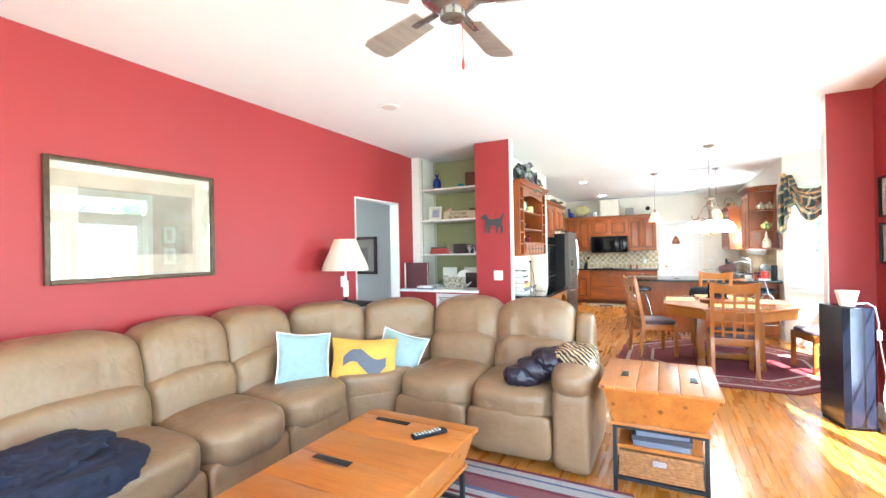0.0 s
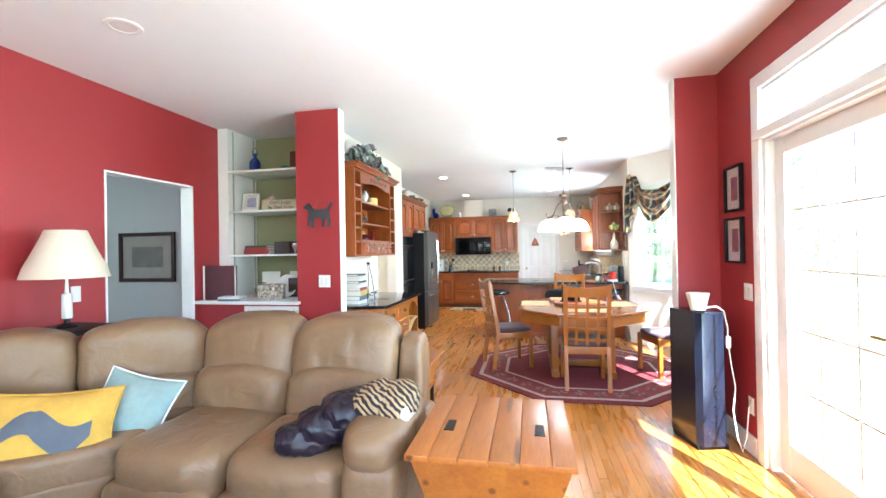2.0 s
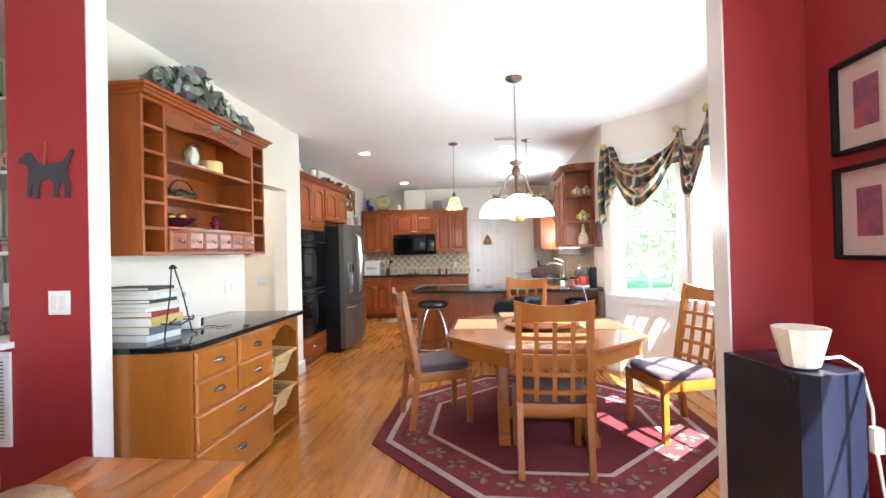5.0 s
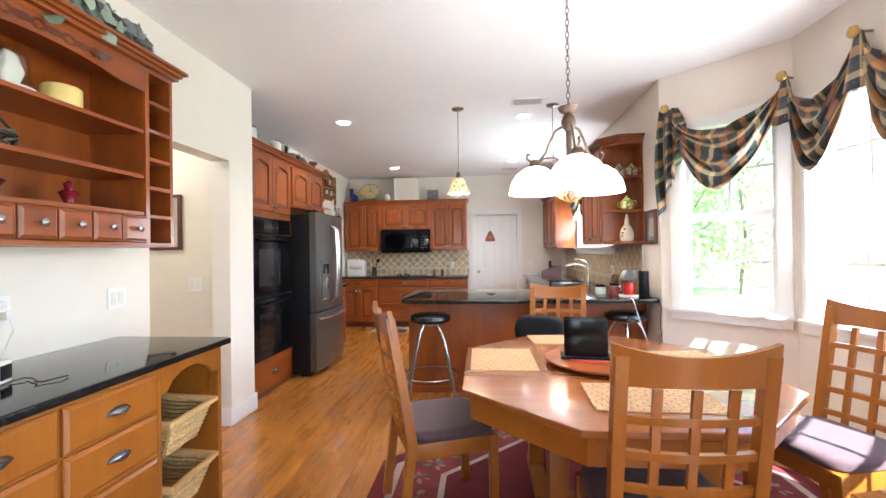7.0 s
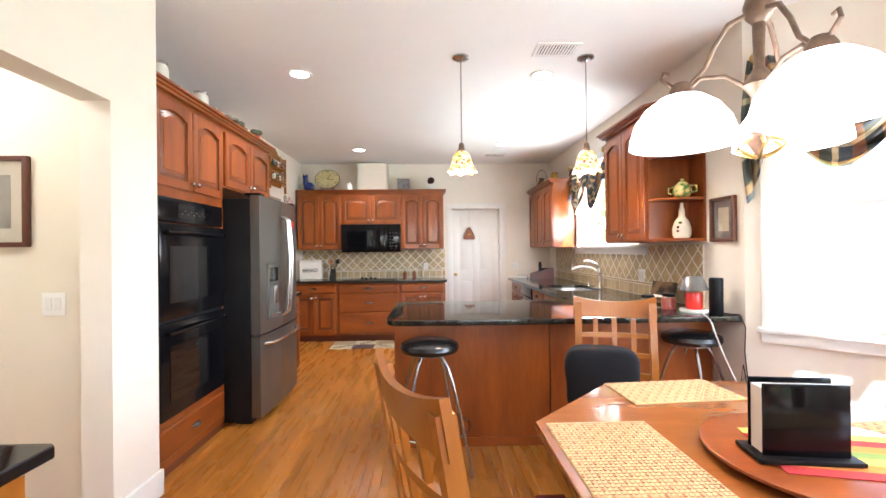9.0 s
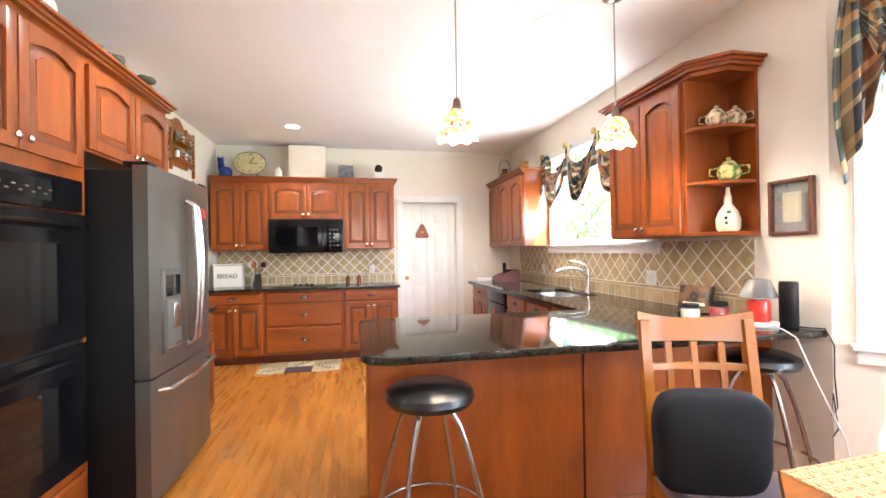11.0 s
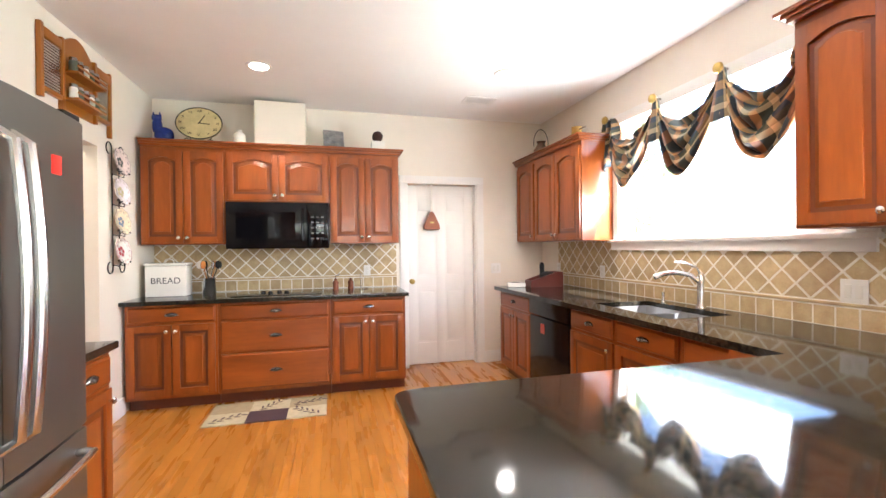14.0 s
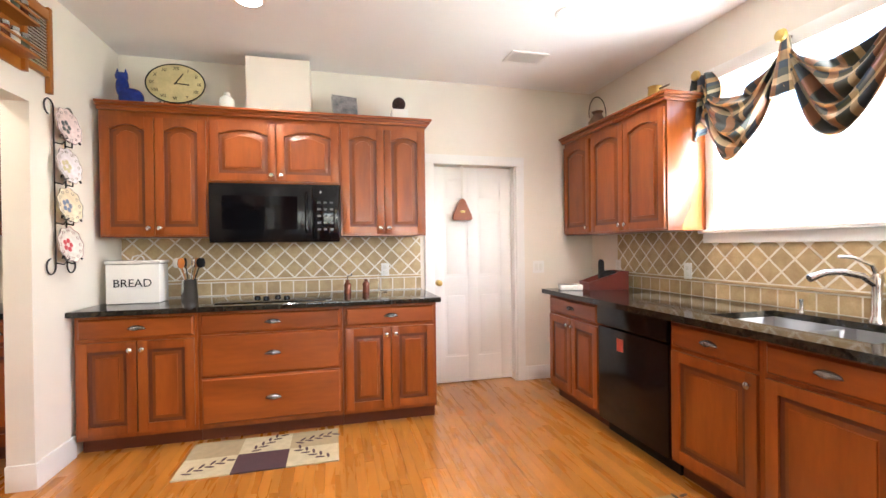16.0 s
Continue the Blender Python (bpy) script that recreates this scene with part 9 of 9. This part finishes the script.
def zebra():
    m = bpy.data.materials.new("zebra_plush")
    m.use_nodes = True
    n, l = m.node_tree.nodes, m.node_tree.links
    b = n["Principled BSDF"]
    b.inputs["Roughness"].default_value = 0.8
    w, r, tc = n.new("ShaderNodeTexWave"), n.new("ShaderNodeValToRGB"), n.new("ShaderNodeTexCoord")
    w.inputs["Scale"].default_value, w.inputs["Distortion"].default_value, w.inputs["Detail"].default_value = 14, 6, 2
    w.bands_direction = "DIAGONAL"
    l.new(tc.outputs["Object"], w.inputs["Vector"]), l.new(w.outputs["Fac"], r.inputs[0])
    r.color_ramp.elements[0].color, r.color_ramp.elements[1].color = (0.015, 0.012, 0.012, 1), (0.42, 0.30, 0.16, 1)
    r.color_ramp.elements[0].position, r.color_ramp.elements[1].position = 0.45, 0.62
    l.new(r.outputs[0], b.inputs["Base Color"])
    return m


ZEB = zebra()
tb = thing("throw_blanket", "dark glossy throw with tiger-striped lining over the sofa arm", "blanket")
NAVY = material("dark_plum_satin", (0.018, 0.012, 0.022), 0.35, vary=0.2, scale=8, bump=0.4, bump_scale=30)
for cx, cy, cz, w, d, h, tn, mt in ((-0.60, 2.66, 0.585, 0.26, 0.17, 0.13, 0.5, NAVY), (-0.50, 2.71, 0.635, 0.30, 0.19, 0.15, 0.5, NAVY), (-0.40, 2.76, 0.69, 0.30, 0.23, 0.16, 0.4, NAVY),
                                    (-0.29, 2.79, 0.735, 0.20, 0.30, 0.13, 0.1, ZEB), (-0.20, 2.80, 0.72, 0.16, 0.32, 0.15, 0.0, ZEB), (-0.14, 2.78, 0.70, 0.04, 0.24, 0.13, 0.0, CERAMIC)):
    part_puff(tb, "fold" if mt is not CERAMIC else "edge", cx, cy, cz, w, d, h, tn, 2.6, mat=mt, rumple=0.012)
tb2 = thing("knitted_blanket", "rumpled navy knitted blanket lying on the sofa", "blanket")
rb = random.Random(9)
KN = material("navy_knit", (0.012, 0.014, 0.03), 0.95, vary=0.2, scale=15, bump=0.6, bump_scale=150)
part_puff(tb2, "fold", -1.93, 0.42, 0.56, 0.46, 0.78, 0.15, 0.1, 3.0, mat=KN, rumple=0.035)
part_puff(tb2, "fold", -2.02, 0.52, 0.63, 0.34, 0.46, 0.10, 0.5, 2.8, mat=KN, rumple=0.03)

rc = thing("remote_control", "black remote control with grey buttons on the coffee table", "remote control", at=pose(-0.84, 1.72, 0.483, 0, 0, -35))
boxes("body", MATTBLACK, rc, (-0.025, 0.025, -0.10, 0.10, 0, 0.02), bevel=0.006)
for i in range(8):
    for j in range(3):
        boxes("button", GREYMOUNT if (i + j) % 3 else CERAMIC, rc, (-0.017 + 0.0125 * j, -0.009 + 0.0125 * j, -0.085 + 0.02 * i, -0.075 + 0.02 * i, 0.0201, 0.023))

# under the end table: books and a wicker drawer basket
wb = thing("wicker_basket", "brown wicker basket drawer with a dark label plate", "basket", at=pose(0.26, 2.70, 0.105))
WICK2 = material("brown_wicker", (0.40, 0.19, 0.06), 0.6, vary=0.2, scale=50, dark=(0.20, 0.08, 0.02))
boxes("basket_core", WICK2, wb, (-0.215, 0.215, -0.21, 0.2, 0, 0.15))
for i in range(9):
    boxes("woven_row", WICK2, wb, (-0.218 - 0.003 * (i % 2), 0.218 + 0.003 * (i % 2), -0.2165, -0.2101, 0.004 + 0.0165 * i, 0.016 + 0.0165 * i), bevel=0.003)
boxes("label_plate", PEWTER, wb, (-0.04, 0.04, -0.222, -0.2166, 0.09, 0.125))
for i, (c, w) in enumerate(((5, 0.30), (3, 0.32), (5, 0.28), (3, 0.30))):
    book(0.27, 2.62, 0.2905 + 0.032 * i, w, 0.22, 0.03, c, 2 * i, "magazine in a stack on the end table shelf")

cup = turned("candle_cup", "fluted cream ceramic wax warmer on the loudspeaker tower", "candle holder", [(0.045, 0), (0.05, 0.005), (0.075, 0.11), (0.078, 0.125), (0.07, 0.125), (0.0003, 0.10)], material("cream_facet_glaze", (0.74, 0.70, 0.58), 0.4), (1.60, 4.24, 0.971), seg=10, smooth=10)
bm = bmesh.new()
add_tube(bm, [(1.66, 4.27, 0.985), (1.72, 4.24, 1.0), (1.76, 4.22, 0.97), (1.775, 4.20, 0.85), (1.77, 4.19, 0.76), (1.785, 4.18, 0.60), (1.80, 4.16, 0.45), (1.77, 4.13, 0.30), (1.79, 4.12, 0.12), (1.82, 4.12, 0.03), (1.85, 4.13, 0.12), (1.88, 4.16, 0.32)], 0.005, 6)
cdn = tagged(part("power_cable", bm, CERAMIC), "white lamp cord looping down to the wall outlet", "cable")
boxes("cord_switch", CERAMIC, cdn, (1.755, 1.785, 4.17, 4.195, 0.72, 0.80), bevel=0.005)

# ceiling vents
for x, y in ((0.84, 8.23), (0.90, 11.68)):
    cv = thing("ceiling_vent", "white louvred ceiling register", "vent", "ceiling vents", pose(x, y, H))
    boxes("backing", MATTBLACK, cv, (-0.13, 0.13, -0.08, 0.08, -0.003, -0.0005))
    boxes("vent_frame", WHITE, cv, (-0.155, 0.155, -0.105, -0.08, -0.01, -0.0005), (-0.155, 0.155, 0.08, 0.105, -0.01, -0.0005), (-0.155, -0.13, -0.08, 0.08, -0.01, -0.0005), (0.13, 0.155, -0.08, 0.08, -0.01, -0.0005))
    for i in range(12):
        boxes("slat", WHITE, cv, (-0.122 + 0.0212 * i, -0.110 + 0.0212 * i, -0.08, 0.08, -0.009, -0.0031))

fm = thing("fridge_magnet", "small red and white magnet on the fridge side", "magnet", at=pose(-1.40, 9.20, 1.60, 0, 0, 90))
boxes("magnet", REDWAX, fm, (-0.02, 0.02, -0.045, -0.036, -0.03, 0.03), bevel=0.003)


# ---- oak boards ----
def floorboards():
    rnd = random.Random(11)
    w = 0.0572
    floor = bpy.data.objects["floor"]
    verts, faces = [], []
    count = 0
    cache = {}
    x = -2.9
    while x < 2.7:
        y = -3.4 + rnd.random() * -0.8
        while y < 12.6:
            ln = round((0.35 + rnd.random() * 1.1) / 0.15) * 0.15
            y0, y1 = max(y, -3.4), min(y + ln, 12.45)
            cx, cy = x + w / 2, (y0 + y1) / 2
            near = (0.2 < cx < 1.5 and 3.4 < cy < 5.2) or (-1.5 < cx < -0.35 and 5.0 < cy < 10.6)
            if y1 - y0 > 0.05:
                if near and count < 300 and y1 - y0 > 0.3:
                    key = round(y1 - y0, 3)
                    if key not in cache:
                        bm = bmesh.new()
                        add_box(bm, 0.0005, w - 0.0005, 0.0006, key - 0.0006, -0.0119, 0.0)
                        cache[key] = mesh_of("floorboard", bm, OAK)
                    ob = new("floorboard", cache[key])
                    ob.location, ob.parent = (x, y0, 0), floor
                    count += 1
                else:
                    i = len(verts)
                    for p in ((x + 0.0005, y0 + 0.0006), (x + w - 0.0005, y0 + 0.0006), (x + w - 0.0005, y1 - 0.0006), (x + 0.0005, y1 - 0.0006)):
                        verts.append((*p, -0.0119)), verts.append((*p, 0.0))
                    faces += [(i + 1, i + 3, i + 5, i + 7), (i, i + 1, i + 7, i + 6), (i + 2, i + 3, i + 1, i), (i + 4, i + 5, i + 3, i + 2), (i + 6, i + 7, i + 5, i + 4)]
            y += ln
        x += w
    me = bpy.data.meshes.new("floorboards")
    me.from_pydata(verts, [], faces)
    me.materials.append(OAK)
    ob = new("floorboards", me)
    ob.parent = floor
    ob["kind"] = "stuff"


floorboards()
